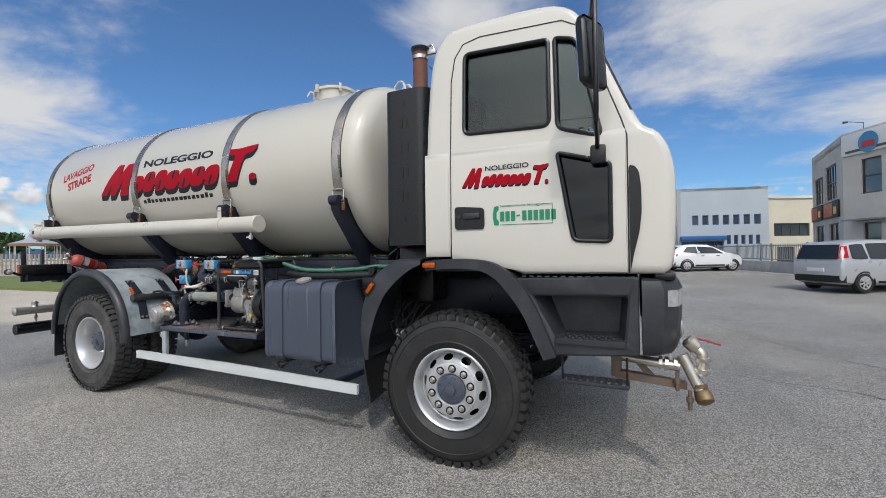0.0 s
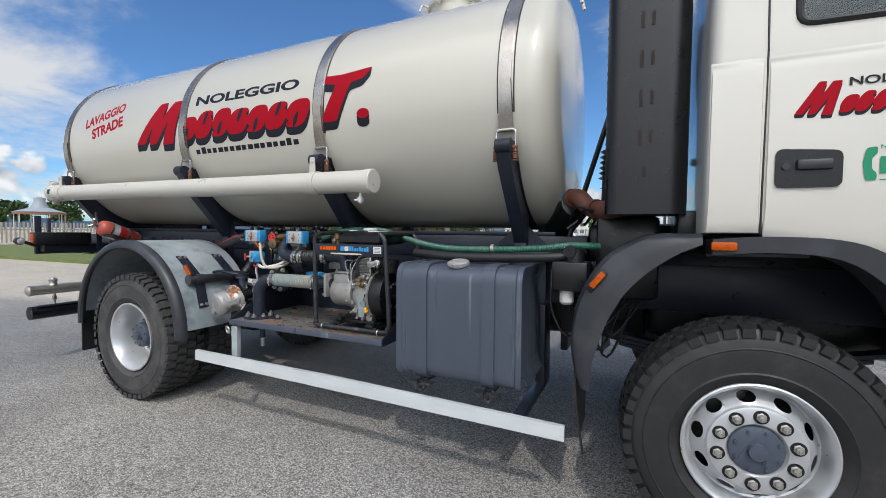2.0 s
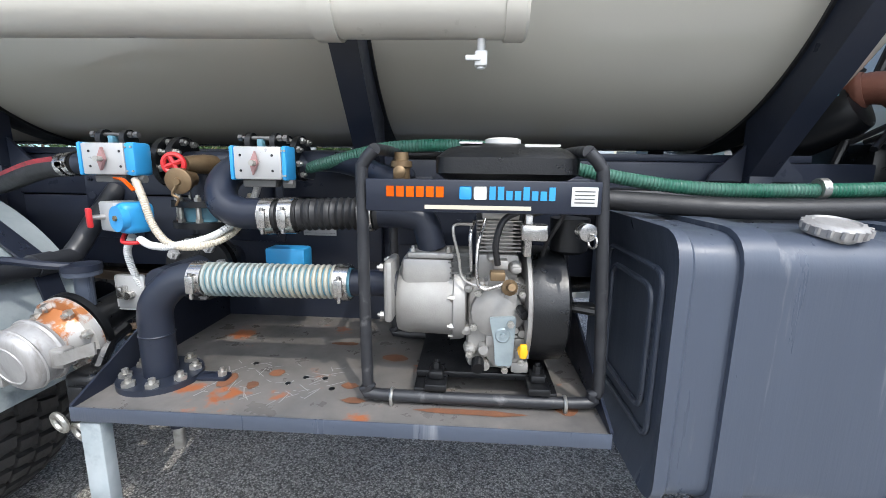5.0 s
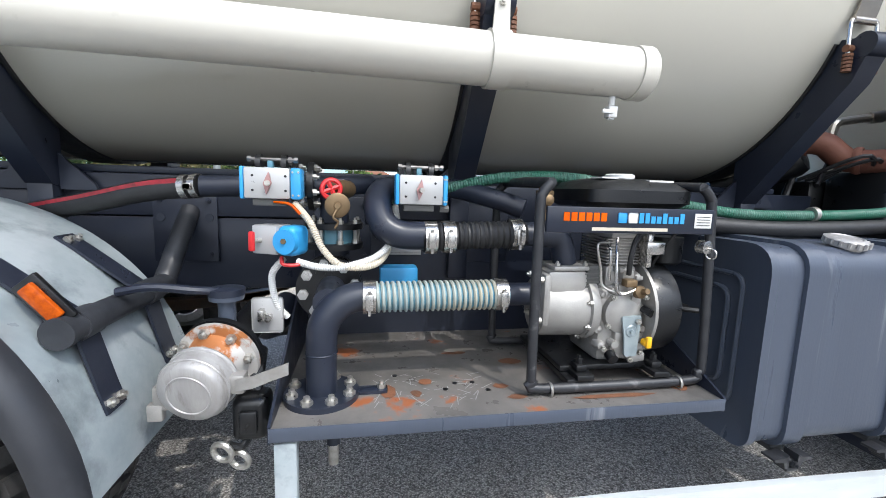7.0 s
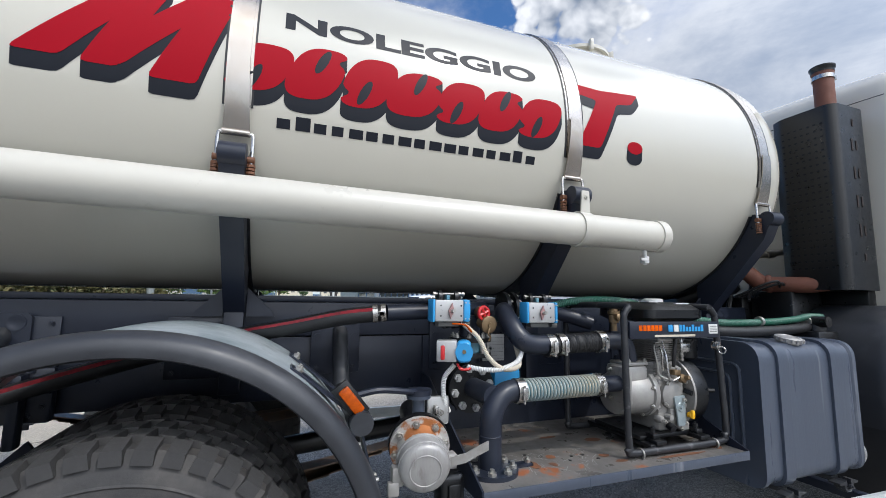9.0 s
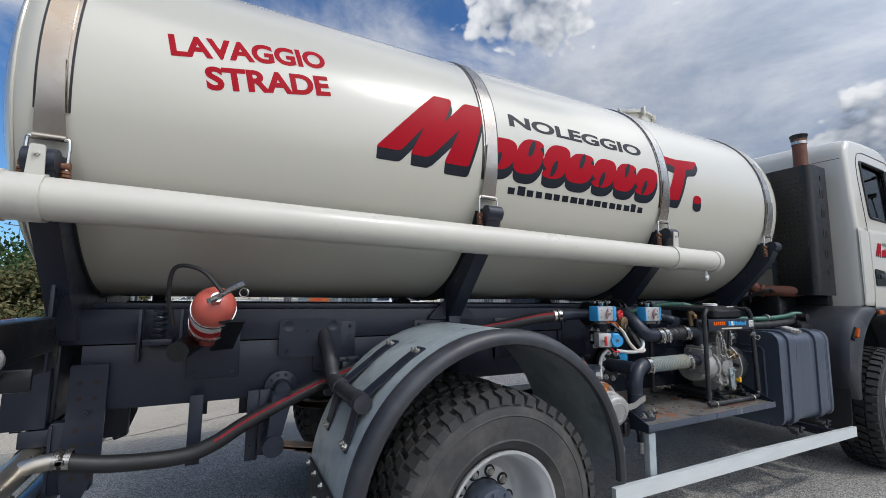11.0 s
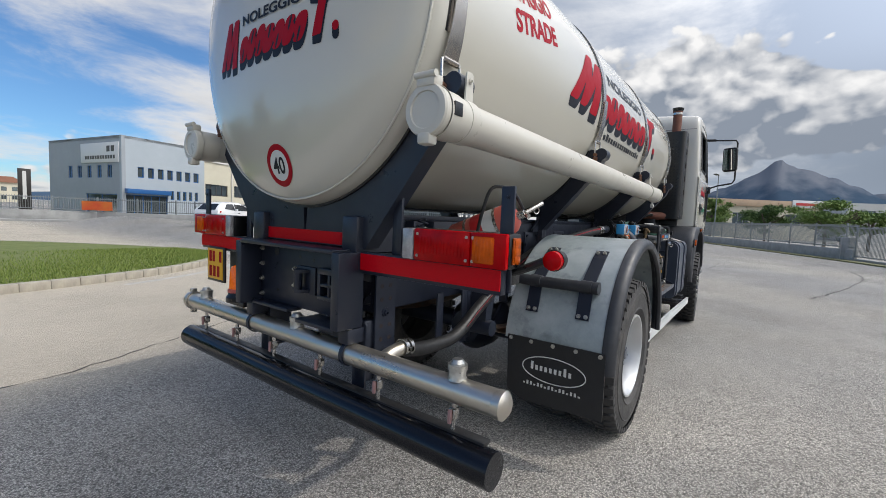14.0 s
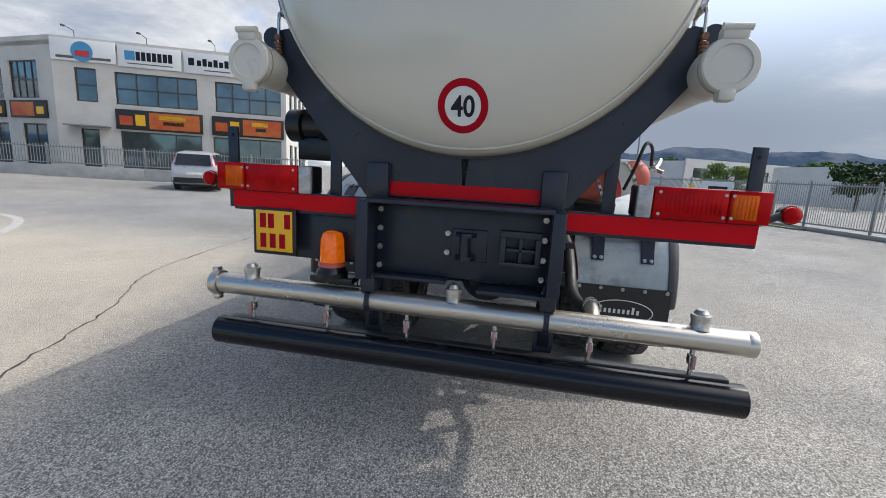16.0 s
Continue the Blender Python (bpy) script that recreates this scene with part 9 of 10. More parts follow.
M_TILE = mat("red_roof_tile", (0.30, 0.14, 0.09), 0.8, scale=2)
M_BARK = mat("bark", (0.11, 0.085, 0.06), 0.9, bump=0.5, bscale=25)
M_CARWHITE = mat("white_car_paint", (0.70, 0.71, 0.72), 0.25, coat=0.5, mix=0.03, scale=1, rvar=0.01)
M_CARSILVER = mat("silver_car_paint", (0.42, 0.43, 0.45), 0.28, metal=0.25, coat=0.5, mix=0.03, scale=1, rvar=0.01)


def leafy(name, a, b):
    m = bpy.data.materials.new(name)
    m.use_nodes = True
    n, l = m.node_tree.nodes, m.node_tree.links
    g, x = n.new("ShaderNodeNewGeometry"), n.new("ShaderNodeMix")
    x.data_type = "RGBA"
    x.inputs["A"].default_value, x.inputs["B"].default_value = (*a, 1), (*b, 1)
    l.new(g.outputs["Random Per Island"], x.inputs["Factor"])
    l.new(x.outputs["Result"], n["Principled BSDF"].inputs["Base Color"])
    n["Principled BSDF"].inputs["Roughness"].default_value = 0.65
    n["Principled BSDF"].inputs["Specular IOR Level"].default_value = 0.2
    return m


M_LEAF = leafy("tree_leaf", (0.035, 0.075, 0.018), (0.10, 0.16, 0.04))
M_LEAFLIGHT = leafy("light_tree_leaf", (0.08, 0.14, 0.03), (0.17, 0.24, 0.06))
M_LEAFDARK = leafy("dark_tree_leaf", (0.018, 0.045, 0.015), (0.05, 0.09, 0.028))
M_BUSHLEAF = leafy("dry_bush_leaf", (0.024, 0.040, 0.014), (0.15, 0.125, 0.055))
M_FLOWER = leafy("pale_blossom", (0.22, 0.19, 0.11), (0.40, 0.37, 0.26))
M_BLADE = leafy("grass_blade", (0.10, 0.16, 0.03), (0.24, 0.29, 0.08))


def crown(bm, c, size, n, leaf, rnd, clumps=26, low=0.0):
    """Leaf blades gathered in clumps on an uneven ellipsoid."""
    c = Vector(c)
    cl = []
    for _ in range(clumps):
        d = Vector((rnd.gauss(0, 1), rnd.gauss(0, 1), rnd.gauss(0, 1))).normalized()
        r = rnd.uniform(0.45, 1.0)
        q = Vector((d.x * size[0], d.y * size[1], max(low, d.z) * size[2])) * r
        cl.append((c + q, rnd.uniform(0.18, 0.36)))
    for _ in range(n):
        p, k = rnd.choice(cl)
        d = Vector((rnd.gauss(0, 1), rnd.gauss(0, 1), rnd.gauss(0, 0.8)))
        p = p + Vector((d.x * size[0], d.y * size[1], d.z * size[2])) * k * 0.5
        a = Vector((rnd.gauss(0, 1), rnd.gauss(0, 1), rnd.gauss(0, 1))).normalized()
        b = a.orthogonal().normalized()
        s = leaf * rnd.uniform(0.6, 1.4)
        bm.faces.new([bm.verts.new(q) for q in (p - a * s, p + b * s * 0.5, p + a * s, p - b * s * 0.5)])


def tree(x, y, h, w, seed, leafmat=None, n=2600, leaf=0.16, label="young leafy green street tree with slim trunk", trunk=0.35):
    rnd = random.Random(seed)
    t = thing("tree", (x, y, 0), label, "tree", "trees")
    bm = B()
    tube(bm, [(x, y, -0.1), (x + rnd.uniform(-0.1, 0.1), y, h * 0.3), (x + rnd.uniform(-0.2, 0.2), y + rnd.uniform(-0.2, 0.2), h * 0.62)], 0.03 * h, 8)
    for k in range(6):
        a = rnd.uniform(0, 6.28)
        z = h * rnd.uniform(trunk, 0.55)
        tube(bm, [(x, y, z), (x + 0.25 * w * math.cos(a), y + 0.25 * w * math.sin(a), z + 0.12 * h), (x + 0.4 * w * math.cos(a), y + 0.4 * w * math.sin(a), z + 0.26 * h)], 0.012 * h, 6)
    part("trunk", bm, M_BARK, t)
    bm = B()
    zc = h * (trunk + 1) / 2
    crown(bm, (x, y, zc), (w / 2, w / 2, h * (1 - trunk) / 2), n, leaf, rnd, low=-1.0)
    o = part("crown", bm, leafmat or M_LEAF, t)
    return t


def bush(x, y, w, d, h, seed, mats, n=5200, leaf=0.05, label="dense leafy green shrub on the lawn"):
    rnd = random.Random(seed)
    t = thing("bush", (x, y, 0.1), label, "bush", "bushes")
    bm = B()
    for k in range(9):
        a = rnd.uniform(0, 6.28)
        tube(bm, [(x, y, 0), (x + 0.2 * w * math.cos(a), y + 0.2 * d * math.sin(a), h * 0.4), (x + 0.36 * w * math.cos(a), y + 0.36 * d * math.sin(a), h * 0.75)], 0.02, 5)
    part("stems", bm, M_BARK, t)
    bm = B()
    crown(bm, (x, y, 0.12), (w / 2, d / 2, h), n, leaf, rnd, 60)
    part("foliage", bm, mats[0], t)
    if len(mats) > 1:
        bm = B()
        crown(bm, (x, y, 0.18), (w / 2 * 1.03, d / 2 * 1.03, h * 1.0), n // 14, leaf * 0.65, rnd, 50)
        part("blossom", bm, mats[1], t, "pale blossom clusters")
    return t


class Wall:
    """A frame for a facade: s along it, out away from it, z up."""
    def __init__(self, p, q, outward):
        self.p, d = Vector((*p, 0)), Vector((q[0] - p[0], q[1] - p[1], 0))
        self.len, self.d = d.length, d.normalized()
        n = Vector((self.d.y, -self.d.x, 0))
        if n.dot(Vector((*outward, 0))) < 0:
            n = -n
        self.n = n
        self.m = Matrix(((self.d.x, n.x, 0, p[0]), (self.d.y, n.y, 0, p[1]), (0, 0, 1, 0), (0, 0, 0, 1)))

    def box(self, bm, s, out, z, bev=0.0):
        return box(bm, s, out, z, bev, 2, self.m)


def pierced(wall, s0, s1, z0, z1, holes, front, back):
    """One slab with real openings, meshed along the edges of the holes."""
    ss = sorted({s0, s1, *(h[0] for h in holes), *(h[1] for h in holes)})
    zs = sorted({z0, z1, *(h[2] for h in holes), *(h[3] for h in holes)})
    solid = {(i, j): not any(h[0] < (ss[i] + ss[i + 1]) / 2 < h[1] and h[2] < (zs[j] + zs[j + 1]) / 2 < h[3] for h in holes)
             for i in range(len(ss) - 1) for j in range(len(zs) - 1)}
    bm, made = B(), {}

    def v(i, j, k):
        if (i, j, k) not in made:
            made[i, j, k] = bm.verts.new(wall.m @ Vector((ss[i], back if k else front, zs[j])))
        return made[i, j, k]

    for (i, j), full in solid.items():
        if not full:
            continue
        for k in (0, 1):
            bm.faces.new((v(i, j, k), v(i + 1, j, k), v(i + 1, j + 1, k), v(i, j + 1, k)))
        for di, dj, p, q in ((-1, 0, (i, j), (i, j + 1)), (1, 0, (i + 1, j), (i + 1, j + 1)), (0, -1, (i, j), (i + 1, j)), (0, 1, (i, j + 1), (i + 1, j + 1))):
            if not solid.get((i + di, j + dj), False):
                bm.faces.new((v(*p, 0), v(*q, 0), v(*q, 1), v(*p, 1)))
    return bm


def facade(root, wall, H, holes, material, thick=0.3):
    return part("wall", pierced(wall, 0.0, wall.len, 0.0, H, holes, 0.0, -thick), material, root)


def window(root, wall, h, nx, nz, frame_mat, label=""):
    s0, s1, z0, z1 = h
    f = 0.07
    xs = [(s0 + f if i == 0 else s0 + (s1 - s0) * i / nx + 0.03, s1 - f if i == nx - 1 else s0 + (s1 - s0) * (i + 1) / nx - 0.03) for i in range(nx)]
    ys = [(z0 + f if i == 0 else z0 + (z1 - z0) * i / nz + 0.03, z1 - f if i == nz - 1 else z0 + (z1 - z0) * (i + 1) / nz - 0.03) for i in range(nz)]
    w = part("window", pierced(wall, s0, s1, z0, z1, [(*a, *b) for a in xs for b in ys], -0.08, -0.16), frame_mat, root)
    for i in range(nx):
        bm = B()
        a, b = s0 + (s1 - s0) * i / nx, s0 + (s1 - s0) * (i + 1) / nx
        wall.box(bm, (a + 0.02, b - 0.02), (-0.135, -0.120), (z0 + 0.02, z1 - 0.02))
        part("pane", bm, M_PANE, w)
    return w


def sign(root, wall, s, z, material, marks=(), depth=0.10, label=""):
    bm = B()
    wall.box(bm, s, (0.02, depth), z, 0.01)
    b = part("sign_board", bm, material, root, label)
    for a0, a1, c0, c1, m in marks:
        bm = B()
        wall.box(bm, (a0, a1), (depth + 0.005, depth + 0.015), (c0, c1))
        part("sign_mark", bm, m, b)
    return b


def roofslab(root, corners, H, material, t=0.25):
    bm = B()
    prism(bm, corners, "z", H, H + t)
    part("roof", bm, material, root)


# building on the corner
bA = thing("corner_building", (17, 22, 0), "two-storey pale grey commercial building with shop signs and large windows", "building")
wF = Wall((15.95, 25.5), (20.6, 14.4), (-1, -0.4))
wL = Wall((15.95, 25.5), (16.8, 32.6), (-1, 0.1))
HA = 7.55
fh = [(1.02, 2.08, 4.22, 6.0), (2.95, 7.15, 4.2, 5.94), (8.1, 11.8, 4.2, 5.9), (1.1, 2.0, 0.3, 2.75), (3.05, 7.3, 0.3, 2.75), (7.9, 11.8, 0.3, 2.75)]
lh = [(1.25, 3.65, 4.28, 6.3), (4.3, 6.5, 4.24, 5.95), (0.9, 3.0, 0.2, 2.9), (4.2, 6.4, 0.2, 2.9)]
facade(bA, wF, HA, fh, M_BGREY)
facade(bA, wL, HA, lh, M_BGREY)
for h, nx, nz in zip(fh, (1, 4, 4, 1, 3, 3), (2, 2, 2, 2, 1, 1)):
    window(bA, wF, h, nx, nz, M_FRAME)
for h, nx, nz in zip(lh, (4, 3, 2, 2), (2, 2, 1, 1)):
    window(bA, wL, h, nx, nz, M_FRAME)
roofslab(bA, [(15.95, 25.5), (20.6, 14.4), (28, 17), (26, 36), (16.8, 32.6)], HA - 0.5, M_BGREY)
wE = Wall((20.6, 14.4), (28, 17), (0.3, -1))
eh = [(1 + 1.5 * k, 1.9 + 1.5 * k, z, z + 1.7) for k in range(4) for z in (0.9, 4.2)]
facade(bA, wE, HA, eh, M_PALEWALL)
for h in eh:
    window(bA, wE, h, 1, 1, M_FRAME)
bm = B()
prism(bm, [(17.6, 26.0), (21.6, 16.2), (26.5, 18), (25, 33), (18.4, 31.5)], "z", 0.0, 6.9)
part("inner_core", bm, M_FRAME, bA)
sign(bA, wF, (0.05, 3.15), (6.3, 7.42), M_SIGNWHITE, [(0.3, 2.9, 6.42, 6.55, M_CREVICE)], label="white sign board with a blue disc")
bm = B()
lathe(bm, wF.m @ Vector((1.55, 0.12, 6.8)), wF.n, [(0, 0.52), (0.02, 0.52)], 28)
part("sign_mark", bm, M_SIGNBLUE, bA)
bm = B()
wF.box(bm, (1.25, 1.9), (0.145, 0.16), (6.55, 6.85), 0.0)
part("sign_mark", bm, M_RED, bA)
sign(bA, wF, (3.25, 6.42), (6.25, 7.38), M_SIGNWHITE, [(3.6, 4.1, 6.62, 7.1, M_SIGNBLUE)] + [(4.15 + 0.27 * k, 4.36 + 0.27 * k, 6.62, 7.08, M_INKBLACK) for k in range(7)] + [(3.7, 6.0, 6.42, 6.47, M_CREVICE)], label="white sign board with dark bars")
sign(bA, wF, (6.55, 9.7), (6.22, 7.36), M_SIGNWHITE, [(6.8, 7.1, 6.65, 7.05, M_INKBLACK)] + [(7.25 + 0.29 * k, 7.47 + 0.29 * k, 6.65, 6.95 + 0.1 * (k % 2), M_INKBLACK) for k in range(8)] + [(7.6, 9.0, 6.4, 6.46, M_CREVICE)], label="white sign board with dark bars")
sign(bA, wF, (9.8, 12.0), (6.2, 7.34), M_SIGNWHITE)
for a, b in ((2.92, 7.4), (7.9, 11.9)):
    sign(bA, wF, (a, b), (2.85, 3.95), M_SIGNBLACK, [(a + 1.7, b - 0.15, 2.95, 3.85, M_SIGNORANGE), (a + 0.2, a + 0.85, 3.1, 3.6, M_SIGNORANGE), (a + 1.0, a + 1.5, 3.1, 3.7, M_YELLOW), (a + 2.2, b - 0.9, 3.5, 3.72, M_YELLOW), (a + 2.4, b - 1.0, 3.2, 3.4, M_SIGNBLACK)], 0.12, "black and orange shop sign")
for a, b in ((0.6, 3.7), (4.2, 6.9)):
    sign(bA, wL, (a, b), (3.2, 4.15), M_SIGNBLACK, [(a + 1.0, b - 0.2, 3.3, 4.05, M_SIGNORANGE), (a + 0.2, a + 0.8, 3.4, 3.8, M_YELLOW)], 0.12, "black and orange shop sign")
bm = B()
wF.box(bm, (0.6, 2.6), (0.0, 0.7), (2.85, 2.93))
part("canopy", bm, M_GALV, bA)
for w_, ks in ((wF, (1.2, 4.7, 8.2)),):
    for s in ks:
        bm = B()
        p = w_.m @ Vector((s, 0, HA))
        q = w_.m @ Vector((s, 0.9, HA + 0.35))
        tube(bm, [p, p + Vector((0, 0, 0.3)), q], 0.02, 6, smoothed=False)
        box(bm, (q.x - 0.09, q.x + 0.09), (q.y - 0.06, q.y + 0.06), (q.z - 0.08, q.z + 0.015), 0.015)
        part("sign_lamp", bm, M_FRAME, bA)

# pale blue works
bB = thing("works_building", (12, 45, 0), "two-storey pale blue-grey works with rows of small blue-framed windows", "building")
wB = Wall((9.4, 41.4), (16.8, 43.1), (0.2, -1))
bh = [(1.27 + 0.86 * k, 1.80 + 0.86 * k, 3.72, 4.64) for k in range(7)] + [(4.15 + 0.6 * k, 4.5 + 0.6 * k, 1.9, 2.75) for k in range(5)] + [(0.3, 3.9, 0.2, 2.2)]
facade(bB, wB, 7.15, bh, M_BBLUE)
for h in bh[:-1]:
    window(bB, wB, h, 1, 1, M_BLUEFRAME)
window(bB, wB, bh[-1], 5, 1, M_BLUEFRAME)
sign(bB, wB, (0.2, 4.0), (2.3, 2.7), M_BLUEFRAME, (), 0.4)
wG = Wall((9.4, 41.4), (7.2, 54.0), (-1, 0))
gh = [(1.5 + 1.7 * k, 2.3 + 1.7 * k, 3.6, 4.7) for k in range(5)] + [(0.8, 6.0, 0.2, 2.2)]
facade(bB, wG, 7.15, gh, M_BDGREY)
for h in gh:
    window(bB, wG, h, 2, 1, M_BLUEFRAME)
sign(bB, wG, (0.3, 6.5), (4.9, 6.6), M_SIGNWHITE, [(0.8 + 0.42 * k, 1.1 + 0.42 * k, 5.2, 5.5, M_CREVICE) for k in range(12)] + [(0.9, 1.4, 5.8, 6.3, M_CREVICE), (1.6, 2.1, 5.8, 6.3, M_CREVICE)], label="white company board with grey bars")
roofslab(bB, [(9.4, 41.4), (16.8, 43.1), (17.5, 55), (7.2, 54.0)], 6.9, M_BDGREY)
bm = B()
box(bm, (10.2, 16.2), (44.0, 53), (0, 6.8))
part("inner_core", bm, M_FRAME, bB)

# cream hall
bC = thing("cream_hall", (23, 48, 0), "long cream industrial hall with window strips and downpipes", "building")
wC = Wall((16.9, 44.2), (33, 52.1), (0.3, -1))
ch = [(0.7, 4.1, 2.6, 3.8), (5.2, 9.1, 2.6, 3.9), (10.5, 14.0, 2.6, 3.9), (0.9, 2.6, 0.1, 1.6)]
facade(bC, wC, 6.3, ch, M_CREAM)
for h in ch:
    window(bC, wC, h, 4, 1, M_FRAME)
bm = B()
for s in (4.6, 9.8):
    wC.box(bm, (s, s + 0.12), (0.02, 0.14), (0.3, 6.0))
wC.box(bm, (0, wC.len), (-0.05, 0.12), (6.1, 6.35))
part("gutter", bm, M_PALEWALL, bC)
roofslab(bC, [(16.9, 44.2), (33, 52.1), (31, 66), (14, 60)], 6.1, M_FRAME)
bm = B()
box(bm, (18.5, 30), (52.5, 60), (0, 6.0))
part("inner_core", bm, M_FRAME, bC)


# ---- street wall, fence and pavement ----
def fence_run(pts, wall_h, top, name, label, post=2.6, pitch=0.13, wallmat=None, thin=0.012):
    t = thing(name, (*pts[0], 0), label, "fence", kind="structure")
    for a, b in zip(pts, pts[1:]):
        w = Wall(a, b, (-1, -1))
        bm = B()
        w.box(bm, (0, w.len), (-0.12, 0.12), (0, wall_h), 0.01)
        part("low_wall", bm, wallmat or M_CONCRETE, t)
        bm = B()
        k = int(w.len / pitch)
        for i in range(k):
            s = (i + 0.5) * w.len / k
            w.box(bm, (s - thin, s + thin), (-0.012, 0.012), (wall_h + 0.08, top))
        for z in (wall_h + 0.12, top - 0.1):
            w.box(bm, (0, w.len), (-0.018, 0.018), (z - 0.025, z + 0.025))
        tagged(part("railing", bm, M_GALV, t), kind="stuff")
        bm = B()
        for i in range(max(2, int(w.len / post) + 1)):
            s = min(w.len - 0.05, i * post)
            w.box(bm, (s - 0.035, s + 0.035), (-0.035, 0.035), (wall_h - 0.05, top + 0.06), 0.005)
        part("fence_posts", bm, M_GALV, t)
    return t


fence_run(STREET, 0.75, 1.75, "street_fence", "low concrete wall with a galvanised railing")
bm = B()
outer = []
for i, p in enumerate(STREET):
    a, b = Vector((*STREET[max(0, i - 1)], 0)), Vector((*STREET[min(len(STREET) - 1, i + 1)], 0))
    d = (b - a).normalized()
    outer.append(Vector((*p, 0)) + Vector((d.y, -d.x, 0)) * 1.5)
prism(bm, [(p[0], p[1]) for p in STREET] + [(p.x, p.y) for p in reversed(outer)], "z", -0.02, 0.12)
piece("pavement", bm, M_CONCRETE, "pale concrete pavement along the street", "pavement")
kerb_run([p for p in outer if p.x > 2], 0.14, 0.13, 1.2)
bm = B()
box(bm, (-0.9, 0.9), (-0.02, 0.02), (0.85, 1.5), 0.0, 2, Matrix.Translation((6.35, 36.05, 0)) @ Matrix.Rotation(-0.585, 4, "Z"))
piece("fence_banner", bm, M_SIGNORANGE, "orange banner hung on the street railing", "banner", "", "")

# yard wall on the other side
YARD = [(60, 7.0), (44, 1.6), (27.5, -6.2)]
t = fence_run(YARD, 0.62, 1.95, "yard_fence", "pale concrete wall with a fine grey fence", 2.5, 0.085, None, 0.006)
bm = B()
box(bm, (-0.45, 0.45), (-0.3, 0.3), (0, 1.25), 0.03, 2, Matrix.Translation((28.4, -6.0, 0)))
part("gate_pillar", bm, M_CONCRETE, t)
fence_run([(27.5, -6.2), (15.0, -11.0), (4.0, -14.2), (-8, -17)], 0.16, 1.85, "sliding_gate", "grey galvanised gate and fence", 2.4, 0.09, M_GALV, 0.004)
wg = Wall((15.0, -11.0), (22.0, -8.3), (-1, 1))
sb = thing("gate_sign", (19, -9.5, 1.2), "white company board with a green and red swoosh on the gate", "sign")
bm = B()
wg.box(bm, (3.45, 5.4), (0.05, 0.08), (0.85, 1.72), 0.005)
part("board", bm, M_SIGNWHITE, sb)
for k, (a, b, c, d, m) in enumerate(((3.75, 4.9, 1.32, 1.50, M_INKBLACK), (3.8, 4.5, 1.16, 1.24, M_INKGREEN), (4.4, 5.0, 1.10, 1.18, M_RED))):
    bm = B()
    wg.box(bm, (a, b), (0.083, 0.09), (c, d))
    part("board_mark", bm, m, sb)
bm = B()
wg.box(bm, (5.9, 6.2), (0.05, 0.07), (1.25, 1.5))
piece("warning_sign", bm, M_YELLOW, "small yellow sign on the gate", "sign", "", "")
bm = B()
prism(bm, [(60, 5.6), (44, 0.5), (27.3, -7.3 + 0.2), (14.7, -12.2 + 0.4), (14.7, -11.5 + 0.9), (27.3, -5.3), (43.8, 2.6), (60, 8.0)], "z", -0.02, 0.06)
piece("verge_strip", bm, mat("dry_verge", (0.22, 0.20, 0.10), 0.9, col2=(0.14, 0.15, 0.06), scale=2.5), "dry grass strip below the yard wall", "verge")

# halls behind the yard
hall = thing("long_hall", (75, -2, 0), "long low cream hall with a tan roof edge", "building")
wH = Wall((66, 12.5), (84, -9.5), (-1, -0.3))
hh = [(2 + 4.2 * k, 4.6 + 4.2 * k, 2.2, 3.9) for k in range(6)]
facade(hall, wH, 4.9, hh, M_CREAM)
for h in hh:
    window(hall, wH, h, 3, 1, M_GALV)
bm = B()
wH.box(bm, (-0.5, wH.len + 0.5), (-0.4, 0.5), (4.9, 5.9), 0.02)
part("roof_edge", bm, M_ROOF, hall)
bm = B()
wH.box(bm, (wH.len - 5.0, wH.len - 0.2), (0.55, 0.65), (5.0, 6.1), 0.02)
part("sign_board", bm, M_SIGNWHITE, hall)
bm = B()
wH.box(bm, (wH.len - 4.5, wH.len - 1.0), (0.66, 0.68), (5.3, 5.7))
part("sign_mark", bm, M_RED, hall)
bm = B()
for s in (6, 7.5, 9):
    wH.box(bm, (s, s + 0.7), (-3, -2.3), (5.9, 6.9), 0.05)
part("roof_fan", bm, M_GALV, hall)
roofslab(hall, [(66, 12.5), (84, -9.5), (105, 0), (85, 25)], 4.95, M_ROOF)
for (x0, y0), (x1, y1), h_, nm in (((62, -22), (78, -52), 5.2, 1), ((95, -14), (120, -60), 6.5, 2), ((44, -34), (50, -60), 4.6, 3)):
    b_ = thing("far_hall", (x0, y0, 0), "far off-white flat-roofed hall", "building", "far halls")
    wX = Wall((x0, y0), (x1, y1), (-1, 0))
    xh = [(1.5 + 4 * k, 4.2 + 4 * k, h_ - 2.6, h_ - 1.2) for k in range(int((wX.len - 3) / 4))]
    facade(b_, wX, h_, xh, M_PALEWALL)
    for h in xh:
        window(b_, wX, h, 2, 1, M_FRAME)
    bm = B()
    wX.box(bm, (0, wX.len), (-14, -0.4), (0, h_ - 0.3))
    part("hall_body", bm, M_PALEWALL, b_)

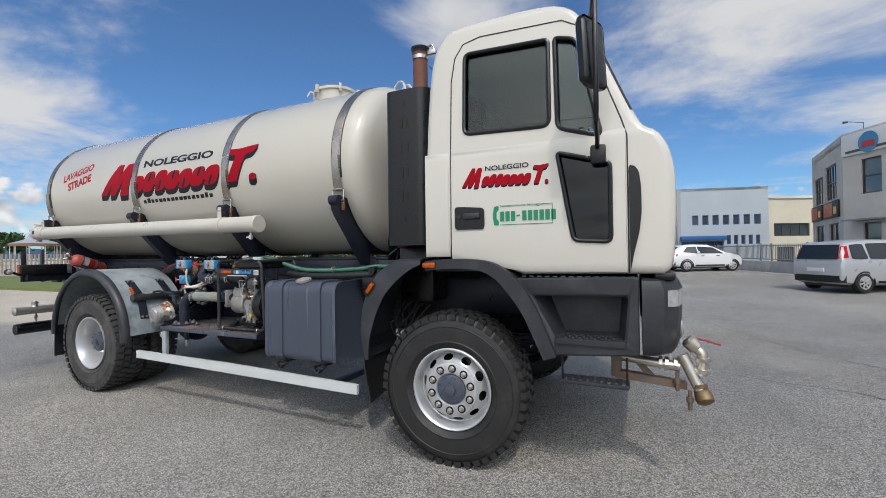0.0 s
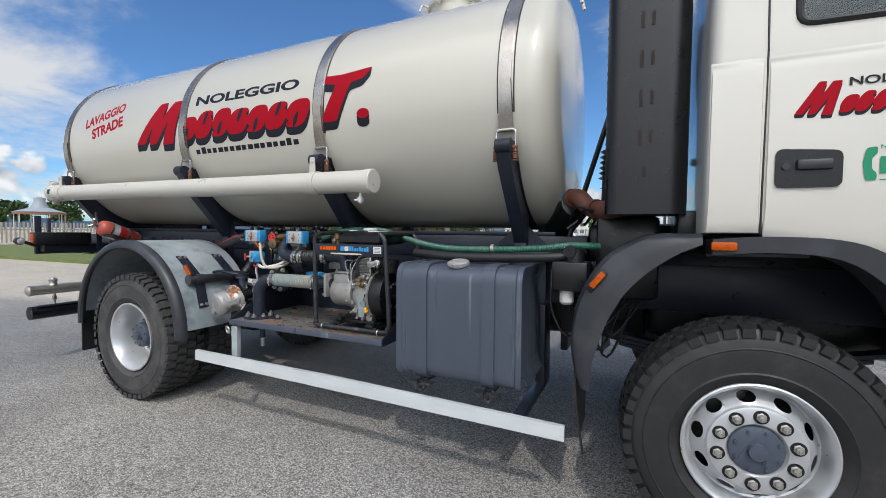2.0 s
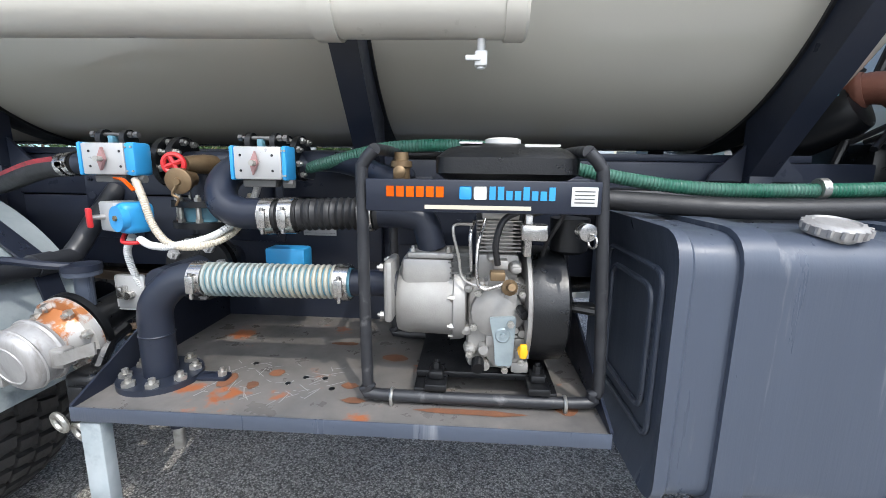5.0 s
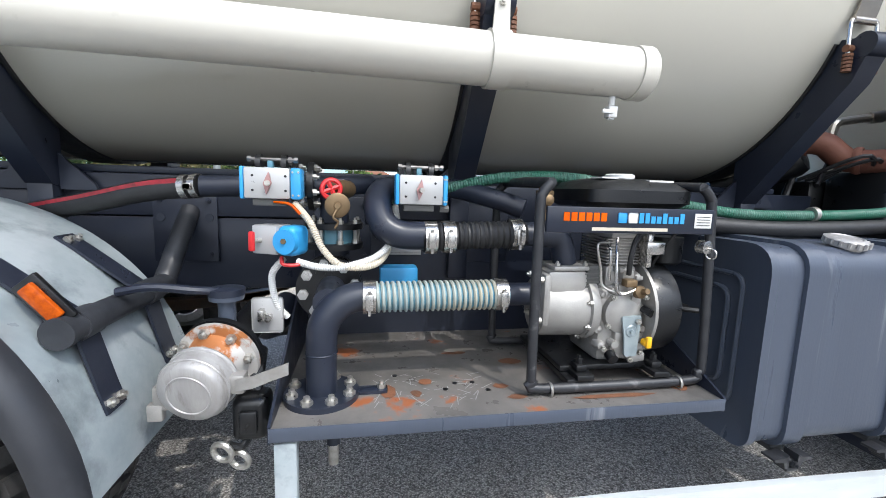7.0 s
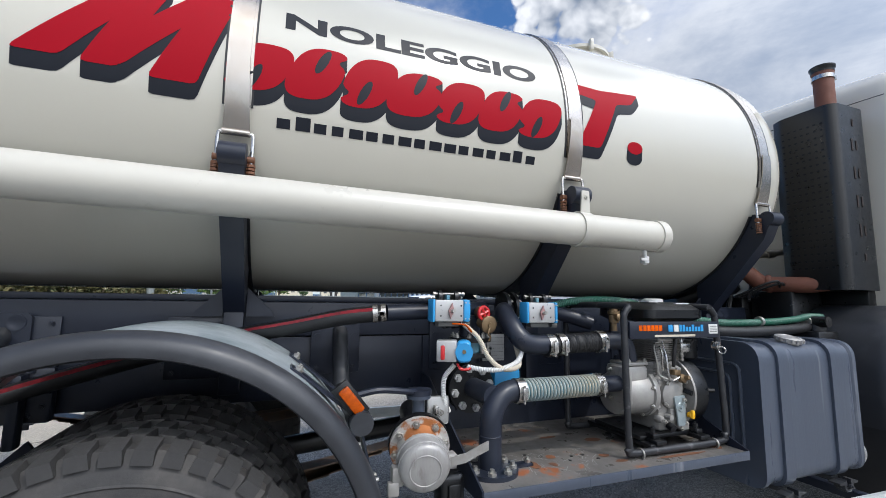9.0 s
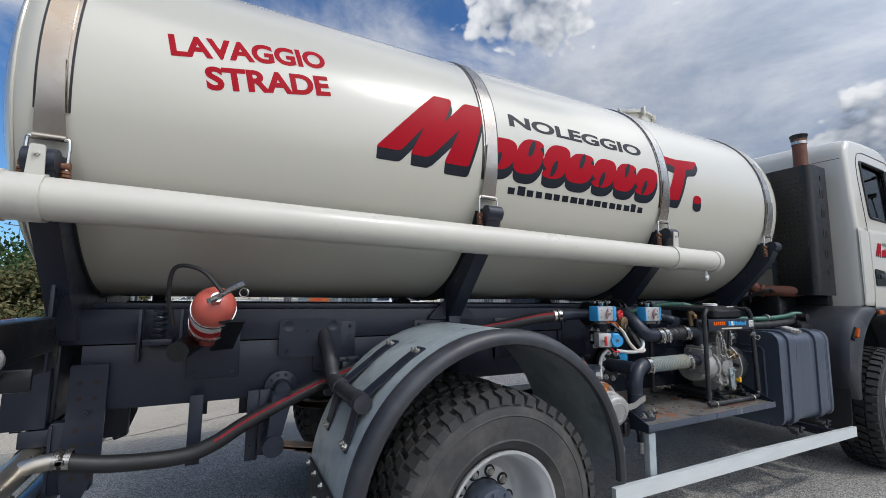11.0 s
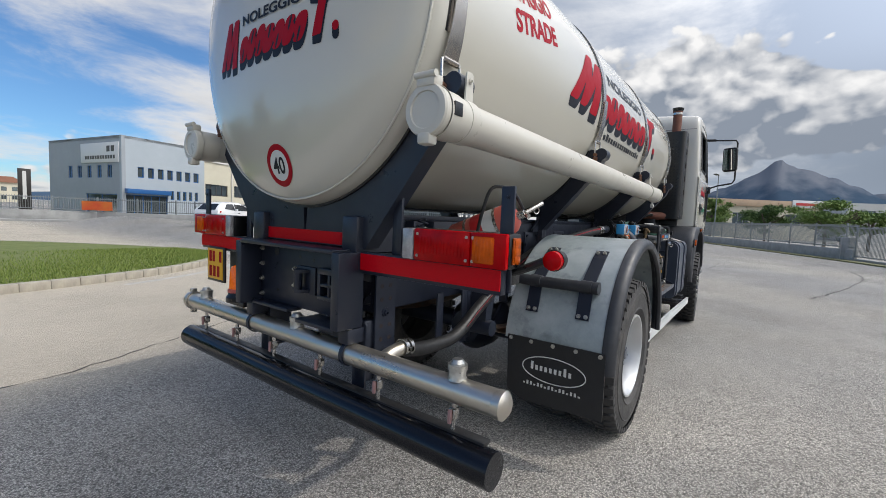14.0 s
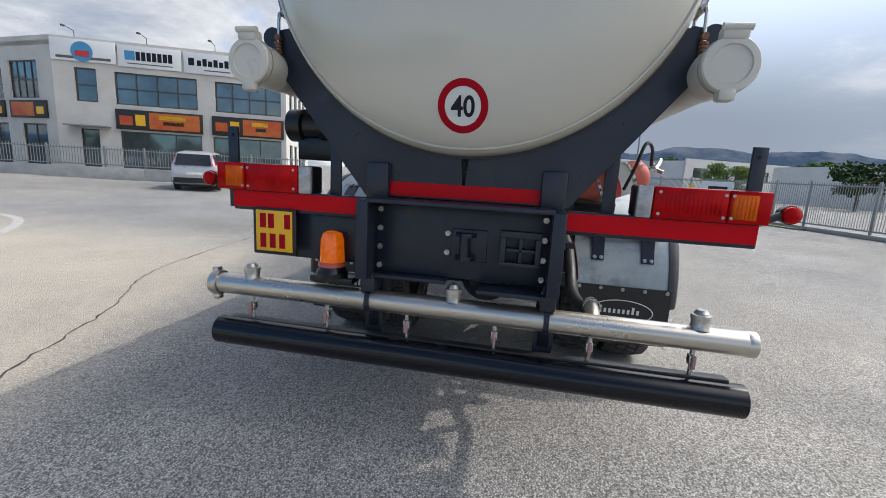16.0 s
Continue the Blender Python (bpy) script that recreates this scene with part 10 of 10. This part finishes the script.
# houses in the distance beyond the island
for i, (x, y, w_, d_, h_, tile) in enumerate(((-22, 186, 16, 12, 6.5, False), (4, 188, 15, 10, 7.0, True), (-48, 196, 14, 10, 6.0, False), (22, 200, 12, 10, 6.5, True), (-80, 205, 18, 10, 6.0, True))):
    b_ = thing("house", (x, y, 0), "far pale house with a low roof" if not tile else "far pale house with a red tiled roof", "house", "far houses")
    w_front = Wall((x - w_ / 2, y), (x + w_ / 2, y), (0, -1))
    xh = [(1 + 2.6 * k, 2.4 + 2.6 * k, z, z + 1.4) for k in range(int((w_ - 1) / 2.6)) for z in (0.9, 3.7)]
    facade(b_, w_front, h_, xh, M_CREAM if i % 2 else M_PALEWALL)
    for h in xh:
        window(b_, w_front, h, 1, 1, M_FRAME)
    bm = B()
    box(bm, (x - w_ / 2, x + w_ / 2), (y + 0.31, y + d_), (0, h_))
    part("house_body", bm, M_CREAM if i % 2 else M_PALEWALL, b_)
    bm = B()
    if tile:
        prism(bm, [(x - w_ / 2 - 0.5, h_), (x + w_ / 2 + 0.5, h_), (x + w_ / 4, h_ + 2.0), (x - w_ / 4, h_ + 2.0)], "y", y - 0.6, y + d_ + 0.5)
    else:
        box(bm, (x - w_ / 2 - 0.3, x + w_ / 2 + 0.3), (y - 0.3, y + d_), (h_, h_ + 0.35))
        box(bm, (x + 1, x + 5), (y + 2, y + 6), (h_ + 0.3, h_ + 2.4))
    part("roof", bm, M_TILE if tile else M_PALEWALL, b_)
pyl = thing("totem_sign", (8.2, 72, 0), "tall black totem sign with a white bar", "sign")
bm = B()
box(bm, (7.6, 8.8), (72, 72.3), (0, 5.2), 0.05)
part("totem", bm, M_SIGNBLACK, pyl)
bm = B()
box(bm, (8.0, 8.35), (71.96, 72.0), (1.4, 4.9))
part("totem_mark", bm, M_WHITE, pyl)

# far lawns
bm = B()
prism(bm, [(-60, 33), (0, 36), (14, 50), (10, 60), (-60, 52)], "z", -0.02, 0.10)
piece("far_lawn", bm, M_GRASS_SOIL, "strip of grass beyond the side road", "lawn")
bm = B()
prism(bm, [(-60, 56), (2, 60), (2, 60.6), (-60, 56.6)], "z", 0, 0.9)
piece("garden_wall", bm, M_SIGNWHITE, "long low white wall beyond the road", "wall")


# ---- street lamps ----
def street_lamp(x, y, h, heads, r=0.09):
    t = thing("street_lamp", (x, y, 0), "tall grey street lamp", "street lamp", "street lamps")
    bm = B()
    cyl(bm, (x, y, 0), (x, y, h), r, 14, r * 0.55)
    cyl(bm, (x, y, 0), (x, y, 0.25 * h), r * 1.15, 14)
    pole = part("pole", bm, M_GALV, t)
    for ang, ln in heads:
        d = Vector((math.cos(ang), math.sin(ang), 0))
        bm = B()
        p = Vector((x, y, h - 0.05))
        tube(bm, [p, p + d * 0.25 + Vector((0, 0, 0.05))], 0.035, 8, smoothed=False)
        m = Matrix.Translation(p + d * (0.25 + ln / 2) + Vector((0, 0, 0.08))) @ Matrix.Rotation(ang, 4, "Z") @ Matrix.Rotation(-0.12, 4, "Y")
        box(bm, (-ln / 2, ln / 2), (-0.17, 0.17), (-0.035, 0.035), 0.02, 2, m)
        part("lamp_head", bm, M_FRAME, t)
    return t


street_lamp(-3.75, 13.8, 8.9, ((2.75, 0.85), (-0.25, 0.85), (1.35, 0.7)), 0.10)
street_lamp(-7.5, 52, 9.0, ((math.pi, 1.0), (0, 1.0)))
street_lamp(-1.0, 75, 9.0, ((math.pi, 1.0), (0, 1.0)))
street_lamp(-22, 60, 9.0, ((math.pi, 1.0), (0, 1.0)))
street_lamp(29.2, -7.9, 7.9, ((2.8, 0.6),), 0.07)
street_lamp(48.5, 1.6, 6.8, ((2.8, 0.6),), 0.07)

# ---- trees and shrubs ----
bush(-6.0, 14.5, 5.4, 3.6, 2.2, 1, (M_BUSHLEAF, M_FLOWER), 46000, 0.070, "dense dry-green shrub with pale blossom on the lawn")
bush(-9.6, 17.5, 6.0, 4.5, 3.3, 2, (M_LEAFDARK,), 17000, 0.09, "dark green clipped shrub on the island")
bush(-13.5, 16.0, 6.0, 4.0, 2.4, 7, (M_LEAF,), 8000, 0.09, "dark green clipped shrub on the island")
tree(-15.5, 24, 6.0, 4.0, 3, M_LEAFDARK, 3600, 0.14, "dark conifer behind the shrubs", 0.15)
tree(-6.6, 22.5, 3.6, 3.6, 31, M_LEAFDARK, 9000, 0.09, "dark dense conifer behind the shrubs", 0.12)
tree(-8.4, 21.8, 3.9, 3.2, 32, M_LEAFDARK, 9000, 0.09, "dark dense conifer behind the shrubs", 0.12)
tree(52.5, 2.2, 4.6, 4.2, 4, M_LEAFLIGHT, 9000, 0.095)
tree(49.5, -2.6, 3.7, 4.2, 5, M_LEAF, 9000, 0.095)
tree(40.5, -6.2, 4.0, 4.6, 6, M_LEAFLIGHT, 9000, 0.09)
tree(46, -9.5, 3.6, 3.4, 8, M_LEAFLIGHT, 7000, 0.09)
tree(27.5, -13.6, 3.1, 3.2, 9, M_LEAFLIGHT, 8000, 0.07)
tree(58, -36, 5.2, 5.2, 10, M_LEAF, 2600, 0.2)
tree(40, -29, 4.2, 5.0, 11, M_LEAFDARK, 2600, 0.2)
tree(84, -26, 6.5, 7.0, 12, M_LEAFDARK, 2400, 0.26)
for i in range(26):
    rr = random.Random(100 + i)
    a = radians(rr.uniform(84, 172))
    d = rr.uniform(85, 180)
    tree(-3 + d * math.cos(a), d * math.sin(a), rr.uniform(4.5, 8), rr.uniform(5, 9), 200 + i, rr.choice((M_LEAF, M_LEAFDARK)), 900, 0.4, "far broad green tree beyond the houses")

# grass blades on the near edge of the lawn
bm = B()
rr = random.Random(77)
inner = [p for p in edge if -9 < p.x < 3.2 and p.y < 13]
for _ in range(26000):
    k = rr.randrange(len(inner) - 1)
    p = inner[k].lerp(inner[k + 1], rr.random())
    q = p + (Vector((-4.0, 13.5, 0)) - p).normalized() * (0.12 + abs(rr.gauss(0, 1.6)))
    if q.x < -9.5:
        continue
    h, a = rr.uniform(0.03, 0.085), rr.uniform(0, 6.28)
    u = Vector((math.cos(a), math.sin(a), 0)) * 0.007
    z = Vector((0, 0, 0.128))
    bm.faces.new([bm.verts.new(v) for v in (q + z - u, q + z + u, q + z + Vector((rr.uniform(-0.03, 0.03), rr.uniform(-0.03, 0.03), h)))])
o = piece("grass", bm, M_BLADE, "short green grass blades on the lawn", "grass", "stuff")

# ---- mountains and hills ----
def mountain_rock():
    """Forest below, paler bare rock above a ragged tree line; distance haze is painted in as blue."""
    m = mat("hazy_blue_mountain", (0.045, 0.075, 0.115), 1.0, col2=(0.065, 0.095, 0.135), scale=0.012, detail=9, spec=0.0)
    n, l = m.node_tree.nodes, m.node_tree.links
    p = n["Principled BSDF"]
    low = p.inputs["Base Color"].links[0].from_socket
    tc, sep, nz, add, rng, mx = (n.new(k) for k in ("ShaderNodeTexCoord", "ShaderNodeSeparateXYZ", "ShaderNodeTexNoise", "ShaderNodeMath", "ShaderNodeMapRange", "ShaderNodeMix"))
    l.new(tc.outputs["Object"], sep.inputs[0])
    nz.inputs["Scale"].default_value, nz.inputs["Detail"].default_value = 0.010, 9
    l.new(tc.outputs["Object"], nz.inputs["Vector"])
    add.operation = "MULTIPLY_ADD"
    add.inputs[1].default_value = 260.0
    l.new(nz.outputs["Fac"], add.inputs[0])
    l.new(sep.outputs[2], add.inputs[2])
    rng.inputs["From Min"].default_value, rng.inputs["From Max"].default_value = 300.0, 400.0
    l.new(add.outputs[0], rng.inputs["Value"])
    mx.data_type = "RGBA"
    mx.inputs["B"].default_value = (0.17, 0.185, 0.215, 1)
    l.new(rng.outputs[0], mx.inputs["Factor"])
    l.new(low, mx.inputs["A"])
    l.new(mx.outputs["Result"], p.inputs["Base Color"])
    return m


M_MOUNT = mountain_rock()
# the blue of the air in between is put into the hills' base colour
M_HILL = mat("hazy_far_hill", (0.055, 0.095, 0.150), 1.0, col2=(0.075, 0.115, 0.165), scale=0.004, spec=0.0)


def ridge(name, dist, az0, az1, height, seed, material, label, depth=500):
    """A mountain range as a strip of ground that rises to a broken crest."""
    bm = B()
    n, rows = 160, 9
    grid = []
    for i in range(n + 1):
        a = radians(az0 + (az1 - az0) * i / n)
        crest = height(math.degrees(a))
        crest *= 1 + 0.10 * (noise.fractal(Vector((i * 0.11, seed, 0)), 1.0, 2.0, 5) - 0.1)
        col = []
        for j in range(rows):
            t = j / (rows - 1)
            d = dist + depth * t
            z = dist * math.tan(radians(max(0.1, crest))) * (t ** 1.15) * (1 + 0.20 * (1 - t) * noise.noise(Vector((i * 0.16, j * 0.7, seed))))
            col.append(bm.verts.new((d * math.cos(a), d * math.sin(a), z - 2)))
        grid.append(col)
    for a, b in zip(grid, grid[1:]):
        for j in range(rows - 1):
            bm.faces.new((a[j], a[j + 1], b[j + 1], b[j]))
    return piece(name, bm, material, label, "mountain")


def peak(az):
    return 0.4 + 8.2 * max(0.0, 1 - abs(az + 1.7) / (11.5 if az > -1.7 else 10.5)) ** 1.05 + 1.6 * math.exp(-((az + 8.5) / 6.0) ** 2) + 1.2 * math.exp(-((az - 8) / 6.0) ** 2)


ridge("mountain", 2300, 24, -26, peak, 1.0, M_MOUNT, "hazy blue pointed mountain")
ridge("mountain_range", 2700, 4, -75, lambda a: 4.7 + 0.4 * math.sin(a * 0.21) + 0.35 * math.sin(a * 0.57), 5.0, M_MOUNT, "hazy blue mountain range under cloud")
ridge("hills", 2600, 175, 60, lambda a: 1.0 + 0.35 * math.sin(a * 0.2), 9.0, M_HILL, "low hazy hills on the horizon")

# ---- parked cars ----
def car(at, heading, stations, belt, panes, rear, screen, paint, label, lamp, wheels, R=0.30, lift=0.0):
    """A hatchback lofted through cross-sections. stations: x, half width, underside, top, half width of the top. The nose points along +x before it is turned."""
    t = thing("hatchback", (0, 0, 0), label, "car", "parked cars")
    xs = [q[0] for q in stations]

    def at_x(x, i):
        return float(np.interp(x, xs, [q[i] for q in stations]))

    def flank(x, z):
        hw, top, rw = at_x(x, 1), at_x(x, 3), at_x(x, 4)
        return hw - (hw - rw) * max(0.0, min(1.0, (z - belt) / max(0.05, top - 0.05 - belt)))
    fine = sorted(set(xs) | set(np.linspace(xs[0], xs[-1], 41)))
    loops = []
    for x in fine:
        hw, lo, top, rw = (at_x(x, i) for i in (1, 2, 3, 4))
        b = min(belt, top - 0.04)
        half = [(hw * 0.86, lo), (hw * 0.97, lo + 0.07), (hw, lo + 0.22 * (b - lo) + 0.05), (hw * 1.005, lo + 0.6 * (b - lo)), (hw * 0.985, b), (flank(x, (b + top) / 2), (b + top) / 2), (rw, top - 0.035), (rw * 0.86, top - 0.004), (rw * 0.4, top + 0.008)]
        loops.append([Vector((x, y, z)) for y, z in half] + [Vector((x, -y, z)) for y, z in reversed(half)])
    bm = B()
    rings(bm, loops)
    body = part("body", bm, paint, t, sharp=40)
    for s in (-1, 1):
        for poly in panes:
            bm = B()
            rings(bm, [[Vector((x, s * (flank(x, z) + o), z)) for x, z in poly] for o in (-0.03, 0.018)])
            part("side_window", bm, M_CARGLASS, body)
        for x in wheels:
            hw = at_x(x, 1)
            bm = B()
            arch(bm, x, R, R, R + 0.045, -12, 192, s * (hw - 0.22), s * (hw + 0.006), 20)
            arch(bm, x, R, 0.02, R + 0.01, 0, 180, s * (hw - 0.22), s * (hw - 0.02), 14)
            part("wheel_arch", bm, M_BLACK, body)
            bm = B()
            lathe(bm, (x, s * (hw - 0.085), R), (0, s, 0), [(-0.09, R * 0.7), (-0.09, R * 0.97), (0.07, R), (0.090, R * 0.94), (0.090, R * 0.68), (0.06, R * 0.62)], 28)
            wh = part("wheel", bm, M_HOSE, t)
            bm = B()
            lathe(bm, (x, s * (hw - 0.01), R), (0, s, 0), [(-0.02, R * 0.70), (0.010, R * 0.68), (0.014, R * 0.60), (-0.015, R * 0.54), (-0.02, 0.0)], 28, caps=False)
            for k in range(7):
                box(bm, (-0.022, 0.022), (-0.012, 0.012), (0.03, R * 0.62), 0.004, 2, Matrix.Translation((x, s * hw, R)) @ Matrix.Rotation(2 * math.pi * k / 7, 4, "Y"))
            part("rim", bm, M_GREYBOX, wh)
        bm = B()
        x0, z0, x1, z1, yin = lamp
        rings(bm, [[Vector((x + o, s * y, z)) for x, y, z in ((x0, at_x(x0, 1) - yin, z0), (x0 + 0.14, flank(x0 + 0.16, z0) + 0.012, z0 + 0.02), (x1 + 0.12, flank(x1 + 0.14, z1) + 0.012, z1), (x1, at_x(x1 + 0.05, 1) - yin - 0.05, z1))] for o in (-0.015, 0.05)])
        part("tail_lamp", bm, M_LENSRED, body)
        bm = B()
        xm = panes[-1][1][0] - 0.12
        box(bm, (xm, xm + 0.10), sorted((s * (at_x(xm, 1) - 0.02), s * (at_x(xm, 1) + 0.15))), (belt, belt + 0.13), 0.04)
        part("door_mirror", bm, paint, body)
        bm = B()
        box(bm, (wheels[0] + R + 0.12, wheels[1] - R - 0.12), sorted((s * at_x(0, 1), s * (at_x(0, 1) + 0.012))), (0.27, 0.34), 0.006)
        part("side_trim", bm, M_BLACK, body)
        for x in (-0.42, 0.34):
            bm = B()
            box(bm, (x, x + 0.16), sorted((s * (at_x(x, 1) + 0.0), s * (at_x(x, 1) + 0.025))), (belt - 0.13, belt - 0.095), 0.008)
            part("door_handle", bm, M_BLACK, body)
        bm = B()
        xn = xs[-1]
        box(bm, (xn - 0.34, xn - 0.10), sorted((s * (at_x(xn - 0.2, 1) - 0.26), s * (at_x(xn - 0.2, 1) - 0.02))), (belt - 0.26, belt - 0.12), 0.04)
        part("headlamp", bm, M_LENSWHITE, body)
    for nm, (p, q, hp, hq), o in (("rear_window", rear, -0.02), ("windscreen", screen, 0.02)):
        bm = B()
        rings(bm, [[Vector((x + d, y, z)) for x, y, z in ((p[0], -hp, p[1]), (p[0], hp, p[1]), (q[0], hq, q[1]), (q[0], -hq, q[1]))] for d in (-o, o)])
        part(nm, bm, M_CARGLASS, body)
    x0 = xs[0]
    bm = B()
    rings(bm, [[Vector((x0 + dx, y, z)) for dx, y in ((0.12, -at_x(x0 + 0.12, 1) - 0.01), (0.0, -at_x(x0, 1) + 0.02), (-0.03, 0.0), (0.0, at_x(x0, 1) - 0.02), (0.12, at_x(x0 + 0.12, 1) + 0.01))] for z in (0.30, 0.33, 0.47, 0.50)])
    part("rear_bumper", bm, M_BLACK, body)
    bm = B()
    box(bm, (x0 - 0.032, x0 + 0.05), (-0.26, 0.26), (0.60, 0.71), 0.005)
    part("plate", bm, M_WHITE, body)
    bm = B()
    box(bm, (x0 + 0.2, xs[-1] - 0.2), (-0.55, 0.55), (0.16, 0.32), 0.02)
    part("underbody", bm, M_BLACK, body)
    t.matrix_world = Matrix.Translation((*at, rise(*at) + lift)) @ Matrix.Rotation(heading, 4, "Z")
    return t


M_CARGLASS = mat("dark_car_glass", (0.012, 0.015, 0.017), 0.04, rvar=0.01, spec=0.6)
CITY = [(-1.83, 0.72, 0.34, 0.80, 0.66), (-1.80, 0.76, 0.30, 0.96, 0.68), (-1.74, 0.78, 0.26, 1.16, 0.67), (-1.66, 0.79, 0.24, 1.38, 0.63), (-1.55, 0.80, 0.22, 1.48, 0.60), (-0.7, 0.82, 0.20, 1.55, 0.60), (0.2, 0.82, 0.20, 1.54, 0.60), (0.52, 0.82, 0.20, 1.46, 0.60), (0.80, 0.81, 0.20, 1.22, 0.64), (1.05, 0.80, 0.20, 1.02, 0.70), (1.55, 0.76, 0.22, 0.90, 0.66), (1.74, 0.68, 0.24, 0.76, 0.60), (1.82, 0.56, 0.30, 0.60, 0.50)]
SHORT = [(-1.82, 0.70, 0.36, 0.70, 0.62), (-1.78, 0.76, 0.30, 0.90, 0.70), (-1.68, 0.79, 0.26, 1.02, 0.68), (-1.45, 0.81, 0.22, 1.22, 0.60), (-1.22, 0.82, 0.20, 1.33, 0.57), (-0.6, 0.83, 0.20, 1.38, 0.57), (0.05, 0.83, 0.20, 1.36, 0.57), (0.45, 0.83, 0.20, 1.22, 0.60), (0.95, 0.82, 0.20, 0.95, 0.72), (1.45, 0.78, 0.22, 0.84, 0.68), (1.70, 0.68, 0.24, 0.68, 0.58), (1.80, 0.54, 0.30, 0.52, 0.48)]
car((12.35, 13.35), radians(30), CITY, 0.95, [rounded([(-1.50, 0.99), (-1.02, 0.98), (-1.02, 1.42), (-1.44, 1.40)], 0.06), rounded([(-0.94, 0.98), (-0.12, 0.98), (-0.14, 1.44), (-0.92, 1.43)], 0.05), rounded([(-0.04, 0.98), (0.78, 0.99), (0.42, 1.40), (-0.04, 1.44)], 0.05)],
    ((-1.815, 0.98), (-1.655, 1.41), 0.62, 0.56), ((1.02, 1.03), (0.56, 1.45), 0.66, 0.56), M_CARSILVER, "silver hatchback parked on the street", (-1.80, 1.0, -1.68, 1.36, 0.12), (-1.13, 1.17), 0.29)
LOWPANES = [rounded([(-1.28, 1.00), (-0.58, 0.92), (-0.58, 1.27), (-1.02, 1.25)], 0.05), rounded([(-0.52, 0.92), (0.70, 0.91), (0.26, 1.22), (-0.52, 1.27)], 0.05)]
for at_, turn_ in (((8.9, 22.1), radians(22)), ((-5.5, 58.5), radians(185))):
    car(at_, turn_, SHORT, 0.90, LOWPANES, ((-1.76, 0.94), (-1.40, 1.26), 0.56, 0.48), ((0.92, 0.97), (0.42, 1.23), 0.66, 0.55), M_CARWHITE, "white hatchback parked on the street" if turn_ < 1 else "far white car on the road", (-1.79, 0.76, -1.75, 0.88, 0.26), (-1.12, 1.17), 0.29)

# ---- fairground beyond the lawn
fair = thing("swing_ride", (-66, 24.2, 0), "far fairground swing ride with a peaked canopy on pale posts", "ride")
bm = B()
lathe(bm, (-66, 24.2, 3.3), (0, 0, 1), [(0, 2.5), (0.10, 2.6), (0.30, 2.0), (0.7, 0.9), (1.5, 0.55), (1.9, 0.6), (2.1, 0.05)], 20)
part("canopy", bm, M_BDGREY, fair)
bm = B()
lathe(bm, (-66, 24.2, 3.12), (0, 0, 1), [(0, 2.58), (0.17, 2.60)], 20)
part("valance", bm, M_TILE, fair)
for k in range(10):
    a_ = 2 * math.pi * k / 10
    bm = B()
    cyl(bm, (-66 + 2.4 * math.cos(a_), 24.2 + 2.4 * math.sin(a_), 0), (-66 + 2.4 * math.cos(a_), 24.2 + 2.4 * math.sin(a_), 3.3), 0.05, 6)
    part("post", bm, M_PALEWALL, fair)
stall = thing("fair_fence", (-45, 15, 0), "pale wooden paling fence round the fairground", "fence", kind="structure")
bm = B()
wS = Wall((-44, 6), (-50, 26), (1, 0))
for k in range(58):
    wS.box(bm, (0.35 * k, 0.35 * k + 0.14), (-0.03, 0.03), (0.1, 1.9))
wS.box(bm, (0, wS.len), (-0.05, -0.03), (1.2, 1.32))
tagged(part("palings", bm, M_KERB, stall), kind="stuff")

# ---- flat trailer beyond the yard ----
tr = thing("flat_trailer", (-22, 9.5, 0.1), "dark flat trailer with an orange lamp parked on the grass", "trailer")
bm = B()
box(bm, (-26.5, -20.0), (8.7, 10.9), (0.75, 1.0), 0.03)
box(bm, (-26.4, -26.2), (8.8, 8.95), (0.1, 2.0), 0.02)
box(bm, (-20.4, -20.2), (8.8, 8.95), (0.3, 1.6), 0.02)
part("trailer_bed", bm, M_NAVY, tr)
bm = B()
box(bm, (-25.5, -21.0), (8.75, 9.6), (0.45, 1.15), 0.05)
part("tool_box", bm, M_SIGNBLACK, tr)
bm = B()
for x in (-24.6, -23.4, -22.2):
    lathe(bm, (x, 8.95, 0.48), (0, -1, 0), [(0, 0.42), (0.22, 0.42), (0.24, 0.2)], 20)
part("trailer_wheels", bm, M_HOSE, tr)
bm = B()
box(bm, (-26.6, -26.45), (8.66, 8.8), (0.75, 1.15), 0.02)
part("side_lamp", bm, M_LENSORANGE, tr)
